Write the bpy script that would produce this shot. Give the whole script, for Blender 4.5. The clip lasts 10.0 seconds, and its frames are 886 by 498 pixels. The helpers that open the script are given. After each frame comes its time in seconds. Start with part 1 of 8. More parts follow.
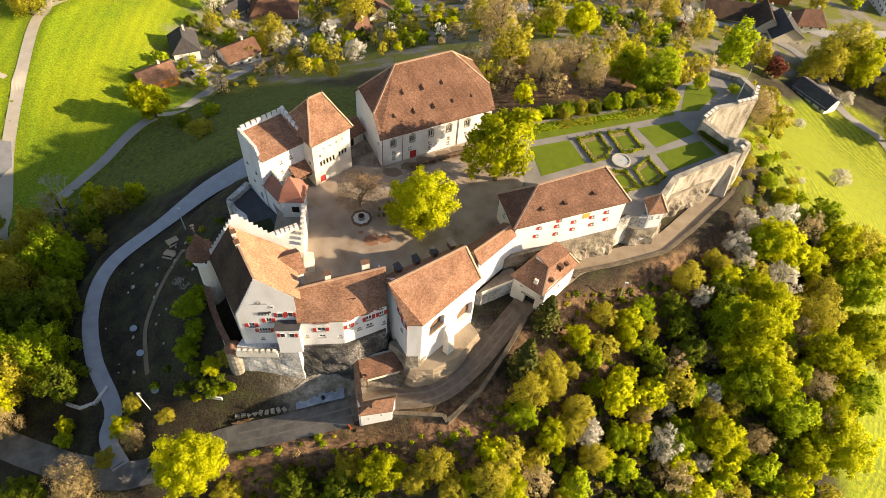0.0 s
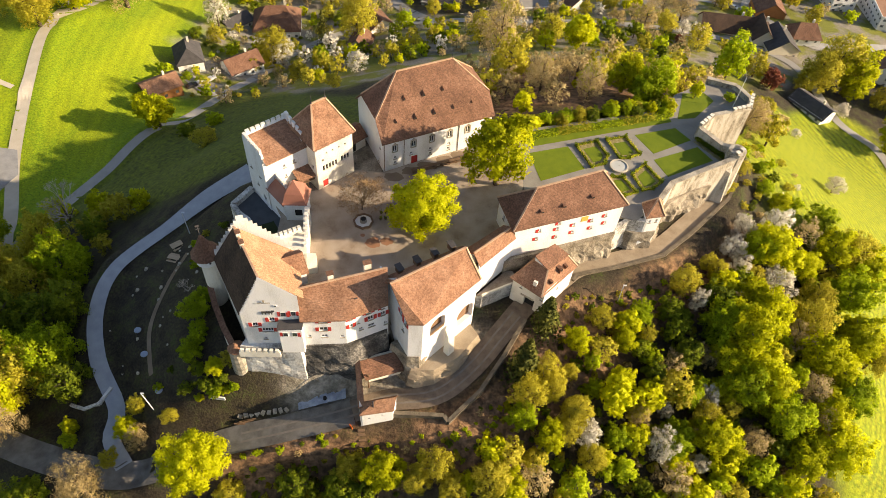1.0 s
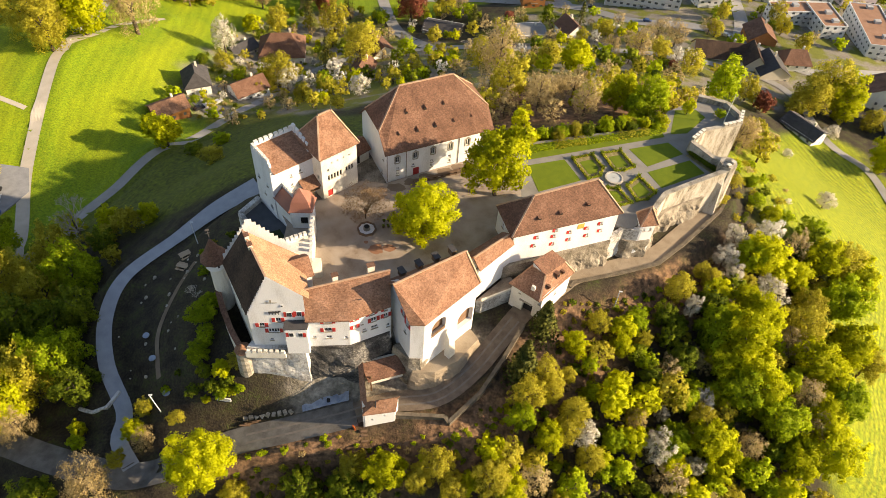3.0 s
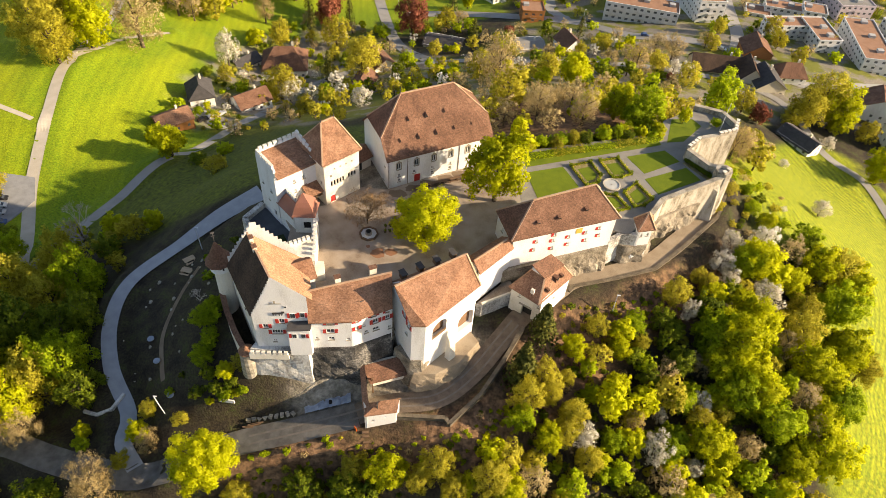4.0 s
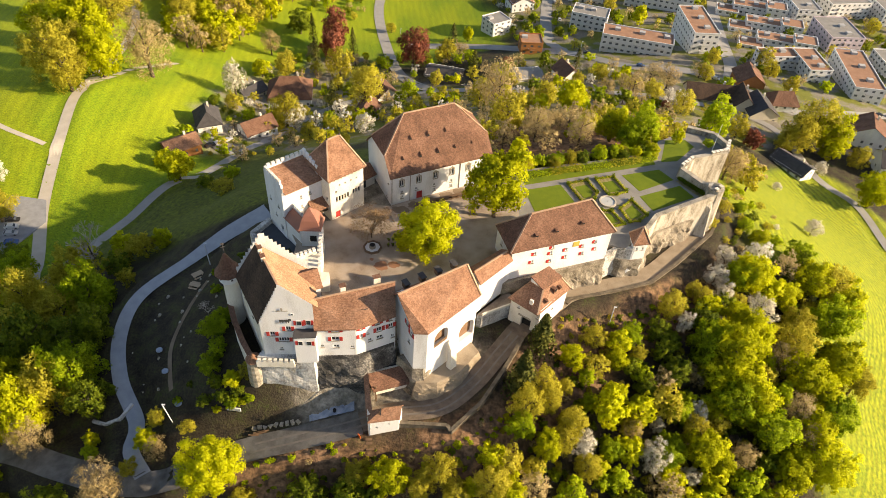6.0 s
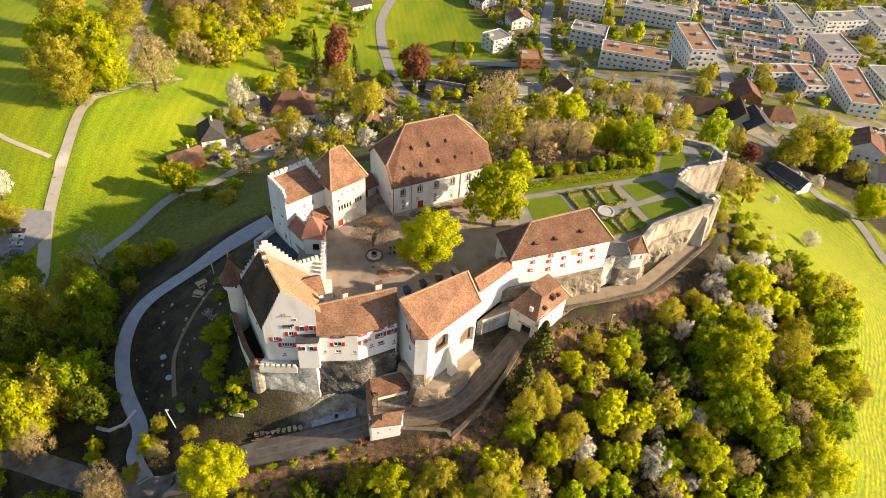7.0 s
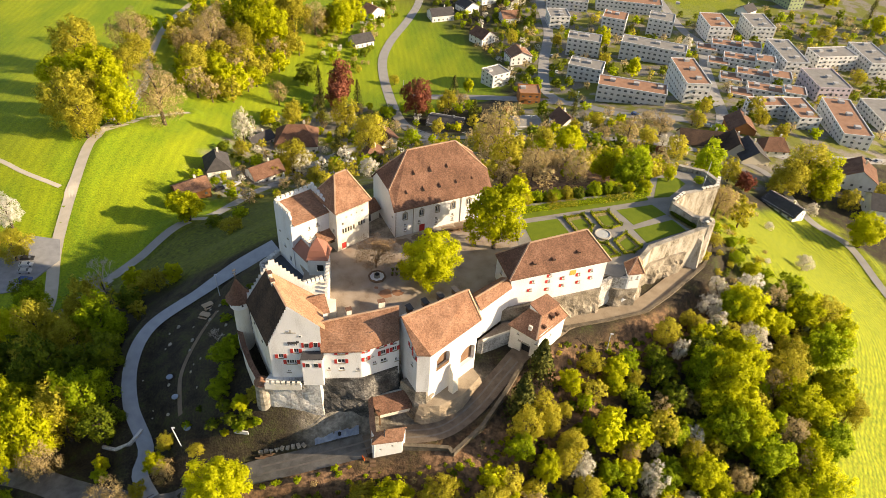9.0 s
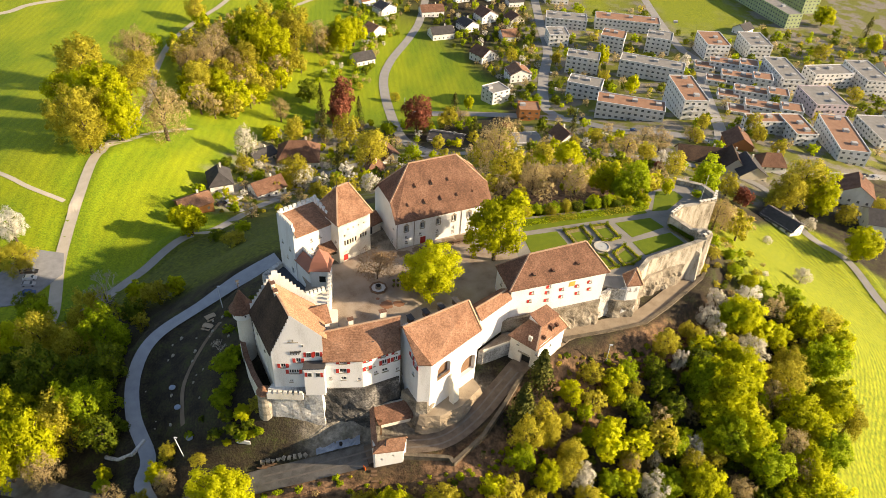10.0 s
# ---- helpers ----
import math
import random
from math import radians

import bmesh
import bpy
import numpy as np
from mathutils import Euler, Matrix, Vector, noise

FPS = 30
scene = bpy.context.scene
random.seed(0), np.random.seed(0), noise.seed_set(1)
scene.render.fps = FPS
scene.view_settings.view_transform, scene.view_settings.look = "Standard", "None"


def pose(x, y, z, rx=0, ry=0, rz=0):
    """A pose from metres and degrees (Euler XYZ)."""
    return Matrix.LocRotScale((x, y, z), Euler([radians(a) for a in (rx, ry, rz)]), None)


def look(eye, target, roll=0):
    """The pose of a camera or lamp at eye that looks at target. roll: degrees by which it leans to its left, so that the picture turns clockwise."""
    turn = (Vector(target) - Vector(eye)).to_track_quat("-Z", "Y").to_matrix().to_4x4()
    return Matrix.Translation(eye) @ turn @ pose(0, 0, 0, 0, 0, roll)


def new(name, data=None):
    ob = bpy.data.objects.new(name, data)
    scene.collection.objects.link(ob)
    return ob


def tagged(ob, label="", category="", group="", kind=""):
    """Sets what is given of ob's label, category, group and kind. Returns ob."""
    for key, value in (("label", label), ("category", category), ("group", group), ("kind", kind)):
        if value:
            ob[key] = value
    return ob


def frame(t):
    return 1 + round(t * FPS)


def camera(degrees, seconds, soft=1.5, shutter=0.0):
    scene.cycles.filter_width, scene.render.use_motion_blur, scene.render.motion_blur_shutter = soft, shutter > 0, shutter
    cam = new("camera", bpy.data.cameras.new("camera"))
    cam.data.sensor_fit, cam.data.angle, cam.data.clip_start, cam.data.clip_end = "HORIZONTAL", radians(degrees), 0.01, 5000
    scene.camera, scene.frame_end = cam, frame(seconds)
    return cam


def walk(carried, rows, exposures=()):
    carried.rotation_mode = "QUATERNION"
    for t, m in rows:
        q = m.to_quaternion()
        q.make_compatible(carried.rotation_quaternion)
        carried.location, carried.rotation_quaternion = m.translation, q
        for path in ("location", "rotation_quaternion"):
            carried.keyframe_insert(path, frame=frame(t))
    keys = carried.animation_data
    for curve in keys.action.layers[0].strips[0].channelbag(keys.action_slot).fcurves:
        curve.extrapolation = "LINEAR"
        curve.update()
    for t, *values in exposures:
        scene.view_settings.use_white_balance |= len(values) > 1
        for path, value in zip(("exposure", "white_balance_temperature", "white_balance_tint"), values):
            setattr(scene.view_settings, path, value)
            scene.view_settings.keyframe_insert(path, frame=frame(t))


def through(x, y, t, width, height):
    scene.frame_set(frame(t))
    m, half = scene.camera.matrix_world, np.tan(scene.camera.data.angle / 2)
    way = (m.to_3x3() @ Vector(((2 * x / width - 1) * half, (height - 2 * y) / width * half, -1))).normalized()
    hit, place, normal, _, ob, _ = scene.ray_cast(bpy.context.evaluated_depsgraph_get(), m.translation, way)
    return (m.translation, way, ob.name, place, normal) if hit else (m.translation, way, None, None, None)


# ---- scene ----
cam = camera(64.7, 10.0, 0.75)
PATH = [
    (0, (12.915, -89.358, 108.412), (12.971, -88.141, 106.826), 5.3),
    (0.5, (12.912, -91.021, 108.437), (12.967, -89.786, 106.864), 5.3),
    (1, (12.911, -92.744, 108.402), (12.964, -91.491, 106.844), 5.2),
    (1.5, (12.913, -94.441, 108.451), (12.965, -93.17, 106.908), 5.1),
    (2, (12.901, -96.178, 108.486), (12.951, -94.889, 106.957), 5.1),
    (2.5, (12.946, -97.92, 108.482), (12.995, -96.614, 106.968), 5.0),
    (4, (12.947, -103.12, 108.664), (12.991, -101.763, 107.196), 4.8),
    (4.5, (12.911, -104.839, 108.761), (12.954, -103.465, 107.308), 4.7),
    (5, (12.934, -106.503, 108.771), (12.975, -105.111, 107.335), 4.6),
    (5.5, (12.986, -108.122, 108.843), (13.024, -106.712, 107.425), 4.5),
    (7, (13.055, -112.771, 109.037), (13.086, -111.309, 107.672), 4.3),
    (7.5, (13.095, -114.205, 109.075), (13.123, -112.726, 107.73), 4.2),
    (8, (13.064, -115.562, 109.126), (13.091, -114.065, 107.8), 4.1),
    (8.5, (13.125, -116.85, 109.162), (13.149, -115.337, 107.855), 4.0),
    (9, (13.178, -118.15, 109.182), (13.2, -116.619, 107.895), 3.9),
    (9.5, (13.193, -119.305, 109.213), (13.213, -117.758, 107.945), 3.9),
    (10, (13.162, -120.513, 109.316), (13.18, -118.95, 108.068), 3.8),
]
walk(cam, [(t, look(eye, target, roll)) for t, eye, target, roll in PATH], [(0, 1.02, 7250, 15), (10, 1.02, 7250, 15)])

# ---- light ----
SUN_AZ, SUN_EL = radians(-5.5), radians(20.5)  # direction towards the sun in the plan, and its height
world = bpy.data.worlds.new("sky")
scene.world = world
world.use_nodes = True
wn = world.node_tree
sky = wn.nodes.new("ShaderNodeTexSky")
sky.sky_type = "NISHITA"
sky.sun_disc = False
sky.sun_elevation = SUN_EL
sky.sun_rotation = radians(90) - SUN_AZ
wn.nodes["Background"].inputs[1].default_value = 0.1
wn.links.new(sky.outputs[0], wn.nodes["Background"].inputs[0])
sun = new("sun", bpy.data.lights.new("sun", "SUN"))
sun.data.energy, sun.data.angle, sun.data.color = 5.0, radians(0.6), (1.0, 0.85, 0.62)
sun.matrix_world = look((200 * math.cos(SUN_AZ), 200 * math.sin(SUN_AZ), 200 * math.tan(SUN_EL)), (0, 0, 0))


# ---- materials ----
def mat(name, cols, scale=1.0, rough=0.9, bump=0.15, fine=8.0, metal=0.0, contrast=1.0, island=0.0, stretch=(1, 1, 1), spec=0.3):
    """Two scales of noise between colours, fine relief; island: variation from piece to piece."""
    m = bpy.data.materials.new(name)
    m.use_nodes = True
    n, l = m.node_tree.nodes, m.node_tree.links
    b = n["Principled BSDF"]
    b.inputs["Roughness"].default_value = rough
    b.inputs["Metallic"].default_value = metal
    b.inputs["Specular IOR Level"].default_value = spec
    tc = n.new("ShaderNodeTexCoord")
    mp = n.new("ShaderNodeMapping")
    mp.inputs["Scale"].default_value = stretch
    l.new(tc.outputs["Object"], mp.inputs[0])
    n1 = n.new("ShaderNodeTexNoise")
    n1.inputs["Scale"].default_value = 0.35 * scale
    n1.inputs["Detail"].default_value = 6
    n2 = n.new("ShaderNodeTexNoise")
    n2.inputs["Scale"].default_value = fine * scale
    n2.inputs["Detail"].default_value = 4
    for k in (n1, n2):
        l.new(mp.outputs[0], k.inputs["Vector"])
    mx = n.new("ShaderNodeMath")
    mx.operation = "MULTIPLY_ADD"
    l.new(n1.outputs[0], mx.inputs[0])
    mx.inputs[1].default_value = 0.6
    m2 = n.new("ShaderNodeMath")
    m2.operation = "MULTIPLY_ADD"
    l.new(n2.outputs[0], m2.inputs[0])
    m2.inputs[1].default_value = 0.4
    m2.inputs[2].default_value = 0.0
    l.new(m2.outputs[0], mx.inputs[2])
    src = mx.outputs[0]
    if island:
        gm = n.new("ShaderNodeNewGeometry")
        oi = n.new("ShaderNodeObjectInfo")
        ad = n.new("ShaderNodeMath")
        ad.operation = "ADD"
        l.new(gm.outputs["Random Per Island"], ad.inputs[0])
        l.new(oi.outputs["Random"], ad.inputs[1])
        m3 = n.new("ShaderNodeMath")
        m3.operation = "MULTIPLY_ADD"
        l.new(ad.outputs[0], m3.inputs[0])
        m3.inputs[1].default_value = island
        l.new(src, m3.inputs[2])
        m4 = n.new("ShaderNodeMath")
        m4.operation = "SUBTRACT"
        l.new(m3.outputs[0], m4.inputs[0])
        m4.inputs[1].default_value = island
        src = m4.outputs[0]
    r = n.new("ShaderNodeValToRGB")
    r.color_ramp.elements[0].position = 0.5 - 0.22 / contrast
    r.color_ramp.elements[1].position = 0.5 + 0.22 / contrast
    r.color_ramp.elements[0].color = (*cols[0], 1)
    r.color_ramp.elements[1].color = (*cols[-1], 1)
    for i, c in enumerate(cols[1:-1]):
        e = r.color_ramp.elements.new(0.5 - 0.22 / contrast + 0.44 / contrast * (i + 1) / (len(cols) - 1))
        e.color = (*c, 1)
    l.new(src, r.inputs[0])
    l.new(r.outputs[0], b.inputs["Base Color"])
    if bump:
        bp = n.new("ShaderNodeBump")
        bp.inputs["Strength"].default_value = bump
        bp.inputs["Distance"].default_value = 0.1
        l.new(n2.outputs[0], bp.inputs["Height"])
        l.new(bp.outputs[0], b.inputs["Normal"])
    return m


def leaf_mat(name, cols, through=0.35):
    """Leaves: colour varies from leaf to leaf and tree to tree, and light passes through them."""
    m = mat(name, cols, scale=0.6, rough=0.75, bump=0, island=0.2, contrast=1.0, spec=0.15)
    n, l = m.node_tree.nodes, m.node_tree.links
    tr = n.new("ShaderNodeBsdfTranslucent")
    ramp = next(k for k in n if k.type == "VALTORGB")
    l.new(ramp.outputs[0], tr.inputs[0])
    mix = n.new("ShaderNodeMixShader")
    mix.inputs[0].default_value = through
    l.new(n["Principled BSDF"].outputs[0], mix.inputs[1])
    l.new(tr.outputs[0], mix.inputs[2])
    l.new(mix.outputs[0], n["Material Output"].inputs[0])
    return m


def tile_mat(name, cols):
    """Clay roof tiles: speckle from tile to tile, courses across the slope, larger weathered patches."""
    m = mat(name, cols, scale=1.0, rough=0.85, bump=0, fine=3.0, spec=0.2)
    n, l = m.node_tree.nodes, m.node_tree.links
    ramp = next(k for k in n if k.type == "VALTORGB")
    tc = next(k for k in n if k.type == "TEX_COORD")
    mp = n.new("ShaderNodeMapping")
    mp.inputs["Scale"].default_value = (4.0, 4.0, 5.0)
    l.new(tc.outputs["Object"], mp.inputs[0])
    v = n.new("ShaderNodeTexVoronoi")
    v.inputs["Scale"].default_value = 1.0
    l.new(mp.outputs[0], v.inputs["Vector"])
    hs = n.new("ShaderNodeHueSaturation")
    sep = n.new("ShaderNodeSeparateColor")
    l.new(v.outputs["Color"], sep.inputs[0])
    mr = n.new("ShaderNodeMapRange")
    mr.inputs[3].default_value, mr.inputs[4].default_value = 0.74, 1.24
    l.new(sep.outputs[0], mr.inputs[0])
    l.new(mr.outputs[0], hs.inputs["Value"])
    l.new(ramp.outputs[0], hs.inputs["Color"])
    b = n["Principled BSDF"]
    l.new(hs.outputs[0], b.inputs["Base Color"])
    w = n.new("ShaderNodeTexWave")
    w.bands_direction = "Z"
    w.inputs["Scale"].default_value = 1.6
    w.inputs["Distortion"].default_value = 0.6
    l.new(tc.outputs["Object"], w.inputs["Vector"])
    bp = n.new("ShaderNodeBump")
    bp.inputs["Strength"].default_value = 0.5
    bp.inputs["Distance"].default_value = 0.06
    l.new(w.outputs[0], bp.inputs["Height"])
    l.new(bp.outputs[0], b.inputs["Normal"])
    return m


PLASTER = mat("white_plaster", [(0.58, 0.57, 0.55), (0.74, 0.74, 0.735), (0.79, 0.79, 0.79)], 0.9, contrast=1.2, stretch=(1, 1, 0.35))
OLD_PLASTER = mat("weathered_plaster", [(0.5, 0.46, 0.38), (0.7, 0.66, 0.57), (0.78, 0.75, 0.68)], 1.0, contrast=1.3, stretch=(1, 1, 0.5))
TILE = tile_mat("orange_clay_tiles", [(0.155, 0.078, 0.047), (0.265, 0.142, 0.088), (0.36, 0.21, 0.14)])
TILE_DARK = tile_mat("weathered_clay_tiles", [(0.095, 0.05, 0.034), (0.175, 0.092, 0.06), (0.25, 0.14, 0.094)])
# near-black farm tiles; on the gabled house's west slope they paint in shade
TILE_BLACK = tile_mat("dark_and_shaded_clay_tiles", [(0.035, 0.024, 0.018), (0.07, 0.045, 0.032), (0.12, 0.075, 0.052)])
# sunlight painted into the tile colour of the gabled house's east slope
TILE_SUNLIT = tile_mat("sunlit_pale_orange_tiles", [(0.26, 0.14, 0.08), (0.4, 0.23, 0.135), (0.5, 0.31, 0.19)])
RIDGE = mat("mortared_ridge_tiles", [(0.36, 0.2, 0.12), (0.55, 0.4, 0.28)], 2.0)
STONE_DARK = mat("brown_mossy_masonry", [(0.07, 0.056, 0.04), (0.14, 0.115, 0.082), (0.24, 0.2, 0.145)], 2.2, bump=0.6, fine=5)
STAINED = mat("stained_whitewashed_masonry", [(0.1, 0.094, 0.085), (0.36, 0.34, 0.31), (0.6, 0.585, 0.55), (0.68, 0.665, 0.63)], 1.0, bump=0.5, fine=4, contrast=1.4, stretch=(0.6, 0.6, 0.5))
BASTION = mat("pale_rendered_bastion_masonry", [(0.1, 0.085, 0.06), (0.33, 0.29, 0.225), (0.47, 0.43, 0.36), (0.54, 0.5, 0.43)], 1.3, bump=0.7, fine=5, contrast=1.7, stretch=(1.2, 1.2, 0.3))
GARDENPATH = mat("grey_rolled_garden_gravel", [(0.17, 0.158, 0.14), (0.245, 0.23, 0.205), (0.3, 0.285, 0.255)], 0.8, fine=30, bump=0.2)
STONE = mat("pale_limestone_masonry", [(0.17, 0.15, 0.115), (0.35, 0.315, 0.25), (0.48, 0.44, 0.365)], 2.0, bump=0.7, fine=4, contrast=1.5, stretch=(0.6, 0.6, 1.8))
ROCK = mat("dark_sandstone_rock", [(0.02, 0.019, 0.018), (0.045, 0.043, 0.04), (0.1, 0.095, 0.088), (0.3, 0.28, 0.25)], 1.0, bump=0.9, fine=3, contrast=1.3, stretch=(0.8, 0.8, 1.0))
ROCK_PALE = mat("pale_sandstone_rock", [(0.09, 0.075, 0.055), (0.24, 0.205, 0.155), (0.42, 0.375, 0.3)], 1.2, bump=0.9, fine=3, contrast=1.4)
PAVING = mat("dark_grey_paving", [(0.05, 0.055, 0.065), (0.1, 0.108, 0.12)], 1.5, fine=10)
TWIG = mat("brown_bare_twigs", [(0.2, 0.125, 0.06), (0.46, 0.31, 0.16)], 3.0, island=0.2)
GRAVEL = mat("sandy_gravel", [(0.2, 0.145, 0.1), (0.3, 0.24, 0.185), (0.36, 0.3, 0.24), (0.4, 0.34, 0.28)], 0.7, fine=14, bump=0.2, contrast=1.6)
PATHGRAVEL = mat("pale_path_gravel", [(0.38, 0.34, 0.27), (0.52, 0.47, 0.39)], 0.8, fine=30, bump=0.2)
ASPHALT = mat("worn_grey_asphalt", [(0.17, 0.175, 0.185), (0.29, 0.295, 0.305)], 1.4, fine=20, bump=0.1)
DRIVEGREY = mat("muddy_grey_drive", [(0.085, 0.075, 0.065), (0.15, 0.14, 0.125), (0.22, 0.208, 0.19)], 1.4, fine=12, bump=0.15, contrast=1.3)
LOOPGREY = mat("pale_blue_grey_asphalt", [(0.27, 0.285, 0.31), (0.4, 0.415, 0.44)], 1.4, fine=20, bump=0.1)
ROADGREY = mat("pale_grey_road", [(0.25, 0.24, 0.225), (0.36, 0.35, 0.33)], 0.8, fine=20, bump=0.1)
ARCH_BACK = mat("shaded_brown_arch_wall", [(0.16, 0.09, 0.05), (0.26, 0.16, 0.1)], 1.5)
TRACK = mat("pale_granite_setts", [(0.14, 0.12, 0.1), (0.25, 0.225, 0.195)], 2.0, fine=12, bump=0.3)
LANE_SAND = mat("sandy_gravel_lane", [(0.2, 0.155, 0.105), (0.3, 0.24, 0.17), (0.36, 0.3, 0.225)], 1.2, fine=14, bump=0.3)
COBBLE = mat("brown_cobbled_lane", [(0.1, 0.076, 0.056), (0.17, 0.133, 0.1), (0.24, 0.195, 0.15)], 1.8, fine=12, bump=0.4)
LAWN = mat("mown_lawn", [(0.085, 0.13, 0.004), (0.16, 0.205, 0.006)], 1.2, fine=12, bump=0.3)
WOOD = mat("brown_weathered_timber", [(0.1, 0.06, 0.035), (0.22, 0.14, 0.085)], 2.0, stretch=(1, 1, 6))
BARK = mat("grey_brown_bark", [(0.06, 0.045, 0.03), (0.16, 0.12, 0.085)], 3.0, bump=0.6)
RED = mat("red_painted_shutter", [(0.4, 0.03, 0.025), (0.5, 0.05, 0.04)], 1.0, rough=0.6)
DARK = mat("dark_opening", [(0.012, 0.011, 0.01), (0.03, 0.027, 0.024)], 1.0)
FRAME = mat("white_window_frame", [(0.7, 0.69, 0.66), (0.82, 0.81, 0.78)], 1.0, rough=0.6)
GLASS = mat("dark_window_glass", [(0.03, 0.035, 0.04), (0.07, 0.08, 0.09)], 1.0, rough=0.08, bump=0, spec=0.6)
TOWNGLASS = mat("curtained_window_glass", [(0.07, 0.075, 0.08), (0.16, 0.165, 0.17)], 3.0, rough=0.2, bump=0, spec=0.5, island=0.3)
COPPER = mat("reddish_copper_roofing", [(0.24, 0.1, 0.068), (0.35, 0.155, 0.11)], 1.0, rough=0.6)
SLATE = mat("dark_grey_tiles", [(0.04, 0.038, 0.04), (0.09, 0.085, 0.085)], 2.0)
LEAF = {
    "fresh": leaf_mat("fresh_yellow_green_leaves", [(0.36, 0.39, 0.009), (0.6, 0.62, 0.016), (0.76, 0.77, 0.026)], 0.56),
    "green": leaf_mat("mid_green_leaves", [(0.2, 0.29, 0.009), (0.42, 0.52, 0.015), (0.58, 0.66, 0.024)], 0.54),
    "deep": leaf_mat("deep_green_leaves", [(0.06, 0.095, 0.007), (0.16, 0.21, 0.011), (0.3, 0.35, 0.016)], 0.35),
    "olive": leaf_mat("budding_olive_leaves", [(0.3, 0.265, 0.022), (0.53, 0.48, 0.045), (0.67, 0.6, 0.08)], 0.5),
    "brown": leaf_mat("brown_budding_twigs", [(0.34, 0.25, 0.1), (0.54, 0.42, 0.2), (0.66, 0.54, 0.29)], 0.4),
    "white": leaf_mat("white_blossom", [(0.6, 0.55, 0.42), (0.8, 0.76, 0.66), (0.88, 0.86, 0.8)], 0.4),
    "red": leaf_mat("copper_red_leaves", [(0.15, 0.045, 0.028), (0.3, 0.1, 0.06), (0.42, 0.17, 0.1)], 0.3),
    "conifer": leaf_mat("dark_conifer_needles", [(0.04, 0.052, 0.01), (0.11, 0.115, 0.018), (0.2, 0.19, 0.03)], 0.1),
    "grey": leaf_mat("bare_grey_twigs", [(0.4, 0.36, 0.32), (0.6, 0.55, 0.49)], 0.1),
}

# ---- terrain ----
# spot heights of the hill: x, y, z
SPOTS = np.array([
    (0, 5, -5), (40, 12, -5), (68, 26, -6), (84, 42, -8), (-22, -10, -8), (55, 52, -6), (-17, -29, -11.5),
    (-47, -5, -19.5), (-50, -24, -24), (-22, -32, -15.5), (-8.5, -29, -14.6), (-14, -34, -19.5), (20, -38, -16), (23, -21.5, -12.4),
    (57, -3, -11.5), (78, 12, -11), (104, 44, -17), (120, 30, -24), (112, -25, -33), (60, -40, -27), (130, -9, -41),
    (15, -62, -33), (-60, -60, -38), (155, 92, -56), (202, 163, -66), (-78, 78, -51), (-122, 95, -48),
    (-126, 127, -48), (-87, 114, -60), (-58, 181, -80), (-66, 28, -35), (-58, 53, -39), (-38, 36, -21), (-19, 276, -94), (20, 75, -22), (0, 60, -19), (-30, 62, -28), (-46, 76, -41), (-12, -29.5, -12.6), (-3, -29, -14.2), (5, -27, -14), (14, -26.5, -12.8),
    (-86.6, 60.4, -52), (-73, 91, -57.5), (-62.3, 116, -63), (-55, 132, -68), (-50.5, 41, -28), (-74, 56, -45), (-20, 42, -17)], float)
FAR = [(r * math.cos(a), 150 + r * math.sin(a), -93 + 25 * max(0, -math.cos(a))) for r in (330, 900) for a in (0, 0.8, 1.6, 2.4, 3.14, 4.0, 4.7, 5.5)]
CP = np.vstack([SPOTS, np.array(FAR)])


def tps_kernel(d2):
    return 0.5 * d2 * np.log(d2 + 1e-6)


def tps_solve(cp, smooth=30.0):
    n = len(cp)
    d2 = ((cp[:, None, :2] - cp[None, :, :2]) ** 2).sum(-1)
    a = np.zeros((n + 3, n + 3))
    a[:n, :n] = tps_kernel(d2) + smooth * np.eye(n)
    a[:n, n], a[:n, n + 1:] = 1, cp[:, :2]
    a[n, :n], a[n + 1:, :n] = 1, cp[:, :2].T
    return np.linalg.solve(a, np.concatenate([cp[:, 2], np.zeros(3)]))


TPS = tps_solve(CP)
# ways over the ground: width, then centre points x, y, z
DRIVE = [(87.3, 35.5, -9.2), (85.4, 29.5, -9.3), (82.8, 23.8, -9.4), (76.8, 17.7, -9.5), (71.6, 12.4, -9.4), (64.7, 5.9, -9.2), (55.5, 1.6, -9), (46, -1.6, -9), (41.5, -5.4, -9.2), (34.6, -11.0, -9.6), (29.4, -17.2, -11.4),
         (23.6, -24.2, -13.8), (16.6, -29.8, -15), (7, -31.2, -16), (-0.8, -34, -17), (-11.9, -36.6, -19), (-23.3, -39, -21.5), (-35.2, -43.6, -24),
         (-45.4, -44.6, -26), (-60.6, -40.5, -29), (-74.2, -35.9, -32), (-100, -30, -38)]
LOOPWAY = [(-42, -43, -25.5), (-46.4, -37.5, -26), (-47.4, -31, -26), (-54.3, -20.7, -25), (-58.1, -9.2, -24), (-56.5, 1.2, -22), (-47.6, 13.2, -21),
           (-39.9, 23.1, -20), (-31, 30, -18)]
WAYS = [(6.0, DRIVE), (5.0, LOOPWAY)]


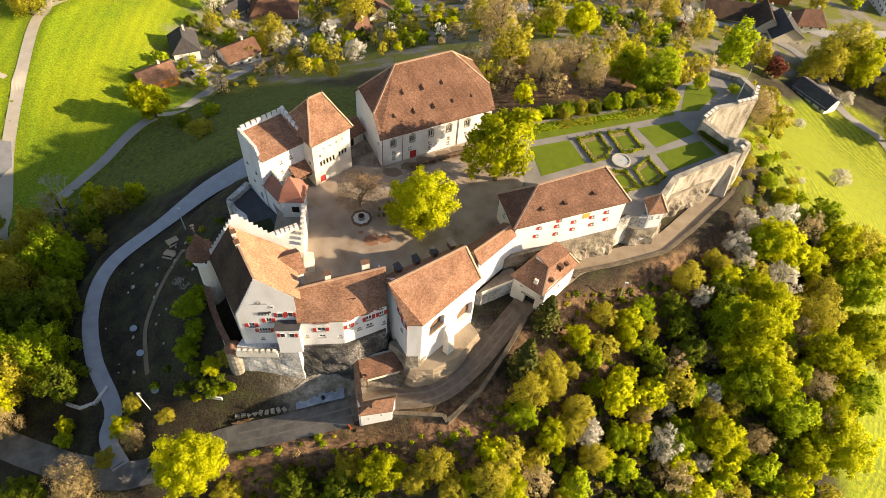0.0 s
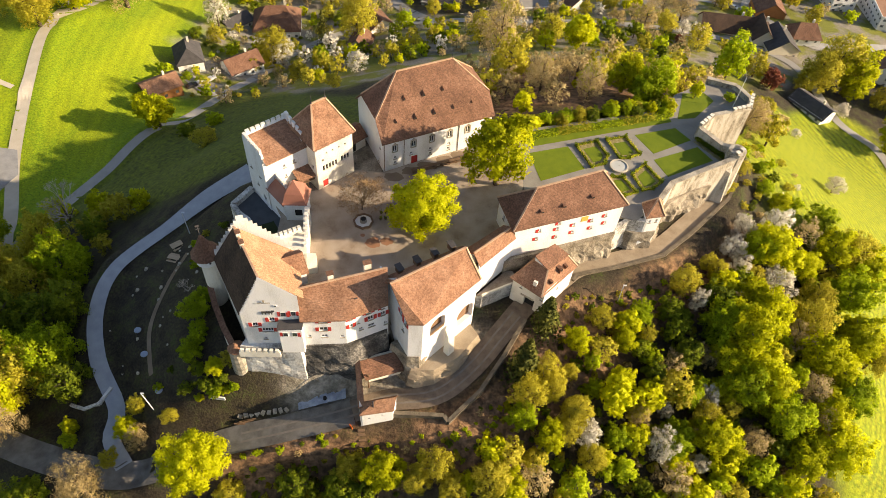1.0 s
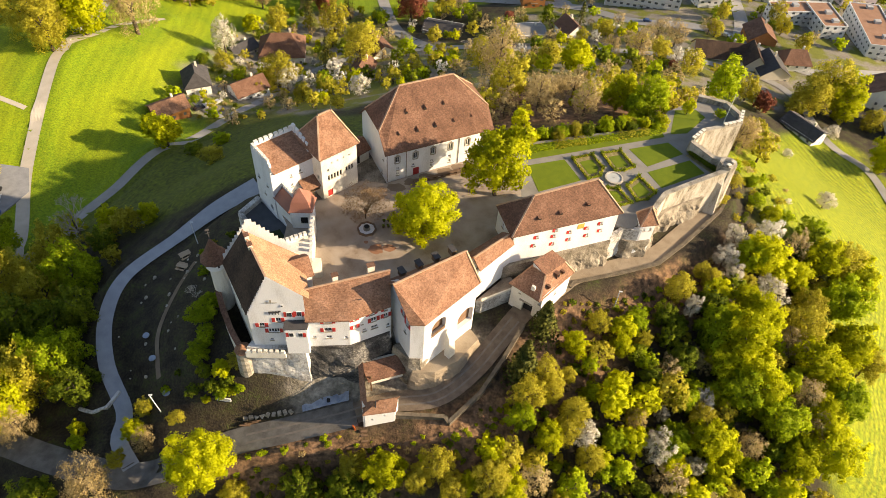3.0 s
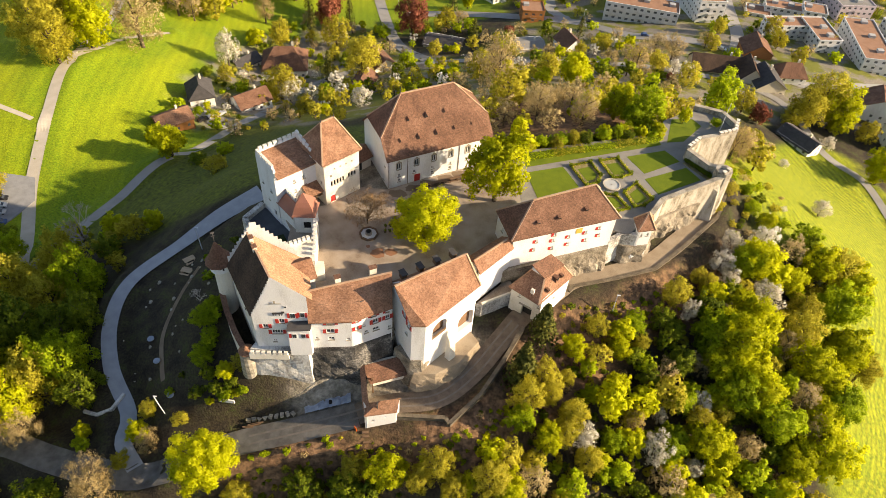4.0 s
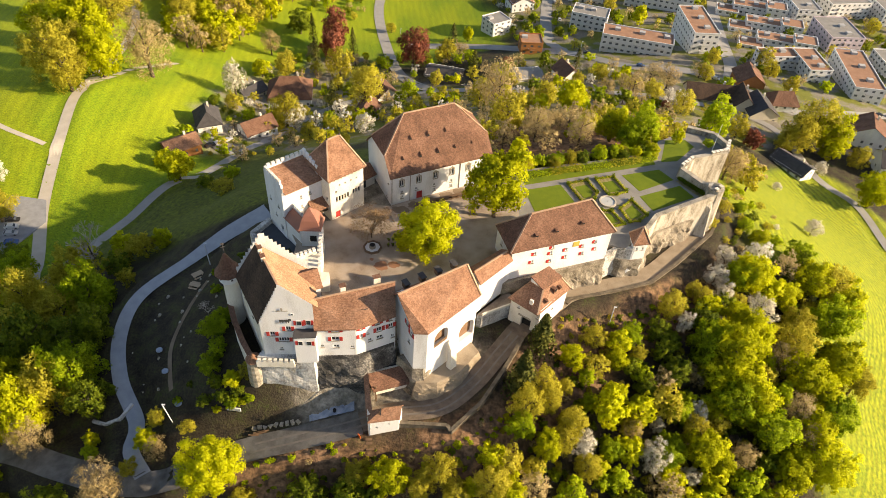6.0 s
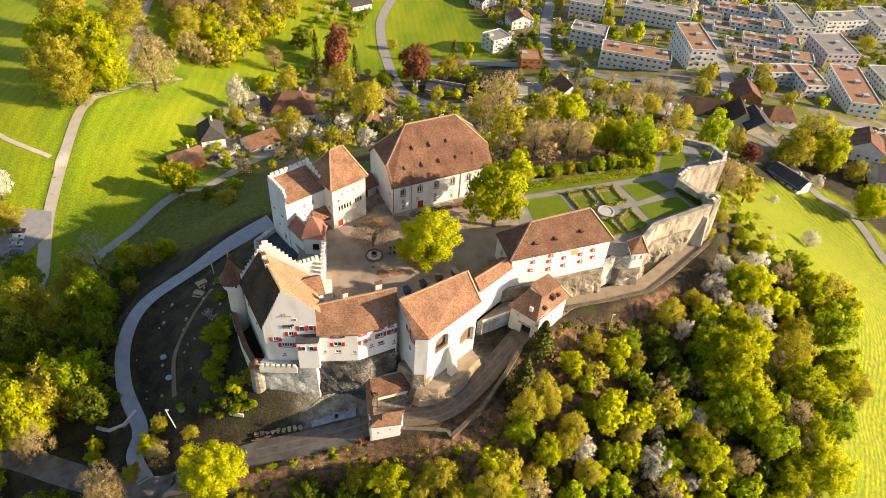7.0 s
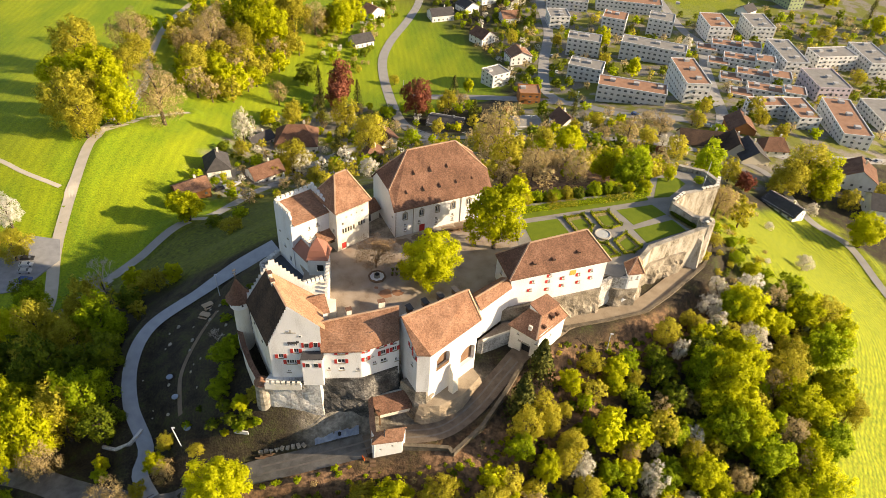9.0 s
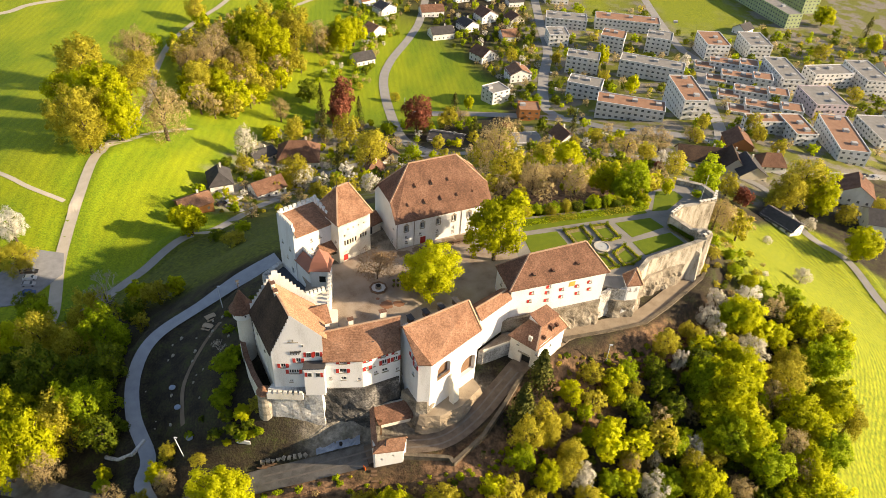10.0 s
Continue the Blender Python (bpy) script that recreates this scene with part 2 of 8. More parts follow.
def smooth_line(pts, step=1.5):
    """A rounded line through the points (Catmull-Rom), at even steps."""
    p = [np.array(v, float) for v in pts]
    p = [2 * p[0] - p[1]] + p + [2 * p[-1] - p[-2]]
    out = []
    for i in range(1, len(p) - 2):
        n = max(2, int(np.linalg.norm(p[i + 1] - p[i]) / step))
        for k in range(n):
            s = k / n
            out.append(0.5 * (2 * p[i] + (p[i + 1] - p[i - 1]) * s + (2 * p[i - 1] - 5 * p[i] + 4 * p[i + 1] - p[i + 2]) * s * s
                              + (3 * p[i] - p[i - 1] - 3 * p[i + 1] + p[i + 2]) * s ** 3))
    return np.array(out + [p[-2]])


LINES = [(w, smooth_line(p)) for w, p in WAYS]
FAR_WAYS = [
    (4.0, PATHGRAVEL, "pale road along the meadow", [(-100, 20), (-107, 37), (-117, 63), (-124, 98), (-128, 119), (-129, 132), (-134, 173), (-145, 222), (-156, 254), (-166, 306), (-165, 354), (-157, 407), (-150, 520)]),
    (3.0, PATHGRAVEL, "gravel path under the trees", [(-129, 132), (-125, 147), (-122, 164), (-112, 185)]),
    (2.0, PATHGRAVEL, "narrow trodden meadow path", [(-190, 118), (-156, 103), (-142, 96), (-127, 91)]),
    (3.4, ROADGREY, "narrow grey way at the foot of the castle slope", [(-100, 22), (-92, 45), (-86.6, 60.4), (-81.2, 73.7), (-73, 91.1), (-68.4, 101.8), (-62.3, 116), (-55, 132.4), (-46, 157), (-28, 181), (10, 190), (60, 178), (121, 171), (159, 155), (168, 118), (181, 103), (182, 69), (190, 30)]),
    (6.0, ROADGREY, "village street rising past the meadow", [(10, 190), (-7, 215), (-17, 249), (-28, 304), (-27, 340), (-16, 387), (-10, 427), (-7, 520)]),
    (7.0, ROADGREY, "town street between the houses", [(80, 243), (74, 270), (78, 321), (86, 375), (85, 434), (84, 560)]),
    (6.0, ROADGREY, "town street below the apartment blocks", [(-7, 262), (35, 259), (83, 243), (110, 220), (139, 214), (156, 200), (177, 172), (211, 179), (254, 193), (330, 205)]),
    (7.0, ROADGREY, "access street beside the stepped flats", [(156, 200), (165, 225), (172, 259), (183, 315), (194, 364), (188, 393), (185, 465), (184, 560)]),
    (5.0, PATHGRAVEL, "pale far field road", [(-320, 300), (-281, 324), (-271, 347), (-240, 380)]),
    (4.0, PATHGRAVEL, "pale far field road", [(-157, 350), (-139, 367), (-121, 394), (-95, 440)])]


def natural(xy):
    """The hill's height before any way is cut into it."""
    xy = np.atleast_2d(np.array(xy, float))
    z = np.empty(len(xy))
    n = len(CP)
    for i in range(0, len(xy), 20000):
        q = xy[i:i + 20000]
        d2 = ((q[:, None] - CP[None, :, :2]) ** 2).sum(-1)
        z[i:i + 20000] = tps_kernel(d2) @ TPS[:n] + TPS[n] + q @ TPS[n + 1:]
    far = np.clip((np.hypot(xy[:, 0], xy[:, 1] - 100) - 500) / 500, 0, 1)
    return z * (1 - far) - 92 * far


FAR_LINES = []
for w, m, lab, pts in FAR_WAYS:
    line = smooth_line([(x, y, 0) for x, y in pts], 2.5)
    line[:, 2] = natural(line[:, :2])
    FAR_LINES.append((w, line))


def ground_at(xy):
    xy = np.atleast_2d(np.array(xy, float))
    z = natural(xy)
    for soft, (w, line) in [(4.5, k) for k in FAR_LINES] + [(2.3, k) for k in LINES]:
        near = (xy[:, 0] > line[:, 0].min() - 12) & (xy[:, 0] < line[:, 0].max() + 12) & (xy[:, 1] > line[:, 1].min() - 12) & (xy[:, 1] < line[:, 1].max() + 12)
        for k in np.array_split(np.nonzero(near)[0], max(1, near.sum() // 8000)):
            if len(k):
                d = np.hypot(xy[k, None, 0] - line[None, :, 0], xy[k, None, 1] - line[None, :, 1])
                j = d.argmin(1)
                f = np.clip((d[np.arange(len(k)), j] - w / 2 - (1.6 if soft > 3 else 1.3)) / soft, 0, 1)
                f = f * f * (3 - 2 * f)
                z[k] = z[k] * f + line[j, 2] * (1 - f)
    return z


def gz(x, y):
    return float(ground_at([(x, y)])[0])


def inside(x, y, poly):
    c = np.zeros(np.shape(x), bool)
    for (x0, y0), (x1, y1) in zip(poly, poly[1:] + poly[:1]):
        c ^= ((y0 > y) != (y1 > y)) & (x < (x1 - x0) * (y - y0) / (y1 - y0 + 1e-12) + x0)
    return c


# ---- building helpers ----
class Shape:
    """Collects faces of one mesh in world coordinates."""

    def __init__(self):
        self.v, self.f = [], []

    def face(self, *pts):
        n = len(self.v)
        self.v += [tuple(p) for p in pts]
        self.f.append(tuple(range(n, n + len(pts))))
        return self

    def box(self, x0, y0, z0, x1, y1, z1):
        return self.prism([(x0, y0), (x1, y0), (x1, y1), (x0, y1)], z0, z1)

    def bar(self, c, size, yaw=0.0, tilt=None):
        """A box of that size round c, turned about z."""
        m = Matrix.Rotation(yaw, 3, "Z")
        if tilt is not None:
            m = m @ tilt
        n = len(self.v)
        for sx in (-.5, .5):
            for sy in (-.5, .5):
                for sz in (-.5, .5):
                    self.v.append(tuple(Vector(c) + m @ Vector((sx * size[0], sy * size[1], sz * size[2]))))
        for q in ((0, 1, 3, 2), (4, 6, 7, 5), (0, 4, 5, 1), (2, 3, 7, 6), (0, 2, 6, 4), (1, 5, 7, 3)):
            self.f.append(tuple(n + i for i in q))
        return self

    def beam(self, a, b, w, h):
        """A box from a to b, w wide and h high."""
        a, b = Vector(a), Vector(b)
        d = (b - a).normalized()
        s = d.cross(Vector((0, 0, 1)))
        s = (s.normalized() if s.length > 1e-4 else Vector((1, 0, 0))) * w / 2
        u = s.cross(d).normalized() * h / 2
        n = len(self.v)
        for p in (a, b):
            for q in (-s - u, s - u, s + u, -s + u):
                self.v.append(tuple(p + q))
        for q in ((3, 2, 1, 0), (4, 5, 6, 7), (0, 1, 5, 4), (1, 2, 6, 5), (2, 3, 7, 6), (3, 0, 4, 7)):
            self.f.append(tuple(n + i for i in q))
        return self

    def prism(self, poly, z0, z1, top=None):
        """An upright prism; z0 and z1 numbers or one value a corner; top: another outline for the upper end."""
        k, n = len(poly), len(self.v)
        za = z0 if hasattr(z0, "__len__") else [z0] * k
        zb = z1 if hasattr(z1, "__len__") else [z1] * k
        self.v += [(p[0], p[1], z) for p, z in zip(poly, za)] + [(p[0], p[1], z) for p, z in zip(top or poly, zb)]
        self.f += [tuple(n + i for i in reversed(range(k))), tuple(n + k + i for i in range(k))]
        self.f += [(n + i, n + (i + 1) % k, n + k + (i + 1) % k, n + k + i) for i in range(k)]
        return self

    def cone(self, x, y, z0, z1, r0, r1, sides=12):
        a = [(x + r0 * math.cos(2 * math.pi * i / sides), y + r0 * math.sin(2 * math.pi * i / sides)) for i in range(sides)]
        b = [(x + r1 * math.cos(2 * math.pi * i / sides), y + r1 * math.sin(2 * math.pi * i / sides)) for i in range(sides)]
        return self.prism(a, z0, z1, b)

    def slab(self, pts, thick):
        """A sloping plate with that upper face, thick measured downwards."""
        k, n = len(pts), len(self.v)
        self.v += [tuple(p) for p in pts] + [(p[0], p[1], p[2] - thick) for p in pts]
        self.f += [tuple(n + i for i in range(k)), tuple(n + k + i for i in reversed(range(k)))]
        self.f += [(n + i, n + k + i, n + k + (i + 1) % k, n + (i + 1) % k) for i in range(k)]
        return self


ORIGIN = {}


def thing(name, at, label, category, group="", kind="", turn=0.0):
    """An empty at the base of a thing."""
    ob = new(name)
    ob.location = at
    ob.rotation_euler = (0, 0, turn)
    ob.empty_display_size = 0.3
    tagged(ob, label, category, group, kind)
    ORIGIN[ob.name] = (Vector((0, 0, 0)) if turn else Vector(at))
    return ob


def mesh_of(name, shape, material, org=Vector((0, 0, 0))):
    me = bpy.data.meshes.new(name)
    me.from_pydata([(a - org.x, b - org.y, c - org.z) for a, b, c in shape.v], [], shape.f)
    me.materials.append(material)
    return me


def part(name, shape, material, parent, label=""):
    ob = new(name, mesh_of(name, shape, material, ORIGIN[parent.name]))
    ob.parent = parent
    ORIGIN[ob.name] = ORIGIN[parent.name]
    return tagged(ob, label)


def single(name, shape, material, label, category="", group="", kind=""):
    """A thing of one mesh."""
    ob = new(name, mesh_of(name, shape, material))
    ORIGIN[ob.name] = Vector((0, 0, 0))
    return tagged(ob, label, category, group, kind)


def wall_part(parent, p0, p1, z0, z1, openings=(), material=None, gable=(), deep=0.35, name="wall", label=""):
    """A wall from p0 to p1 (outside on the right hand) with windows and doors cut into it. An opening: (along, bottom, width, height, style).
    gable: outline points (along, z) that go on above z1."""
    material = material or PLASTER
    a, b = Vector((p0[0], p0[1])), Vector((p1[0], p1[1]))
    length = (b - a).length
    d = (b - a) / length
    nrm = Vector((d.y, -d.x))
    yaw = math.atan2(d.y, d.x)

    def at(u, z, out=0.0):
        q = a + d * u + nrm * out
        return (q.x, q.y, z)

    us = sorted({0.0, length, *[o[0] - o[2] / 2 for o in openings], *[o[0] + o[2] / 2 for o in openings]})
    zs = sorted({z0, z1, *[o[1] for o in openings], *[o[1] + o[3] for o in openings]})
    s = Shape()
    for u0, u1 in zip(us, us[1:]):
        for y0, y1 in zip(zs, zs[1:]):
            um, zm = (u0 + u1) / 2, (y0 + y1) / 2
            if any(abs(um - o[0]) < o[2] / 2 and o[1] < zm < o[1] + o[3] for o in openings):
                continue
            s.face(at(u0, y0), at(u1, y0), at(u1, y1), at(u0, y1))
    s.face(at(0, z0, -deep), at(0, z1, -deep), at(length, z1, -deep), at(length, z0, -deep))
    s.face(at(0, z1), at(length, z1), at(length, z1, -deep), at(0, z1, -deep))
    if gable:
        s.face(at(0, z1), at(length, z1), *[at(u, z) for u, z in gable])
        s.face(at(0, z1, -deep), *[at(u, z, -deep) for u, z in reversed(gable)], at(length, z1, -deep))
    for u, zb, w, h, *style in openings:
        l, r, t = u - w / 2, u + w / 2, zb + h
        for q in (((l, zb), (r, zb)), ((r, zb), (r, t)), ((r, t), (l, t)), ((l, t), (l, zb))):
            s.face(at(*q[0]), at(*q[1]), at(*q[1], -deep), at(*q[0], -deep))
    ob = part(name, s, material, parent, label)
    for u, zb, w, h, *style in openings:
        style = style[0] if style else "plain"
        fr = Shape()
        if style == "door":
            part("door", Shape().bar(at(u, zb + h / 2, -0.2), (w, 0.08, h), yaw), RED if w > 1.1 else WOOD, parent, "closed wooden door")
            continue
        if style == "simple":
            part("window", Shape().bar(at(u, zb + h / 2, -deep + 0.06), (w, 0.04, h), yaw), TOWNGLASS, parent)
            continue
        if style in ("dark", "slit"):
            part("opening", Shape().bar(at(u, zb + h / 2, -deep + 0.05), (w, 0.04, h), yaw), DARK, parent, "dark unglazed opening")
            continue
        for c, size in ((at(u - w / 2 + 0.05, zb + h / 2, -0.16), (0.1, 0.08, h)), (at(u + w / 2 - 0.05, zb + h / 2, -0.16), (0.1, 0.08, h)),
                        (at(u, zb + 0.05, -0.16), (w, 0.08, 0.1)), (at(u, zb + h - 0.05, -0.16), (w, 0.08, 0.1)), (at(u, zb + h / 2, -0.16), (0.09, 0.08, h))):
            fr.bar(c, size, yaw)
        if w > 1.7:
            for k in (-0.25, 0.25):
                fr.bar(at(u + k * w, zb + h / 2, -0.16), (0.12, 0.08, h), yaw)
        win = part("window", fr, FRAME, parent)
        part("pane", Shape().bar(at(u, zb + h / 2, -0.22), (w - 0.1, 0.03, h - 0.1), yaw), GLASS, win)
        part("sill", Shape().bar(at(u, zb - 0.06, 0.05), (w + 0.2, 0.2, 0.12), yaw), STONE, win)
        if style == "shutter":
            for k in (-1, 1):
                part("shutter", Shape().bar(at(u + k * (w / 2 + 0.33), zb + h / 2, 0.05), (0.6, 0.07, h), yaw), RED, win, "red painted window shutter")
        if style == "shutter1":
            part("shutter", Shape().bar(at(u - w / 2 - 0.3, zb + h / 2, 0.05), (0.55, 0.07, h), yaw), RED, win, "red painted window shutter")
        if style == "gothic":
            arch = Shape()
            for k in (-1, 1):
                arch.bar(at(u + k * (w / 2 + 0.1), zb + h / 2, 0.03), (0.22, 0.14, h), yaw)
            arch.bar(at(u, zb + h + 0.1, 0.03), (w + 0.4, 0.14, 0.22), yaw)
            arch.face(at(u - w / 2 - 0.1, zb + h + 0.2, 0.05), at(u + w / 2 + 0.1, zb + h + 0.2, 0.05), at(u, zb + h + 0.75, 0.05))
            part("surround", arch, STONE, win, "carved pointed stone surround")
    return ob


def roof_parts(parent, faces, material=None, thick=0.28, ridges=()):
    material = material or TILE
    for f in faces:
        part("roof", Shape().slab(f, thick), material, parent)
    for a, b in ridges:
        part("ridge_cap", Shape().beam((a[0], a[1], a[2] + 0.03), (b[0], b[1], b[2] + 0.03), 0.34, 0.2), RIDGE, parent, "pale mortared row of ridge tiles")


def chimney(parent, x, y, z0, z1, w=0.9, d=0.7, yaw=0.0):
    c = part("chimney", Shape().bar((x, y, (z0 + z1) / 2), (w, d, z1 - z0), yaw), OLD_PLASTER, parent)
    s = Shape().bar((x, y, z1 + 0.12), (w + 0.25, d + 0.25, 0.12), yaw)
    part("cap", s, TILE_DARK, c)


def merlons(parent, p0, p1, z, n, w=0.9, h=0.9, thick=0.5, material=None, z1=None):
    """A row of merlons along a wall top; z1: height at the far end, for rising rows."""
    a, b = Vector(p0), Vector(p1)
    yaw = math.atan2(b.y - a.y, b.x - a.x)
    for i in range(n):
        q = a.lerp(b, (i + 0.5) / n)
        zz = z + ((z1 if z1 is not None else z) - z) * (i + 0.5) / n
        m = part("merlon", Shape().bar((q.x, q.y, zz + h / 2), (w, thick, h), yaw), material or PLASTER, parent)
        part("coping", Shape().bar((q.x, q.y, zz + h + 0.06), (w + 0.1, thick + 0.1, 0.1), yaw), OLD_PLASTER, m)


# ---- ground ----
def graded(a, b, step, far, grow=1.18):
    inner = list(np.arange(a, b + step / 2, step))
    lo, hi, s = [], [], step
    x0, x1 = a, b
    while x0 > -far or x1 < far:
        s *= grow
        x0, x1 = x0 - s, x1 + s
        lo.append(x0)
        hi.append(x1)
    return np.array(lo[::-1] + inner + hi)


gx, gy = graded(-150, 250, 2.0, 2600), graded(-80, 260, 2.0, 2600)
GX, GY = np.meshgrid(gx, gy)
flat = np.stack([GX.ravel(), GY.ravel()], 1)
GZ = ground_at(flat)
# small unevenness of the natural ground, none on the ways
rough = np.array([0.35 * noise.noise((x * 0.09, y * 0.09, 0)) + 0.12 * noise.noise((x * 0.4, y * 0.4, 3)) if abs(x) < 260 and -90 < y < 270 else 0 for x, y in flat])
for w, l in LINES + FAR_LINES:
    near = np.nonzero((flat[:, 0] > l[:, 0].min() - 6) & (flat[:, 0] < l[:, 0].max() + 6) & (flat[:, 1] > l[:, 1].min() - 6) & (flat[:, 1] < l[:, 1].max() + 6))[0]
    for k in np.array_split(near, max(1, len(near) // 8000)):
        if len(k):
            rough[k] *= np.clip((np.hypot(flat[k, None, 0] - l[None, :, 0], flat[k, None, 1] - l[None, :, 1]).min(1) - w / 2 - 1.5) / 2, 0, 1)
GZ += rough
nx, ny = len(gx), len(gy)
idx = np.arange(nx * ny).reshape(ny, nx)
quads = np.stack([idx[:-1, :-1], idx[:-1, 1:], idx[1:, 1:], idx[1:, :-1]], -1).reshape(-1, 4)
me = bpy.data.meshes.new("ground")
me.from_pydata(np.column_stack([flat, GZ]).tolist(), [], quads.tolist())
me.polygons.foreach_set("use_smooth", [True] * len(me.polygons))

# land cover: meadows against wooded and bare slopes
MEADOWS = [
    [(-600, -40), (-116, -20), (-104, 20), (-72, 48), (-40, 62), (-58, 86), (-70, 120), (-50, 175), (-20, 230), (-10, 420), (-600, 900)],
    [(88, 54), (104, 26), (118, 12), (108, -18), (103, -60), (120, -120), (600, -120), (600, 20), (215, 60), (186, 100), (166, 126), (132, 108), (104, 80)],
    [(-10, 228), (-18, 255), (-27, 304), (-26, 342), (-16, 387), (0, 395), (30, 345), (52, 300), (48, 262), (30, 250)],
    [(150, 520), (330, 420), (420, 520), (230, 700)]]
# north-west slope where the hill's shade is painted in as darker grass
SHADE_GRASS = [[(-92, 36), (-72, 28), (-54, 25), (-38, 32), (-24, 36), (-10, 39), (4, 50), (-6, 70), (-40, 104), (-58, 118), (-63, 113), (-69, 100), (-74, 89), (-82, 72), (-88, 59)]]
BARE = [[(20, -34), (38, -14), (50, -6), (70, 3), (86, 15), (90, 8), (66, -10), (44, -26), (30, -44), (-20, -46), (-30, -42), (-10, -38), (10, -37)], [(28, 44), (66, 52), (94, 62), (108, 90), (94, 108), (30, 98), (12, 70)]]
SCREE = [[(-13.5, -31), (-12, -28), (0, -26), (9, -25), (14, -25), (24, -15), (28, -17), (24, -22.5), (17, -28), (4, -30.6), (-2, -31.8), (-10, -33.2)]]
TOWN = [[(-78, 108), (-50, 95), (-20, 95), (30, 100), (30, 180), (-40, 250), (-85, 190), (-90, 130)], [(70, 105), (118, 112), (162, 142), (260, 200), (700, 300), (600, 700), (100, 520), (40, 380), (60, 260), (20, 180), (30, 110)]]

LUSH = [[(86, 54), (104, 22), (118, 10), (112, -20), (108, -60), (126, -120), (400, -120), (400, 20), (215, 60), (186, 100), (166, 126), (132, 108), (104, 80)]]
PITCH = [[(196, 421), (274, 441), (262, 520), (236, 640), (160, 640), (187, 503)], [(127, 461), (163, 470), (172, 500), (150, 640), (110, 640), (128, 490)]]


def soft_mask(polys, wob=3.0):
    jx = flat[:, 0] + wob * np.sin(flat[:, 1] * 0.31) + wob * 0.6 * np.sin(flat[:, 1] * 0.83 + flat[:, 0] * 0.4)
    jy = flat[:, 1] + wob * np.sin(flat[:, 0] * 0.27) + wob * 0.6 * np.sin(flat[:, 0] * 0.71)
    m = np.zeros(len(flat), bool)
    for p in polys:
        m |= inside(jx, jy, p)
    g = m.astype(float).reshape(len(gy), len(gx))
    for _ in range(2):
        q = np.pad(g, 1, "edge")
        g = (q[:-2, 1:-1] + q[2:, 1:-1] + q[1:-1, :-2] + q[1:-1, 2:] + 2 * q[1:-1, 1:-1]) / 6
    return g.ravel()


for nm, val in (("meadow", soft_mask(MEADOWS)), ("bare", soft_mask(BARE, 1.5)), ("town", soft_mask(TOWN)), ("scree", soft_mask(SCREE, 0.5)), ("pitch", soft_mask(PITCH, 0.0)), ("lush", soft_mask(LUSH, 5.0)), ("pasture", soft_mask(SHADE_GRASS, 0.8))):
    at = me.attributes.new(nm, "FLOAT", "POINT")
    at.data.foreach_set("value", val)


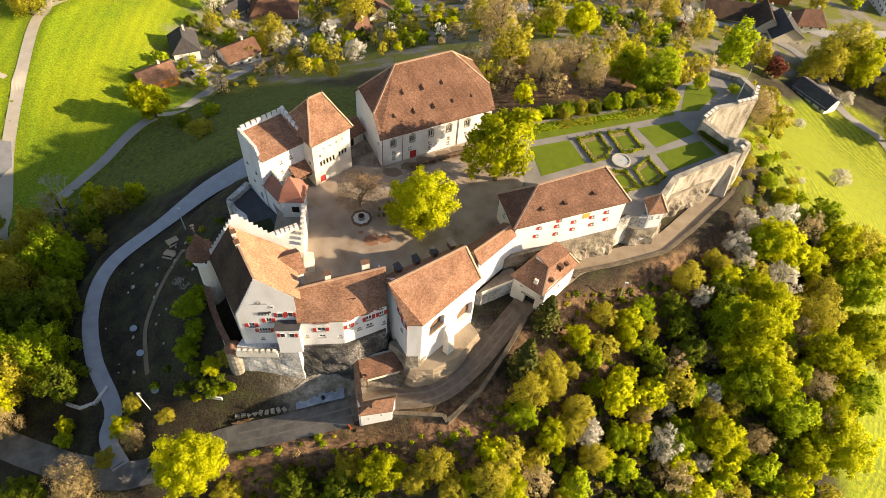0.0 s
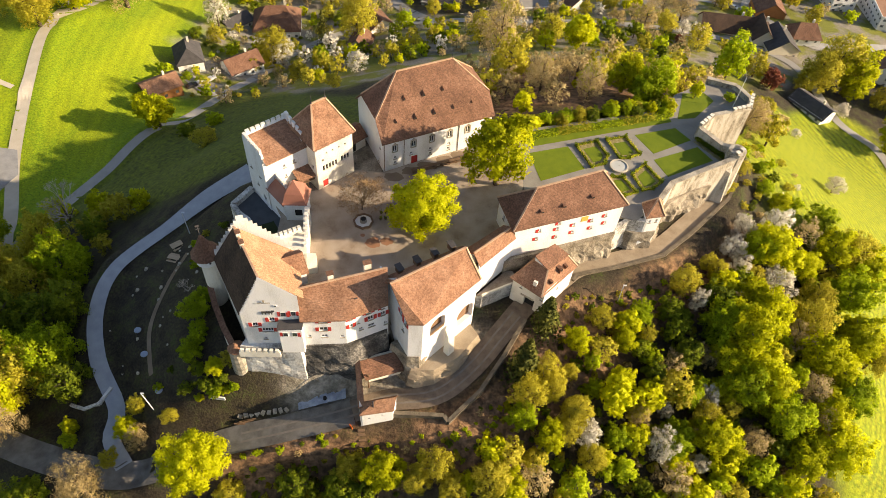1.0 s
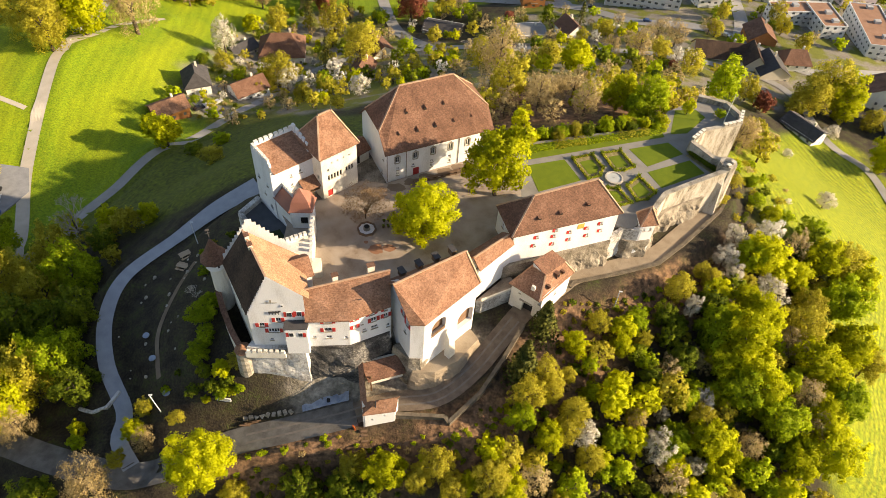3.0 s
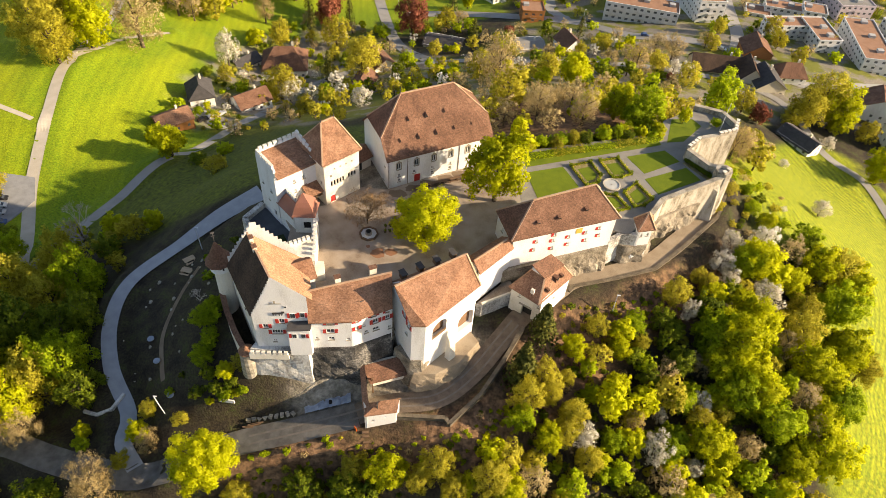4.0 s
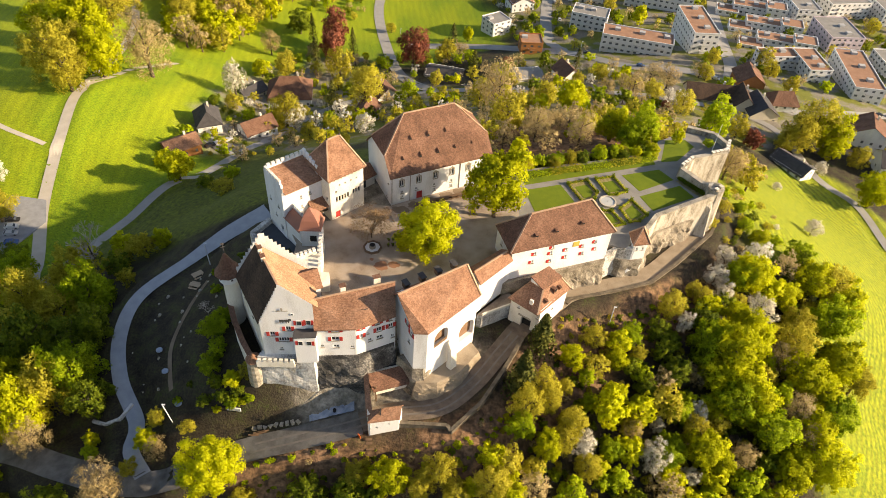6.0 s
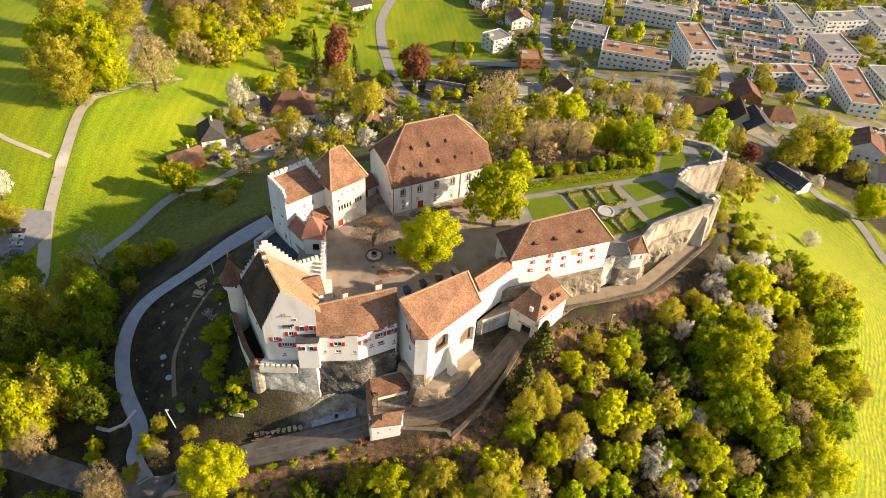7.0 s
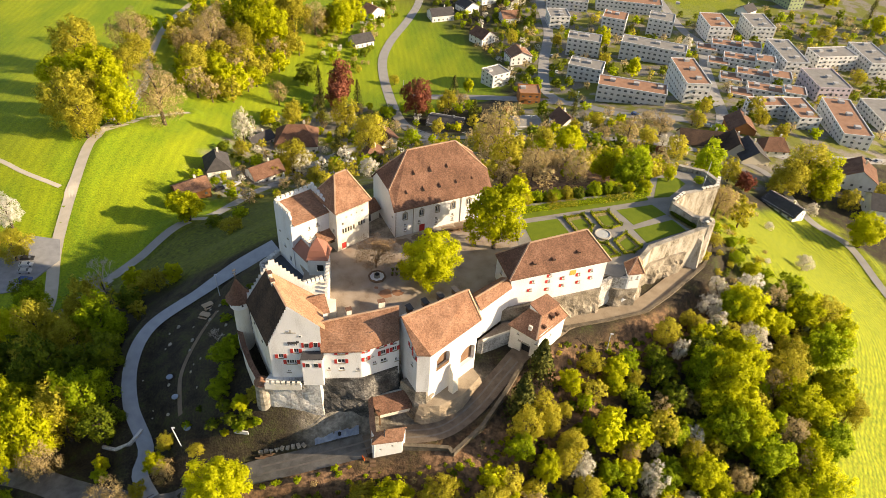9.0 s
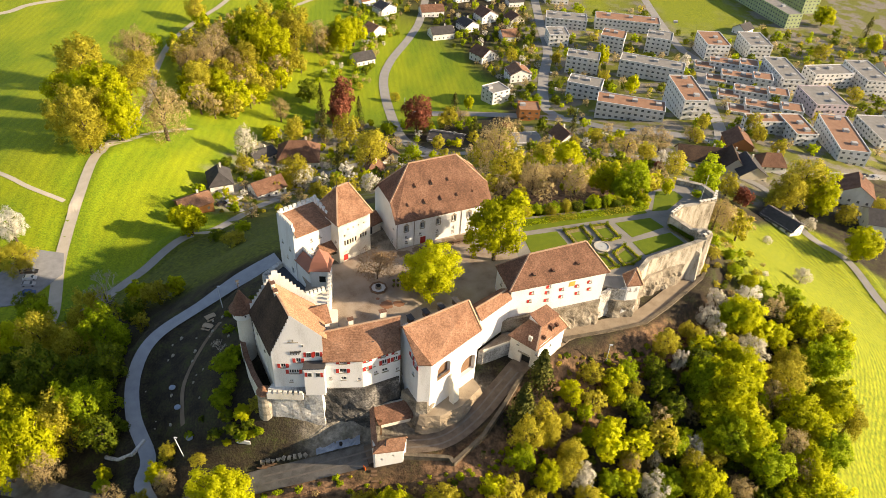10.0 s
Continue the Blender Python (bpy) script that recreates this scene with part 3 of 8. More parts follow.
def ground_mat():
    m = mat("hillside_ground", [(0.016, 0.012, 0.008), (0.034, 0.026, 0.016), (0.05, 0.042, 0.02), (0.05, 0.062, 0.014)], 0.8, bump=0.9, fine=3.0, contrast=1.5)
    n, l = m.node_tree.nodes, m.node_tree.links
    b = n["Principled BSDF"]
    base = next(k for k in n if k.type == "VALTORGB").outputs[0]
    tc = next(k for k in n if k.type == "TEX_COORD")

    def ramp(scale, c0, c1, stretch=(1, 1, 1), lo=0.35, hi=0.65):
        mp = n.new("ShaderNodeMapping")
        mp.inputs["Scale"].default_value = stretch
        mp.inputs["Rotation"].default_value = (0, 0, 0.5)
        l.new(tc.outputs["Object"], mp.inputs[0])
        t = n.new("ShaderNodeTexNoise")
        t.inputs["Scale"].default_value = scale
        t.inputs["Detail"].default_value = 8
        l.new(mp.outputs[0], t.inputs["Vector"])
        r = n.new("ShaderNodeValToRGB")
        r.color_ramp.elements[0].position, r.color_ramp.elements[1].position = lo, hi
        r.color_ramp.elements[0].color, r.color_ramp.elements[1].color = (*c0, 1), (*c1, 1)
        l.new(t.outputs[0], r.inputs[0])
        return r.outputs[0]

    grass = ramp(0.05, (0.115, 0.215, 0.004), (0.31, 0.36, 0.006), (1, 0.35, 1), 0.4, 0.6)
    grass2 = ramp(1.3, (0.1, 0.175, 0.004), (0.3, 0.35, 0.007), lo=0.3, hi=0.7)
    g = n.new("ShaderNodeMix")
    g.data_type = "RGBA"
    g.inputs[0].default_value = 0.5
    l.new(grass, g.inputs[6])
    l.new(grass2, g.inputs[7])
    mow = n.new("ShaderNodeTexWave")
    mow.bands_direction = "Z"
    mow.inputs["Scale"].default_value = 0.3
    mow.inputs["Distortion"].default_value = 2.2
    mow.inputs["Detail"].default_value = 3
    mow.inputs["Detail Scale"].default_value = 0.8
    mm = n.new("ShaderNodeMapping")
    mm.inputs["Scale"].default_value = (0.12, 0.12, 1.0)
    l.new(tc.outputs["Object"], mm.inputs[0])
    l.new(mm.outputs[0], mow.inputs["Vector"])
    mr = n.new("ShaderNodeMapRange")
    mr.inputs[3].default_value, mr.inputs[4].default_value = 0.78, 1.12
    l.new(mow.outputs[0], mr.inputs[0])
    rows = n.new("ShaderNodeTexWave")
    rows.bands_direction = "X"
    rows.inputs["Scale"].default_value = 0.085
    rows.inputs["Distortion"].default_value = 9.0
    rows.inputs["Detail"].default_value = 2
    rows.inputs["Detail Scale"].default_value = 0.12
    rm = n.new("ShaderNodeMapping")
    rm.inputs["Rotation"].default_value = (0, 0, radians(-8))
    l.new(tc.outputs["Object"], rm.inputs[0])
    l.new(rm.outputs[0], rows.inputs["Vector"])
    rr = n.new("ShaderNodeMapRange")
    rr.inputs[3].default_value, rr.inputs[4].default_value = 0.92, 1.03
    l.new(rows.outputs[0], rr.inputs[0])
    hs = n.new("ShaderNodeHueSaturation")
    l.new(rr.outputs[0], hs.inputs["Value"])
    l.new(g.outputs[2], hs.inputs["Color"])
    earth = ramp(0.7, (0.08, 0.046, 0.025), (0.34, 0.195, 0.105), lo=0.34, hi=0.66)
    scree = ramp(0.6, (0.19, 0.17, 0.135), (0.4, 0.36, 0.3))
    lush = ramp(0.9, (0.12, 0.175, 0.004), (0.31, 0.33, 0.008), lo=0.3, hi=0.7)
    # grass colour darkened to deepen the shade on the north-west slope
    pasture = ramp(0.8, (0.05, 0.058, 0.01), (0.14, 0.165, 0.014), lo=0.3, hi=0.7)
    mown = n.new("ShaderNodeHueSaturation")
    l.new(mr.outputs[0], mown.inputs["Value"])
    l.new(lush, mown.inputs["Color"])
    urban = ramp(0.09, (0.23, 0.205, 0.165), (0.16, 0.17, 0.022), lo=0.43, hi=0.54)
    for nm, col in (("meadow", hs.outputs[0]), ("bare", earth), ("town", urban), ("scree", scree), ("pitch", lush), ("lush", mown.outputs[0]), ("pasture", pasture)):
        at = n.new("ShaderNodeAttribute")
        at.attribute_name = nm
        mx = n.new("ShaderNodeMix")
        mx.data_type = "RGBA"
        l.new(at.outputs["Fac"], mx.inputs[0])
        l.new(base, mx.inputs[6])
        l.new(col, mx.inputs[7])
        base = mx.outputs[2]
    tuft = ramp(1.9, (0.45, 0.45, 0.45), (1.5, 1.5, 1.5), lo=0.3, hi=0.72)
    mul = n.new("ShaderNodeMix")
    mul.data_type, mul.blend_type = "RGBA", "MULTIPLY"
    mul.inputs[0].default_value = 0.6
    l.new(base, mul.inputs[6])
    l.new(tuft, mul.inputs[7])
    l.new(mul.outputs[2], b.inputs["Base Color"])
    bp = next(k for k in n if k.type == "BUMP")
    bp.inputs["Distance"].default_value = 0.22
    return m


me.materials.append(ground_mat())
ground = tagged(new("ground", me), "castle hill with green meadows, brown slopes and woodland floor", "ground", kind="structure")


def strip(name, width, line, material, label, lift=0.2, widen=0.0):
    """A way laid on the ground along a line."""
    s = Shape()
    k = 5
    rows = []
    for i in range(len(line)):
        a, b = line[max(0, i - 1)], line[min(len(line) - 1, i + 1)]
        d = (b - a)[:2]
        d = d / (np.hypot(*d) + 1e-9)
        wd = width + widen * max(0.0, (i / len(line) - 0.7) / 0.3)
        rows.append([(line[i][0] - d[1] * wd * (j / (k - 1) - 0.5), line[i][1] + d[0] * wd * (j / (k - 1) - 0.5)) for j in range(k)])
    xy = np.array(rows).reshape(-1, 2)
    z = ground_at(xy) + lift
    s.v = [(x, y, h) for (x, y), h in zip(xy, z)]
    for i in range(len(line) - 1):
        for j in range(k - 1):
            s.f.append((i * k + j, (i + 1) * k + j, (i + 1) * k + j + 1, i * k + j + 1))
    ob = single(name, s, material, label, "road", kind="structure")
    return ob


drive_line, loop_line = LINES[0][1], LINES[1][1]
cut = int(np.argmin(np.hypot(drive_line[:, 0] - 0, drive_line[:, 1] + 33)))
gate = int(np.argmin(np.hypot(drive_line[:, 0] - 37.5, drive_line[:, 1] + 8.5)))
strip("road", 4.4, drive_line[:gate + 1], LANE_SAND, "sandy gravel lane along the foot of the castle rock", 0.2)
strip("road", 4.6, drive_line[gate:cut + 1], COBBLE, "brown cobbled castle lane climbing to the gate", 0.2)
for side in (-0.85, 0.85):
    track = drive_line[gate + 4:cut + 14].copy()
    d = np.gradient(track[:, :2], axis=0)
    d /= np.hypot(d[:, 0], d[:, 1])[:, None]
    track[:, 0] -= d[:, 1] * side
    track[:, 1] += d[:, 0] * side
    strip("wheel_track", 0.42, track, TRACK, "pale worn wheel track on the cobbled lane", 0.23)
strip("road", 5.6, drive_line[cut:], DRIVEGREY, "grey asphalt drive below the castle walls")
strip("road", 3.3, loop_line, LOOPGREY, "narrow grey asphalt loop way round the castle hill", 0.24, 3.0)


# ---- castle: base and courts ----
PLATFORM = [(-18.0, -27.2), (-8.0, -26.8), (0.0, -26.2), (7, -22.3), (10.8, -26.2), (13.5, -26.0), (23.2, -15.6), (24.3, -8), (30.2, -5.0), (52.4, 2.4),
            (57, 4.5), (62.9, 10.6), (67.5, 16.6), (81.5, 24), (79.2, 27.5), (75, 32.3), (78.8, 36.8), (88.6, 40.6), (91, 46.5), (88, 52),
            (81, 53), (73, 48), (69, 42), (33, 31), (26, 35), (12, 38), (-2, 31), (-12, 22), (-16, 18), (-24.6, 10.2), (-20.8, 5.6),
            (-17, 0.5), (-16.4, -9.5), (-25.6, -14.2)]


def rock_mass(name, outline, z0, z1, label, material, spread=2.0, rough=1.2, step=1.6, layers=7, seed=0):
    """A craggy mass: an outline that widens downwards in uneven layers."""
    pts = []
    for (ax, ay), (bx, by) in zip(outline, outline[1:] + outline[:1]):
        n = max(1, int(math.hypot(bx - ax, by - ay) / step))
        pts += [(ax + (bx - ax) * k / n, ay + (by - ay) * k / n) for k in range(n)]
    n = len(pts)
    nrm = []
    for i in range(n):
        a, b = pts[i - 1], pts[(i + 1) % n]
        d = Vector((b[0] - a[0], b[1] - a[1])).normalized()
        nrm.append((d.y, -d.x))
    s = Shape()
    layers = max(layers, int((z1 - z0) / 0.7))
    for k in range(layers + 1):
        f = k / layers
        z = z1 + (z0 - z1) * f
        for (x, y), (ux, uy) in zip(pts, nrm):
            zz = z + (0.5 * noise.noise((x * 0.6, y * 0.6, k + seed)) if 0 < k < layers else 0)
            big = noise.noise((x * 0.16 + seed, y * 0.16, z * 0.2))
            mid = noise.noise((x * 0.45 + seed, y * 0.45, zz * 0.5))
            ledge = abs(noise.noise((x * 0.9, y * 0.9 + seed, zz * 1.1)))
            w = f * spread + (rough * (1.3 * big + 0.9 * mid + 0.8 * ledge - 0.3) * min(1.0, 3 * f) if k else 0)
            s.v.append((x + ux * w, y + uy * w, zz))
    for k in range(layers):
        for i in range(n):
            s.f.append((k * n + i, (k + 1) * n + i, (k + 1) * n + (i + 1) % n, k * n + (i + 1) % n))
    s.f.append(tuple(range(n)))
    ob = single(name, s, material, label, "rock", kind="structure")
    return ob


def inset(poly, d):
    """The outline drawn in by d."""
    out = []
    for i in range(len(poly)):
        a, b, c = Vector(poly[i - 1]), Vector(poly[i]), Vector(poly[(i + 1) % len(poly)])
        u, v = (b - a).normalized(), (c - b).normalized()
        n = (Vector((-u.y, u.x)) + Vector((-v.y, v.x))).normalized()
        out.append((b.x + n.x * d, b.y + n.y * d))
    return out


rock_mass("castle_rock", inset(PLATFORM, 2.4), -17, -0.35, "craggy sandstone rock and masonry carrying the castle", ROCK_PALE, 1.2, 0.5)
single("courtyard", Shape().prism([(-16.5, -10), (-8, -25), (6, -18), (20, -8.5), (27, -3), (30, 4), (33.5, 13), (33, 30), (18, 23), (2.9, 14.8), (-3, 15), (-10, 8.5),
                                   (-19, 5.0), (-16.6, 0.6)], -0.6, 0.0), GRAVEL, "sandy gravel castle courtyard with worn patches", "courtyard", kind="structure")
single("garden_ground", Shape().prism([(33.5, 13), (34, 8), (48, 8), (57, 5), (62.9, 10.6), (67.5, 16.6), (81.5, 24), (79.2, 27.5), (75, 32.3), (78.8, 36.8), (88.6, 40.6),
                                       (91, 46.5), (88, 52), (81, 53), (73, 48), (69, 42), (33, 31)], -0.6, 0.02), GARDENPATH,
       "pale gravel paths of the terrace garden", "garden", kind="structure")
single("west_terrace", Shape().prism([(-27.5, 4.6), (-23.5, 0.9), (-19, -9.5), (-15, -9.0), (-15.0, 1.0), (-20.2, 6.4), (-24.4, 9.8)], -12, -3.0), PAVING,
       "dark grey paved terrace lying between the castle walls", "terrace", kind="structure")

single("terrace_bed", Shape().prism([(-22.6, -0.4), (-18.6, 1.6), (-16.6, -1.6), (-17.0, -8.6), (-19.0, -9.0)], -3.2, -2.9), mat("dark_planted_bed", [(0.018, 0.026, 0.008), (0.04, 0.055, 0.016)], 2.0, bump=0.6),
       "dark planted bed on the paved terrace", "garden bed", kind="structure")


# ---- great hall (palas) ----
def palas():
    d, n = Vector((0.897, 0.441)), Vector((-0.441, 0.897))
    o = Vector((3.1, 15.3))

    def p(u, v, z):
        q = o + d * u + n * v
        return (q.x, q.y, z)

    ln, dep, ze, zh, zr, nh = 25.6, 15.2, 8.4, 12.0, 19.3, 3.3
    t = thing("great_hall", (o.x, o.y, 0), "tall white great hall with steep half-hipped brown tile roof", "castle building")
    wins = [(2.6 + k * 4.3, 4.7, 1.0, 1.8, "gothic") for k in range(6)]
    wins += [(2.7, 2.6, 0.7, 0.8), (2.7, 1.1, 0.7, 0.8), (6.4, 2.6, 0.7, 0.8), (11.0, 2.4, 0.7, 0.8), (11.0, 1.0, 0.7, 0.8), (15.4, 2.4, 0.7, 0.8),
             (15.4, 1.0, 0.7, 0.8), (19.6, 2.4, 0.7, 0.8), (23.5, 2.4, 0.7, 0.8), (7.2, -0.4, 1.5, 2.4, "door")]
    wall_part(t, p(0, 0, 0), p(ln, 0, 0), -1, ze, wins)
    wall_part(t, p(ln, 0, 0), p(ln, dep, 0), -1, ze, [(4, 3, 1, 1.6), (10, 3, 1, 1.6)], gable=[(dep - nh, zh), (nh, zh)])
    wall_part(t, p(ln, dep, 0), p(0, dep, 0), -8, ze)
    wall_part(t, p(0, dep, 0), p(0, 0, 0), -2, ze, [(12.5, 0.4, 0.8, 1.2), (13.5, 5, 0.6, 0.9)], gable=[(dep - nh, zh), (nh, zh)])
    e = 0.45
    rl, rr = p(5.9, dep / 2, zr), p(18.6, dep / 2, zr)
    fl, fr = p(-e, -e, ze - 0.35), p(ln + e, -e, ze - 0.35)
    bl, br = p(-e, dep + e, ze - 0.35), p(ln + e, dep + e, ze - 0.35)
    hfl, hbl, hfr, hbr = p(-e, nh, zh), p(-e, dep - nh, zh), p(ln + e, nh, zh), p(ln + e, dep - nh, zh)
    roof_parts(t, [[fl, fr, hfr, rr, rl, hfl], [br, bl, hbl, rl, rr, hbr], [hbl, hfl, rl], [hfr, hbr, rr]], TILE_DARK,
               ridges=[(rl, rr), (rl, hfl), (rl, hbl), (rr, hfr), (rr, hbr)])
    # small triangular roof vents
    for row, zz, k0, num in ((0.30, 11.2, 3.6, 5), (0.62, 14.8, 6.4, 3)):
        for k in range(num):
            u, v = k0 + k * 4.4, row * dep / 2
            s = Shape()
            z = ze - 0.35 + (zr - ze) * (v + e) / (dep / 2 + e)
            z = zh + (zr - zh) * (v - nh) / (dep / 2 - nh) if v > nh else ze - 0.35 + (zh - ze + 0.35) * (v + e) / (nh + e)
            a, b, c, q = p(u - 0.5, v - 0.5, z - 0.5), p(u + 0.5, v - 0.5, z - 0.5), p(u, v - 0.5, z + 0.65), p(u, v + 0.5, z + 0.85)
            part("roof_vent", Shape().face(a, c, q).face(b, q, c), TILE, t)
            part("vent_opening", Shape().face(p(u - .4, v - .47, z - .45), p(u + .4, v - .47, z - .45), p(u, v - .47, z + .5)), DARK, t, "dark triangular vent opening")
    for u in (0.15, 4.7, 17.6):
        part("downpipe", Shape().beam(p(u, -0.1, 0), p(u, -0.1, ze - 0.3), 0.12, 0.12), WOOD, t, "thin brown downpipe")
    for q, h in ((rl, 2.0), (rr, 2.0)):
        part("lightning_rod", Shape().beam(q, (q[0], q[1], q[2] + h), 0.08, 0.08), SLATE, t, "thin metal lightning rod")


palas()


# ---- keep tower and west hall ----
def keep_tower():
    a, b = Vector((0.745, 0.667)), Vector((-0.667, 0.745))
    o = Vector((-9.9, 8.5))

    def p(u, v, z):
        q = o + a * u + b * v
        return (q.x, q.y, z)

    w, ze = 9.0, 12.0
    t = thing("keep_tower", (o.x, o.y, 0), "square pale stone keep tower with pyramid tile roof", "castle tower")
    wins = [(1.7 + k * 0.75, 4.6, 0.5, 1.5, "dark") for k in range(5)] + [(6.2 + k * 0.75, 4.9, 0.5, 1.4, "dark") for k in range(3)]
    wins += [(2.6 + k * 1.5, 8.9, 0.4, 0.45, "dark") for k in range(4)] + [(1.6, 7.3, 0.5, 0.6, "dark"), (1.8, 0.1, 1.3, 1.9, "door")]
    wall_part(t, p(0, 0, 0), p(w, 0, 0), -1.5, ze, wins, OLD_PLASTER)
    wall_part(t, p(w, 0, 0), p(w, w, 0), -1.5, ze, [(4, 6, 0.7, 1.2, "dark")], OLD_PLASTER)
    wall_part(t, p(w, w, 0), p(0, w, 0), -6, ze, (), OLD_PLASTER)
    wall_part(t, p(0, w, 0), p(0, 0, 0), -1.5, ze, [(7.5, 5, 0.7, 1.0, "dark")], OLD_PLASTER)
    for u in np.arange(0.5, w, 0.95):
        part("corbel", Shape().bar(p(u, -0.1, ze - 0.9), (0.35, 0.4, 0.5), math.atan2(a.y, a.x)), OLD_PLASTER, t)
    e = 0.5
    c = [p(-e, -e, ze - 0.3), p(w + e, -e, ze - 0.3), p(w + e, w + e, ze - 0.3), p(-e, w + e, ze - 0.3)]
    r0, r1 = p(2.9, w / 2, 18.6), p(6.1, w / 2, 18.6)
    roof_parts(t, [[c[0], c[1], r1, r0], [c[1], c[2], r1], [c[2], c[3], r0, r1], [c[3], c[0], r0]], TILE, ridges=[(r0, r1), (r0, c[0]), (r1, c[1]), (r0, c[3]), (r1, c[2])])
    for r in (r0, r1):
        f = part("finial", Shape().cone(r[0], r[1], r[2], r[2] + 0.5, 0.2, 0.12, 8), SLATE, t, "dark metal roof finial")
        part("pole", Shape().beam(r, (r[0], r[1], r[2] + 2.2), 0.07, 0.07), SLATE, f)


def west_hall():
    a, b = Vector((0.755, 0.656)), Vector((-0.656, 0.755))
    o = Vector((-19.6, 4.6))

    def p(u, v, z):
        q = o + a * u + b * v
        return (q.x, q.y, z)

    ln, dep, zw, ze = 10.0, 7.4, 12.6, 10.2
    t = thing("west_hall", (o.x, o.y, 0), "white crenellated hall with tiled roof beside the keep", "castle building")
    wall_part(t, p(0, 0, 0), p(ln, 0, 0), -3, ze, [(2.2, 4.6, 0.6, 0.9), (4.5, 6.9, 0.6, 0.9), (4.5, 4.2, 0.6, 0.9), (6.4, 4.0, 0.6, 1.3), (7.2, 4.0, 0.6, 1.3), (6.8, 7.0, 0.7, 0.9)])
    wall_part(t, p(0, dep, 0), p(0, 0, 0), -6, zw - 0.9, [(1.8, 5.2, 0.6, 1.0), (5.2, 5.0, 0.6, 1.0), (3.6, 1.6, 0.6, 1.0), (5.6, -1.6, 0.9, 1.6, "dark")])
    wall_part(t, p(ln, dep, 0), p(0, dep, 0), -8, zw - 0.9)
    part("parapet", Shape().prism([p(0, -0.0, 0)[:2], p(0, dep, 0)[:2], p(0.5, dep, 0)[:2], p(0.5, 0, 0)[:2]], zw - 0.92, zw), PLASTER, t)
    part("parapet", Shape().prism([p(0, dep, 0)[:2], p(ln, dep, 0)[:2], p(ln, dep - 0.5, 0)[:2], p(0, dep - 0.5, 0)[:2]], zw - 0.92, zw), PLASTER, t)
    merlons(t, p(0.25, 0.3, 0)[:2], p(0.25, dep - 0.3, 0)[:2], zw, 6, 0.75, 0.8)
    merlons(t, p(0.6, dep - 0.25, 0)[:2], p(ln, dep - 0.25, 0)[:2], zw, 8, 0.75, 0.8)
    roof_parts(t, [[p(0.5, -0.5, ze), p(ln + 0.2, -0.5, ze), p(ln + 0.2, dep - 0.5, 12.4), p(0.5, dep - 0.5, 12.4)]], TILE)
    # stepped fire wall towards the tower
    for k in range(5):
        part("merlon", Shape().bar(p(ln - 0.2, dep - 1.0 - k * 1.25, 13.1 - k * 0.35), (0.5, 0.85, 2.4), math.atan2(a.y, a.x)), PLASTER, t)
    # wooden gallery with a lean-to roof at the foot of the tower
    g = part("gallery", Shape().prism([p(6.2, -0.1, 0)[:2], p(10.2, -0.1, 0)[:2], p(10.2, -2.2, 0)[:2], p(6.2, -2.2, 0)[:2]], 2.3, 2.5), WOOD, t, "brown timber gallery")
    for u in (6.3, 8.2, 10.1):
        part("post", Shape().beam(p(u, -2.1, -0.2), p(u, -2.1, 4.0), 0.2, 0.2), WOOD, g)
    part("railing", Shape().beam(p(6.2, -2.15, 3.3), p(10.2, -2.15, 3.3), 0.1, 0.7), WOOD, g)
    part("lean_to_roof", Shape().slab([p(6.0, -2.7, 3.7), p(10.4, -2.7, 3.7), p(10.4, 0, 5.0), p(6.0, 0, 5.0)], 0.16), TILE, g)


keep_tower()
west_hall()


def passage():
    t = thing("gate_passage", (-5, 22, 0), "low dark passage with brown tile roof joining keep and hall", "passage")
    part("wall_body", Shape().prism([(-6.4, 18.3), (-1.6, 23.2), (-3.8, 26.8), (-8.8, 21.4)], -6, 2.6), OLD_PLASTER, t)
    part("roof", Shape().slab([(-6.3, 17.6, 2.7), (-1.0, 23.0, 2.7), (-2.9, 25.2, 4.4), (-7.9, 20.0, 4.4)], 0.2), TILE_DARK, t)
    part("roof", Shape().slab([(-7.9, 20.0, 4.4), (-2.9, 25.2, 4.4), (-4.4, 27.4, 2.7), (-9.2, 22.2, 2.7)], 0.2), TILE_DARK, t)
    part("door", Shape().bar((-4.1, 20.6, 1.0), (1.6, 0.1, 2.2), 0.8), DARK, t, "dark open doorway")


passage()


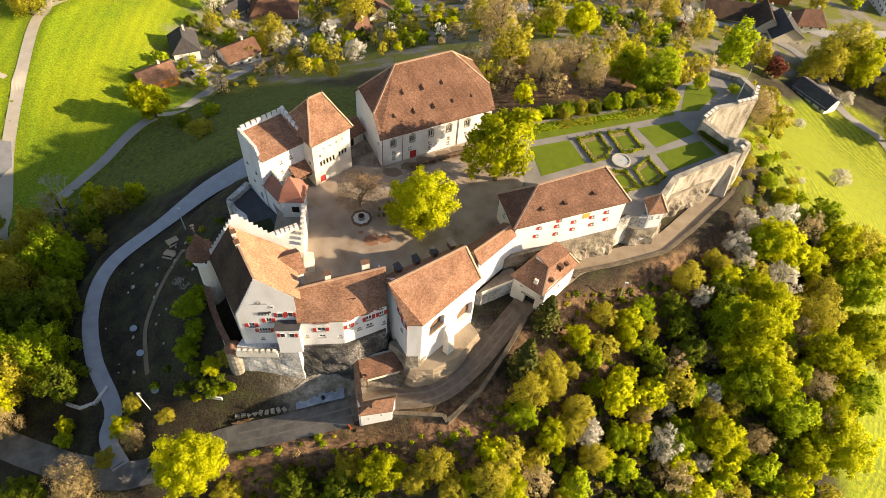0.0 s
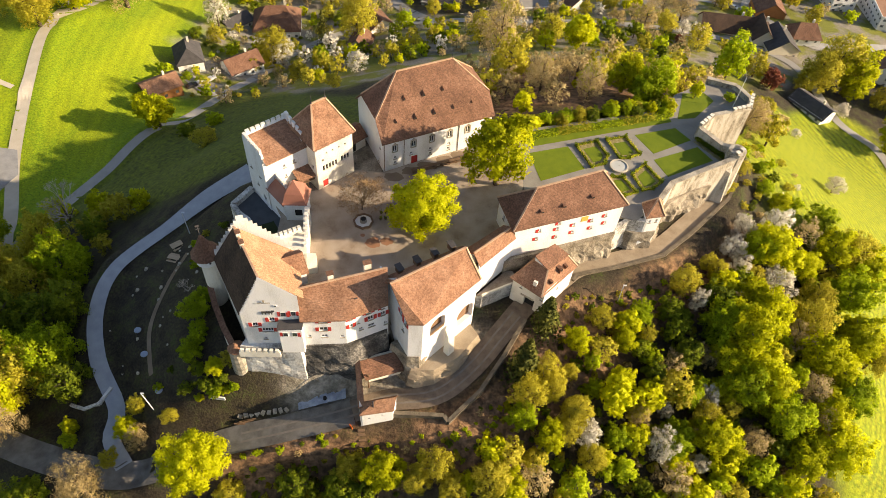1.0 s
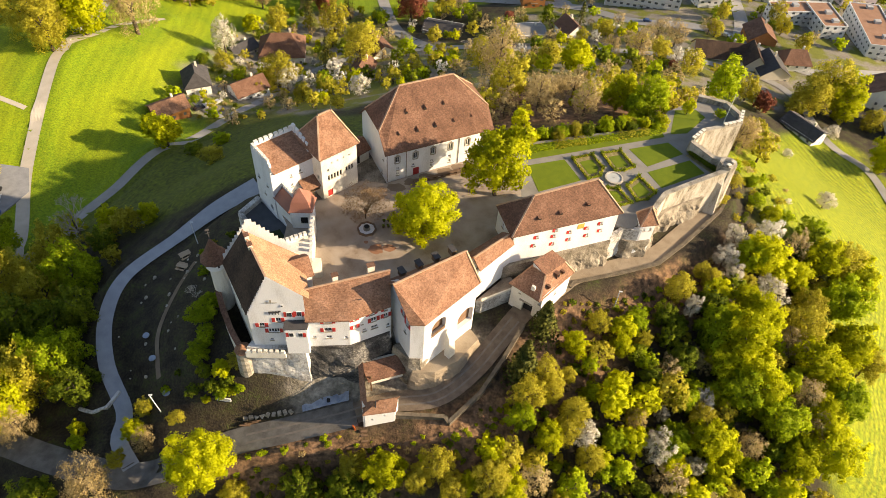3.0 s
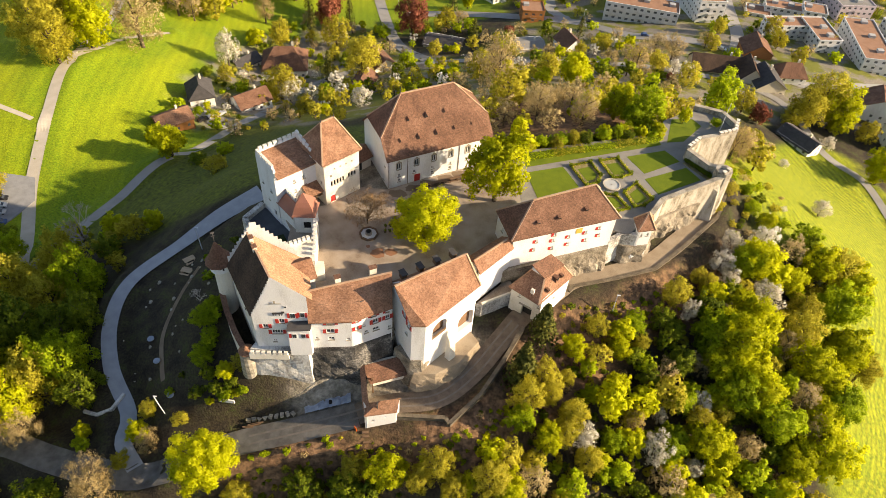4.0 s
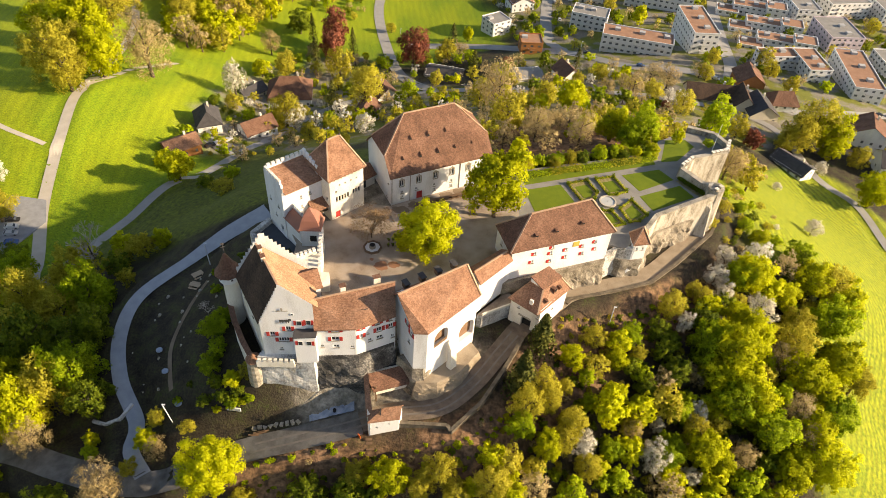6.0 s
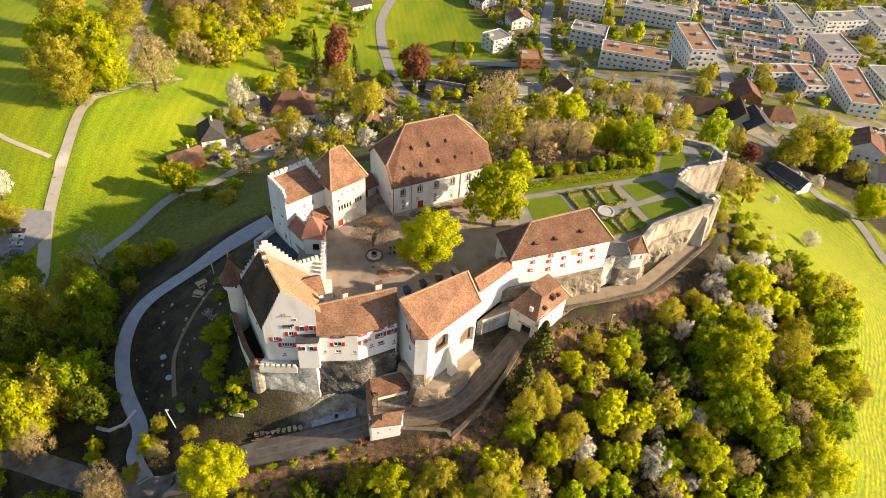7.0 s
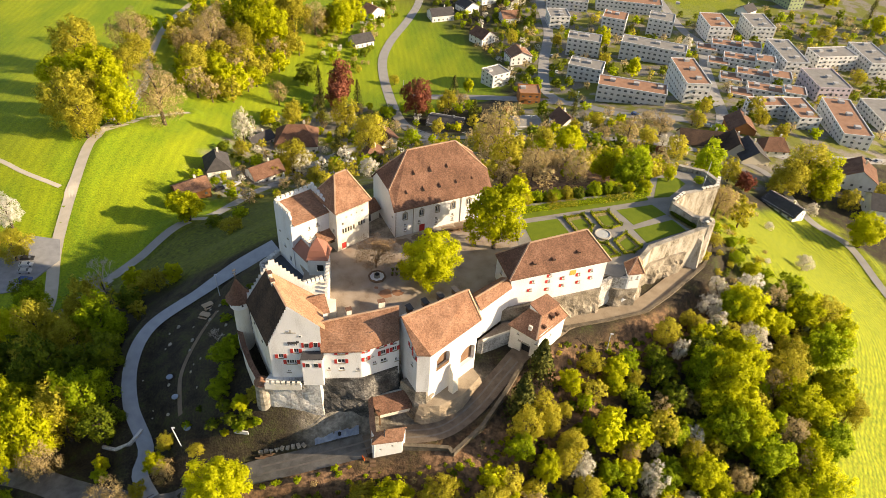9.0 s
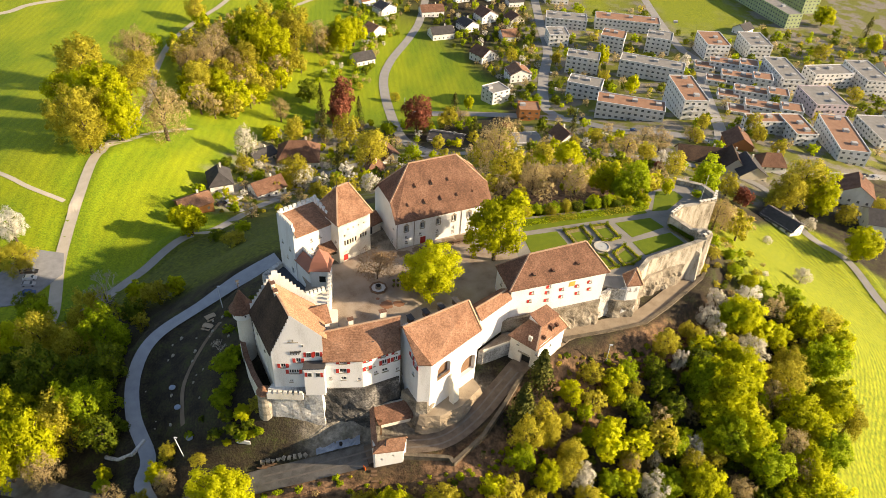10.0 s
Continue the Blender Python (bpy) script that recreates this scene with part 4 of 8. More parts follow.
# ---- gate stair tower with bell-shaped copper roof, and the crenellated court wall ----
def bell_tower():
    t = thing("stair_tower", (-13.2, 1.0, 0), "small white tower with bell-shaped reddish copper roof", "castle tower")
    poly = [(-15.2, -0.4), (-11.2, -0.2), (-11.0, 3.6), (-15.0, 3.4)]
    wall_part(t, poly[0], poly[1], -3, 5.2, [(2.6, 1.2, 1.5, 2.0, "dark")])
    wall_part(t, poly[1], poly[2], -1, 5.2)
    wall_part(t, poly[2], poly[3], -1, 5.2)
    wall_part(t, poly[3], poly[0], -3, 5.2)
    c = Vector((-13.3, 1.6))
    prof = [(1.24, 4.9), (1.08, 5.4), (0.97, 6.2), (0.86, 7.1), (0.62, 8.0), (0.3, 8.8), (0.04, 9.7)]
    s = Shape()
    for (f0, z0), (f1, z1) in zip(prof, prof[1:]):
        q0 = [(c.x + (x - c.x) * f0, c.y + (y - c.y) * f0) for x, y in poly]
        q1 = [(c.x + (x - c.x) * f1, c.y + (y - c.y) * f1) for x, y in poly]
        for i in range(4):
            j = (i + 1) % 4
            s.face((*q0[i], z0), (*q0[j], z0), (*q1[j], z1), (*q1[i], z1))
    part("roof", s, COPPER, t, "curved bell-shaped copper roof")
    # side wing with red roof and stepped gable
    wing = part("wing", Shape().prism([(-19.7, 5.0), (-15.5, 0.5), (-14.9, 2.4), (-17.6, 5.8)], -3, 3.5), PLASTER, t)
    part("roof", Shape().slab([(-20.0, 4.9, 3.4), (-15.6, 0.1, 3.4), (-15.1, 2.6, 5.6), (-17.8, 5.6, 5.6)], 0.2), COPPER, wing, "small red lean-to roof")
    part("fire_wall", Shape().prism([(-18.1, 6.3), (-15.2, 2.9), (-14.9, 3.2), (-17.8, 6.6)], -1, 5.9), PLASTER, t)
    merlons(t, (-17.8, 6.2), (-15.2, 3.1), 5.9, 5, 0.5, 0.6, 0.4)


bell_tower()


def court_wall():
    t = thing("court_wall", (-11, -6, 0), "white crenellated castle wall beside the courtyard", "castle wall")
    part("wall_body", Shape().prism([(-16.4, -10.4), (-10.6, -7.0), (-10.9, -6.3), (-16.8, -9.6)], -4, 5.2), OLD_PLASTER, t)
    merlons(t, (-16.2, -9.9), (-10.8, -6.7), 5.2, 7, 0.55, 0.7, 0.5)
    part("wall_body", Shape().prism([(-9.0, -12.2), (-10.2, -0.6), (-11.2, -0.6), (-10.6, -7.0), (-16.4, -10.4), (-14.5, -12.4)], -3, 4.6), OLD_PLASTER, t)
    merlons(t, (-9.5, -11.0), (-10.6, -1.2), 4.6, 8, 0.6, 0.7, 0.45)
    part("buttress", Shape().prism([(-9.1, -13.6), (-7.2, -13.2), (-7.4, -11.6), (-9.2, -11.6)], -0.3, [1.6, 1.6, 4.0, 4.0]), OLD_PLASTER, t)


court_wall()


# ---- gabled house with stepped gables ----
def gable_house():
    A, B, C, D = (-18.1, -27.2), (-8.0, -26.4), (-12.4, -11.0), (-25.2, -14.6)
    F, G = (-13.6, -26.7, 15.6), (-20.7, -14.0, 14.3)
    ze, zl = 5.2, 6.0
    t = thing("gabled_house", (-15, -20, 0), "white castle house with stepped gables and large orange tile roof", "castle building")
    wins = [(2.1, 2.0, 1.0, 1.15, "shutter"), (5.2, 3.5, 1.0, 1.2, "shutter"), (4.1, 0.25, 2.0, 1.15, "shutter"), (3.35, -2.3, 0.7, 0.65)]
    # the gable's outline steps down on both flanks
    ln = math.hypot(B[0] - A[0], B[1] - A[1])
    mid = 4.6

    def steps(u0, z0, u1, z1, n):
        out = []
        for k in range(n):
            u, v = u0 + (u1 - u0) * k / n, u0 + (u1 - u0) * (k + 1) / n
            z = (z0 + (z1 - z0) * (k + 1) / n) if z1 > z0 else (z0 + (z1 - z0) * k / n)
            out += [(u, z + 0.35), (v, z + 0.35)]
        return out

    left = steps(mid, 15.6, 0, 5.2, 12)
    wall_part(t, A, B, -4.0, 5.2, wins, gable=[(ln, 10.6), (mid, 15.95)] + left)
    wall_part(t, B, C, -1, 5.0)
    ln2 = math.hypot(C[0] - D[0], C[1] - D[1])
    wall_part(t, C, D, -5, 5.0, gable=steps(ln2, 5.2, 0, 5.2, 1)[:0] + [(ln2, 6.2)] + steps(ln2, 6.0, 7.6, 15.0, 10) + steps(7.6, 15.0, 0, 5.2, 11))
    wall_part(t, D, A, -8, 5.0, [(3.5, 1.5, 0.6, 0.9), (9.0, 1.5, 0.6, 0.9)], OLD_PLASTER)
    f2 = (F[0] - 0.15, F[1] + 0.5, F[2] - 0.4)
    g2 = (G[0] + 0.2, G[1] - 0.5, G[2] - 0.3)
    a2, d2 = (A[0] - 0.5, A[1] + 0.45, 5.0), (D[0] - 0.4, D[1] - 0.4, 5.0)
    b2, c2 = (B[0] + 0.9, B[1] + 0.9, 9.2), (C[0] + 1.9, C[1] - 1.1, 4.6)
    # one roof in two colours: shade painted on the west slope, sun on the east
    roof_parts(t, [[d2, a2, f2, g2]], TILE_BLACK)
    roof_parts(t, [[f2, b2, c2, g2]], TILE_SUNLIT, ridges=[(f2, g2)])
    # cross-gabled dormer towards the courtyard
    e, g = Vector((0.89, 0.46)), Vector((-0.46, 0.89))
    q = Vector((-9.2, -15.6))

    def at(u, v, z):
        r = q + e * u + g * v
        return (r.x, r.y, z)

    m = part("dormer", Shape().prism([at(-4, -2.5, 0)[:2], at(0, -2.5, 0)[:2], at(0, 2.5, 0)[:2], at(-4, 2.5, 0)[:2]], 2.5, 6.6).face(at(0, -2.5, 6.6), at(0, 2.5, 6.6), at(0, 0, 8.9)), PLASTER, t)
    part("roof", Shape().slab([at(0.4, -2.9, 6.5), at(0.4, 0, 9.1), at(-6.2, 0, 9.1), at(-4.2, -2.9, 6.9)], 0.2), TILE, m)
    part("roof", Shape().slab([at(0.4, 0, 9.1), at(0.4, 2.9, 6.5), at(-4.2, 2.9, 6.9), at(-6.2, 0, 9.1)], 0.2), TILE, m)
    for x, y, z in ((-19.2, -16.6, 15.1), (-18.2, -18.6, 14.9)):
        chimney(t, x, y, 12.0, z, 0.8, 0.7, -1.05)
    chimney(t, -11.0, -23.4, 7, 10.0, 1.0, 0.8, -0.3)
    # bay with a flat dark roof
    bay = part("bay", Shape().prism([(-11.7, -28.3), (-7.7, -28.0), (-7.6, -26.4), (-11.6, -26.7)], -4.5, 3.3), PLASTER, t)
    part("bay_roof", Shape().prism([(-11.9, -28.5), (-7.5, -28.2), (-7.5, -26.5), (-11.8, -26.8)], [3.3, 3.5, 3.3, 3.3], [3.5, 3.7, 4.3, 4.0]), SLATE, bay, "low dark metal bay roof")
    for u in (1.15, 2.75):
        x, y = -11.7 + u, -28.32 + u * 0.075
        w = part("window", Shape().bar((x, y, 1.7), (0.9, 0.1, 1.2), 0.075), FRAME, bay)
        part("pane", Shape().bar((x, y - 0.04, 1.7), (0.72, 0.06, 1.0), 0.075), GLASS, w)
        part("shutter", Shape().bar((x + (0.75 if u > 2 else -0.75), y - 0.05, 1.7), (0.5, 0.06, 1.2), 0.075), RED, w, "red painted window shutter")
    # crenellated garden wall in front of the house foot
    fw = part("front_wall", Shape().beam((-19.6, -28.7, -4.9), (-12.2, -28.4, -4.9), 0.5, 1.6), OLD_PLASTER, t)
    for k in range(7):
        part("merlon", Shape().bar((-19.0 + 1.05 * k, -28.68 + 0.04 * k, -3.8), (0.62, 0.5, 0.7), 0.04), OLD_PLASTER, fw)
    for u, z, w, h in ((6.3, 8.3, 0.5, 0.6), (7.35, 5.75, 1.0, 1.3), (9.1, 5.95, 0.9, 1.3)):
        x, y = A[0] + (B[0] - A[0]) * u / ln, A[1] + (B[1] - A[1]) * u / ln - 0.05
        wi = part("window", Shape().bar((x, y, z), (w, 0.1, h), 0.08), FRAME, t)
        part("pane", Shape().bar((x, y - 0.04, z), (w - 0.2, 0.06, h - 0.2), 0.08), GLASS, wi)
        if w > 0.6:
            for k in (-1, 1):
                part("shutter", Shape().bar((x + k * (w / 2 + 0.27), y - 0.05, z), (0.48, 0.07, h), 0.08), RED, wi, "red painted window shutter")
    # painted emblem, as plain dark bars
    em = Shape().bar((-13.4, -26.95, 6.5), (1.9, 0.06, 0.5), 0.08).bar((-12.4, -26.89, 6.8), (0.5, 0.06, 0.45), 0.08)
    for k in (-0.8, -0.3, 0.3, 0.75):
        em.bar((-13.4 + k, -26.95 + 0.08 * k, 6.1), (0.16, 0.06, 0.5), 0.08)
    part("painted_emblem", em, SLATE, t, "dark painted heraldic emblem")
    part("painted_scroll", Shape().bar((-13.6, -26.97, 9.3), (2.2, 0.05, 0.18), 0.08).bar((-13.6, -26.97, 9.7), (0.3, 0.05, 0.8), 0.08), STONE, t)


gable_house()


# ---- round corner turret and outer curtain wall ----
def corner_turret():
    x, y = -27.4, -13.6
    t = thing("corner_turret", (x, y, 0), "slender white round turret with brown conical roof", "castle turret")
    part("shaft", Shape().cone(x, y, -14, 2.2, 1.75, 1.5, 18), OLD_PLASTER, t)
    part("collar", Shape().cone(x, y, 2.2, 2.9, 1.5, 2.05, 18), OLD_PLASTER, t)
    part("upper_storey", Shape().cone(x, y, 2.9, 5.3, 2.1, 2.1, 18), PLASTER, t)
    part("roof", Shape().cone(x, y, 4.9, 6.4, 2.8, 1.75, 10).cone(x, y, 6.4, 10.1, 1.75, 0.08, 10), TILE_DARK, t)
    part("finial", Shape().cone(x, y, 9.7, 12.6, 0.14, 0.05, 8).bar((x, y, 11.6), (0.8, 0.08, 0.12), 0.5).bar((x, y, 12.4), (0.7, 0.08, 0.4), 0.5), SLATE, t, "metal weather vane")
    for k in (-2.2, -1.0):
        part("loophole", Shape().bar((x + 1.95 * math.cos(k), y + 1.95 * math.sin(k), 4.0), (0.4, 0.35, 0.5), k), DARK, t)
    w = thing("curtain_wall", (-24, -20, -6), "old narrow curtain wall with tiled coping below the house", "castle wall")
    line = [(-28.2, -14.5), (-26.2, -19.0), (-23.4, -24.0), (-21.2, -27.2)]
    for (ax, ay), (bx, by) in zip(line, line[1:]):
        part("wall_body", Shape().beam((ax, ay, -9), (bx, by, -9), 0.7, 9.4), OLD_PLASTER, w)
        part("coping", Shape().beam((ax, ay, -4.2), (bx, by, -4.2), 1.1, 0.25), TILE_DARK, w, "brown tile coping")
    b = thing("corner_bastion", (-20.8, -27.6, -8), "low round corner bastion with small tile cap", "castle tower")
    part("body", Shape().cone(-20.6, -27.4, -16, -5.2, 1.9, 1.4, 14), STONE, b)
    part("cap", Shape().cone(-20.6, -27.4, -5.2, -3.6, 1.6, 0.2, 14), TILE, b)


corner_turret()


# ---- long south house ----
def south_house():
    A, K, B = (-8.0, -27.0), (-0.3, -26.2), (7.0, -22.4)
    BL, BR = (-9.0, -19.8), (5.2, -14.6)
    t = thing("south_house", (0, -23, 0), "long white house with red shutters and bent tile roof", "castle building")
    ze = 5.2
    w1 = [(3.95, 3.6, 1.5, 1.1, "shutter"), (3.85, 1.0, 1.5, 1.15, "shutter"), (3.9, -1.15, 1.1, 0.85), (1.25, -0.95, 0.6, 0.7), (7.0, -1.4, 0.7, 0.65)]
    wall_part(t, A, K, -6, ze, w1)
    w2 = [(1.1, 3.6, 0.55, 1.0, "shutter"), (1.05, 1.2, 0.6, 1.1, "shutter"), (4.45, 3.6, 1.0, 1.15, "shutter"), (4.8, 1.35, 1.1, 1.3, "shutter"), (7.2, 3.5, 0.7, 1.15, "shutter1"),
          (7.25, 1.4, 0.9, 1.2, "shutter"), (4.9, -0.9, 1.3, 0.95), (7.7, -1.9, 0.7, 1.0), (2.9, -0.75, 0.8, 0.8), (2.5, 1.7, 0.4, 0.6)]
    wall_part(t, K, B, -6, ze, w2)
    wall_part(t, BR, BL, -1, 4.6, [(3, 1, 1.0, 1.4), (7, 1, 1.0, 1.4), (11, 1, 1.0, 1.4)])
    wall_part(t, B, BR, -1, ze)
    RL, RK, RR = (-9.0, -23.6, 8.9), (0.6, -20.2, 9.4), (6.6, -18.2, 9.6)
    e = -0.5
    a, k, b = (-7.9, -27.5, 4.9), (-0.1, -26.7, 4.9), (7.1, -22.9, 4.9)
    v = (-1.6, -21.0, 9.28)
    roof_parts(t, [[a, k, v, RL], [k, b, RR, v], [(BR[0] + .2, BR[1] + .4, 4.3), (BL[0], BL[1] + .4, 4.3), RL, RR]], TILE, ridges=[(RL, v), (v, RR)])
    s = Shape().bar((1.4, -23.4, 7.1), (0.7, 0.9, 0.1), 0.4, Matrix.Rotation(-0.7, 3, "X"))
    part("skylight", s, GLASS, t, "small glazed skylight")
    chimney(t, -3.2, -20.8, 7.8, 10.4, 1.0, 0.8, 0.4)
    chimney(t, 3.0, -18.0, 7.8, 10.4, 1.3, 0.8, 0.4)


south_house()


# ---- block over the arched terrace ----
def terrace_block():
    W, SW, SE, R, NE, NW = (7.6, -22.6), (10.9, -26.2), (13.5, -26.0), (23.2, -15.8), (20.0, -8.8), (5.6, -17.6)
    t = thing("terrace_block", (14, -20, 0), "white castle block with orange tile roof above two arches", "castle building")
    ze = 5.0
    ln = math.hypot(SW[0] - NW[0], SW[1] - NW[1])
    wall_part(t, NW, SW, -9, ze, [(9.0, 2.2, 0.9, 1.2, "shutter"), (7.4, 3.6, 0.8, 1.1, "shutter"), (8.2, -0.8, 0.8, 1.0)], gable=[(ln * 0.46, 11.0), (0, 5.4)])
    wall_part(t, SW, SE, -9, ze)
    l2 = math.hypot(R[0] - SE[0], R[1] - SE[1])
    wall_part(t, SE, R, -14, ze, [(3.85, -2.4, 3.8, 4.5, "dark"), (11.5, -7.2, 4.4, 5.4, "dark")], deep=1.2)
    for u, z, w, h in ((3.85, -2.4, 3.8, 4.5), (11.5, -7.2, 4.4, 5.4)):
        s = Shape()
        a, b = Vector(SE), Vector(R)
        d = (b - a).normalized()
        n = Vector((d.y, -d.x))
        k = 14
        arc = [(-w / 2 * math.cos(math.pi * i / k), z + h - w / 2 * 0.9 + w / 2 * 0.9 * math.sin(math.pi * i / k)) for i in range(k + 1)]
        for (s0, z0), (s1, z1) in zip(arc, arc[1:]):
            q0, q1 = a + d * (u + s0), a + d * (u + s1)
            s.face((q0.x, q0.y, z0), (q1.x, q1.y, z1), (q1.x, q1.y, z + h + 0.01), (q0.x, q0.y, z + h + 0.01))
            s.face((q0.x, q0.y, z0), (q1.x, q1.y, z1), (q1.x - n.x, q1.y - n.y, z1), (q0.x - n.x, q0.y - n.y, z0))
        part("arch", s, PLASTER, t, "white round arch")
        q = a + d * u - n * 1.0
        part("arch_back", Shape().bar((q.x, q.y, z + h / 2), (w, 0.06, h), math.atan2(d.y, d.x)), ARCH_BACK, t, "shaded brown back of the arch")
    part("railing", Shape().bar((16.1, -23.2, -1.95), (3.8, 0.08, 0.9), 0.81), WOOD, t)
    wall_part(t, R, NE, -6, ze)
    wall_part(t, NE, NW, -1, ze, [(3, 1, 1, 1.5), (8, 1, 1, 1.5), (12, 1, 1, 1.5)])
    e = 0.5
    rl, rr = (7.4, -22.7, 11.0), (20.4, -13.6, 10.9)
    rh = (8.2, -21.9, 11.0)
    sw, se, r = (10.8, -26.7, 4.7), (13.6, -26.6, 4.7), (23.7, -15.9, 4.7)
    ne, nw = (20.2, -8.2, 4.7), (5.2, -17.2, 4.9)
    roof_parts(t, [[rl, sw, se, rh], [rh, se, r, rr], [rr, r, ne], [rl, rh, rr, ne, nw]], TILE, ridges=[(rl, rr), (rr, r)])
    for k in range(4):
        x, y = 8.6 + k * 3.1, -16.8 + k * 2.05
        dm = part("dormer", Shape().bar((x, y, 7.2), (0.9, 1.4, 1.3), 0.58), WOOD, t, "small dark dormer")
        part("roof", Shape().bar((x, y + 0.1, 7.95), (1.2, 1.8, 0.14), 0.58), SLATE, dm)
    part("pier", Shape().prism([(17.7, -23.1), (18.9, -24.2), (20.1, -23.0), (18.9, -21.8)], -15.0, [-2.8, -4.4, -4.4, -2.8], [(17.7, -22.6), (18.4, -23.3), (19.5, -22.1), (18.8, -21.4)]), OLD_PLASTER, t, "weathered pier between the arches")


terrace_block()
rock_mass("south_crag", [(-8.4, -27.2), (0.2, -26.6), (6.8, -22.6), (6.4, -20), (-8, -22)], -17, -3.6, "dark weathered crag below the south house", ROCK, 1.3, 0.5, 0.6, 14, 5)
rock_mass("south_bastion_base", [(-19.6, -27.8), (-8.6, -28.0), (-7.6, -24), (-18, -24)], -16, -3.9, "pale stained masonry base below the gabled house", STAINED, 1.0, 0.2, 1.2, 6, 9)
rock_mass("arch_apron", [(11.6, -27.4), (16, -27.0), (20.6, -24.0), (24.6, -18.6), (22.6, -15.6), (12.5, -23)], -15, -10.4, "sandy rubble apron below the arches", LANE_SAND, 1.0, 0.4, 0.6, 10, 17)
rock_mass("terrace_crag", [(7.6, -23.4), (10.8, -26.3), (13.0, -26.2), (14.2, -24.8), (11, -21)], -15, -7.2, "pale crag and rubble below the terrace block", ROCK_PALE, 1.3, 0.6, 0.6, 12, 13)


# ---- link wing and hipped house ----
def hipped_house():
    FL, FR, BR, BL = (30.3, -5.0), (52.6, 3.4), (49.6, 11.4), (27.4, 2.8)
    t = thing("hipped_house", (40, 3, 0), "long white house with large hipped brown tile roof", "castle building")
    ze = 7.4
    wins = [(u, z, 0.62, 0.9, "shutter1") for u, z in ((5.4, 4.1), (5.1, 1.7), (9.5, 5.0), (9.35, 3.3), (9.5, 0.9), (13.0, 3.4), (13.2, 1.1), (17.0, 3.5), (17.4, 1.1), (20.1, 4.0), (20.5, 1.7))]
    wall_part(t, FL, FR, -6, ze, wins)
    wall_part(t, FR, BR, -4, ze)
    wall_part(t, BR, BL, -1, ze, [(4 + 3.4 * k, 2.5, 0.9, 1.3) for k in range(6)])
    wall_part(t, BL, FL, -1, ze, [(3, 3.5, 0.9, 1.2), (6, 3.5, 0.9, 1.2), (4.2, -0.1, 1.4, 2.2, "door")])
    rl, rr = (33.7, 0.5, 12.7), (47.0, 6.0, 13.1)
    a, b, c, d = (29.7, -5.9, 6.9), (53.3, 3.0, 6.9), (50.0, 12.0, 6.9), (26.8, 2.9, 6.9)
    roof_parts(t, [[a, b, rr, rl], [b, c, rr], [c, d, rl, rr], [d, a, rl]], TILE_DARK, ridges=[(rl, rr), (rl, a), (rl, d), (rr, b), (rr, c)])
    for f, v in ((0.2, 0.35), (0.42, 0.36), (0.72, 0.42)):
        q = Vector(a).lerp(Vector(b), f).lerp(Vector(rl).lerp(Vector(rr), f), v)
        dm = part("roof_vent", Shape().bar((q.x, q.y, q.z + 0.25), (0.7, 0.9, 0.5), 0.36), TILE_DARK, t)
        part("vent_opening", Shape().bar((q.x + 0.17, q.y - 0.46, q.z + 0.22), (0.5, 0.04, 0.34), 0.36), DARK, dm)
    part("sundial", Shape().bar((44.55, 0.32, 4.9), (1.5, 0.06, 1.4), 0.36), mat("ochre_painted_dial", [(0.5, 0.33, 0.06), (0.62, 0.45, 0.1)], 2.0), t, "round ochre painted sundial")
    k = thing("link_wing", (27, -7, 0), "white battlement wing with a narrow tile roof", "castle building")
    wall_part(k, (23.4, -12.5), (30.3, -5.0), -5, 4.6, [(1.5 + 1.25 * i, 3.4, 0.4, 0.5, "dark") for i in range(7)])
    wall_part(k, (28.6, -2.6), (20.6, -9.6), -1, 4.6)
    roof_parts(k, [[(23.6, -12.9, 4.4), (30.6, -5.3, 4.4), (29.6, -4.2, 6.3), (22.2, -11.2, 6.3)], [(22.2, -11.2, 6.3), (29.6, -4.2, 6.3), (28.2, -2.3, 4.6), (20.2, -9.4, 4.6)]], TILE,
               ridges=[((22.2, -11.2, 6.3), (29.6, -4.2, 6.3))])


hipped_house()


def inner_bridge():
    t = thing("inner_bridge", (28, -10, -11), "sandy ramp on a grey stained wall to the inner gate", "bridge")
    poly = [(24.9, -12.4), (32.6, -8.2), (31.2, -5.6), (29.8, -5.8), (23.8, -12.3)]
    part("wall_body", Shape().prism(poly, -14, -6.0), STAINED, t)
    part("deck", Shape().prism([(24.8, -12.3), (32.5, -8.1), (31.2, -5.6), (29.8, -5.8), (23.8, -12.2)], -5.996, -5.75), GRAVEL, t, "sandy gravel deck")
    part("parapet", Shape().beam((24.9, -12.4, -5.5), (32.6, -8.2, -5.5), 0.35, 0.6), OLD_PLASTER, t)


inner_bridge()
rock_mass("east_crag", [(29, -6.4), (52.6, 2.7), (53, 5), (30, -2)], -13, -1.9, "pale crag below the hipped house", ROCK_PALE, 0.9, 0.8, 0.7, 14, 21)


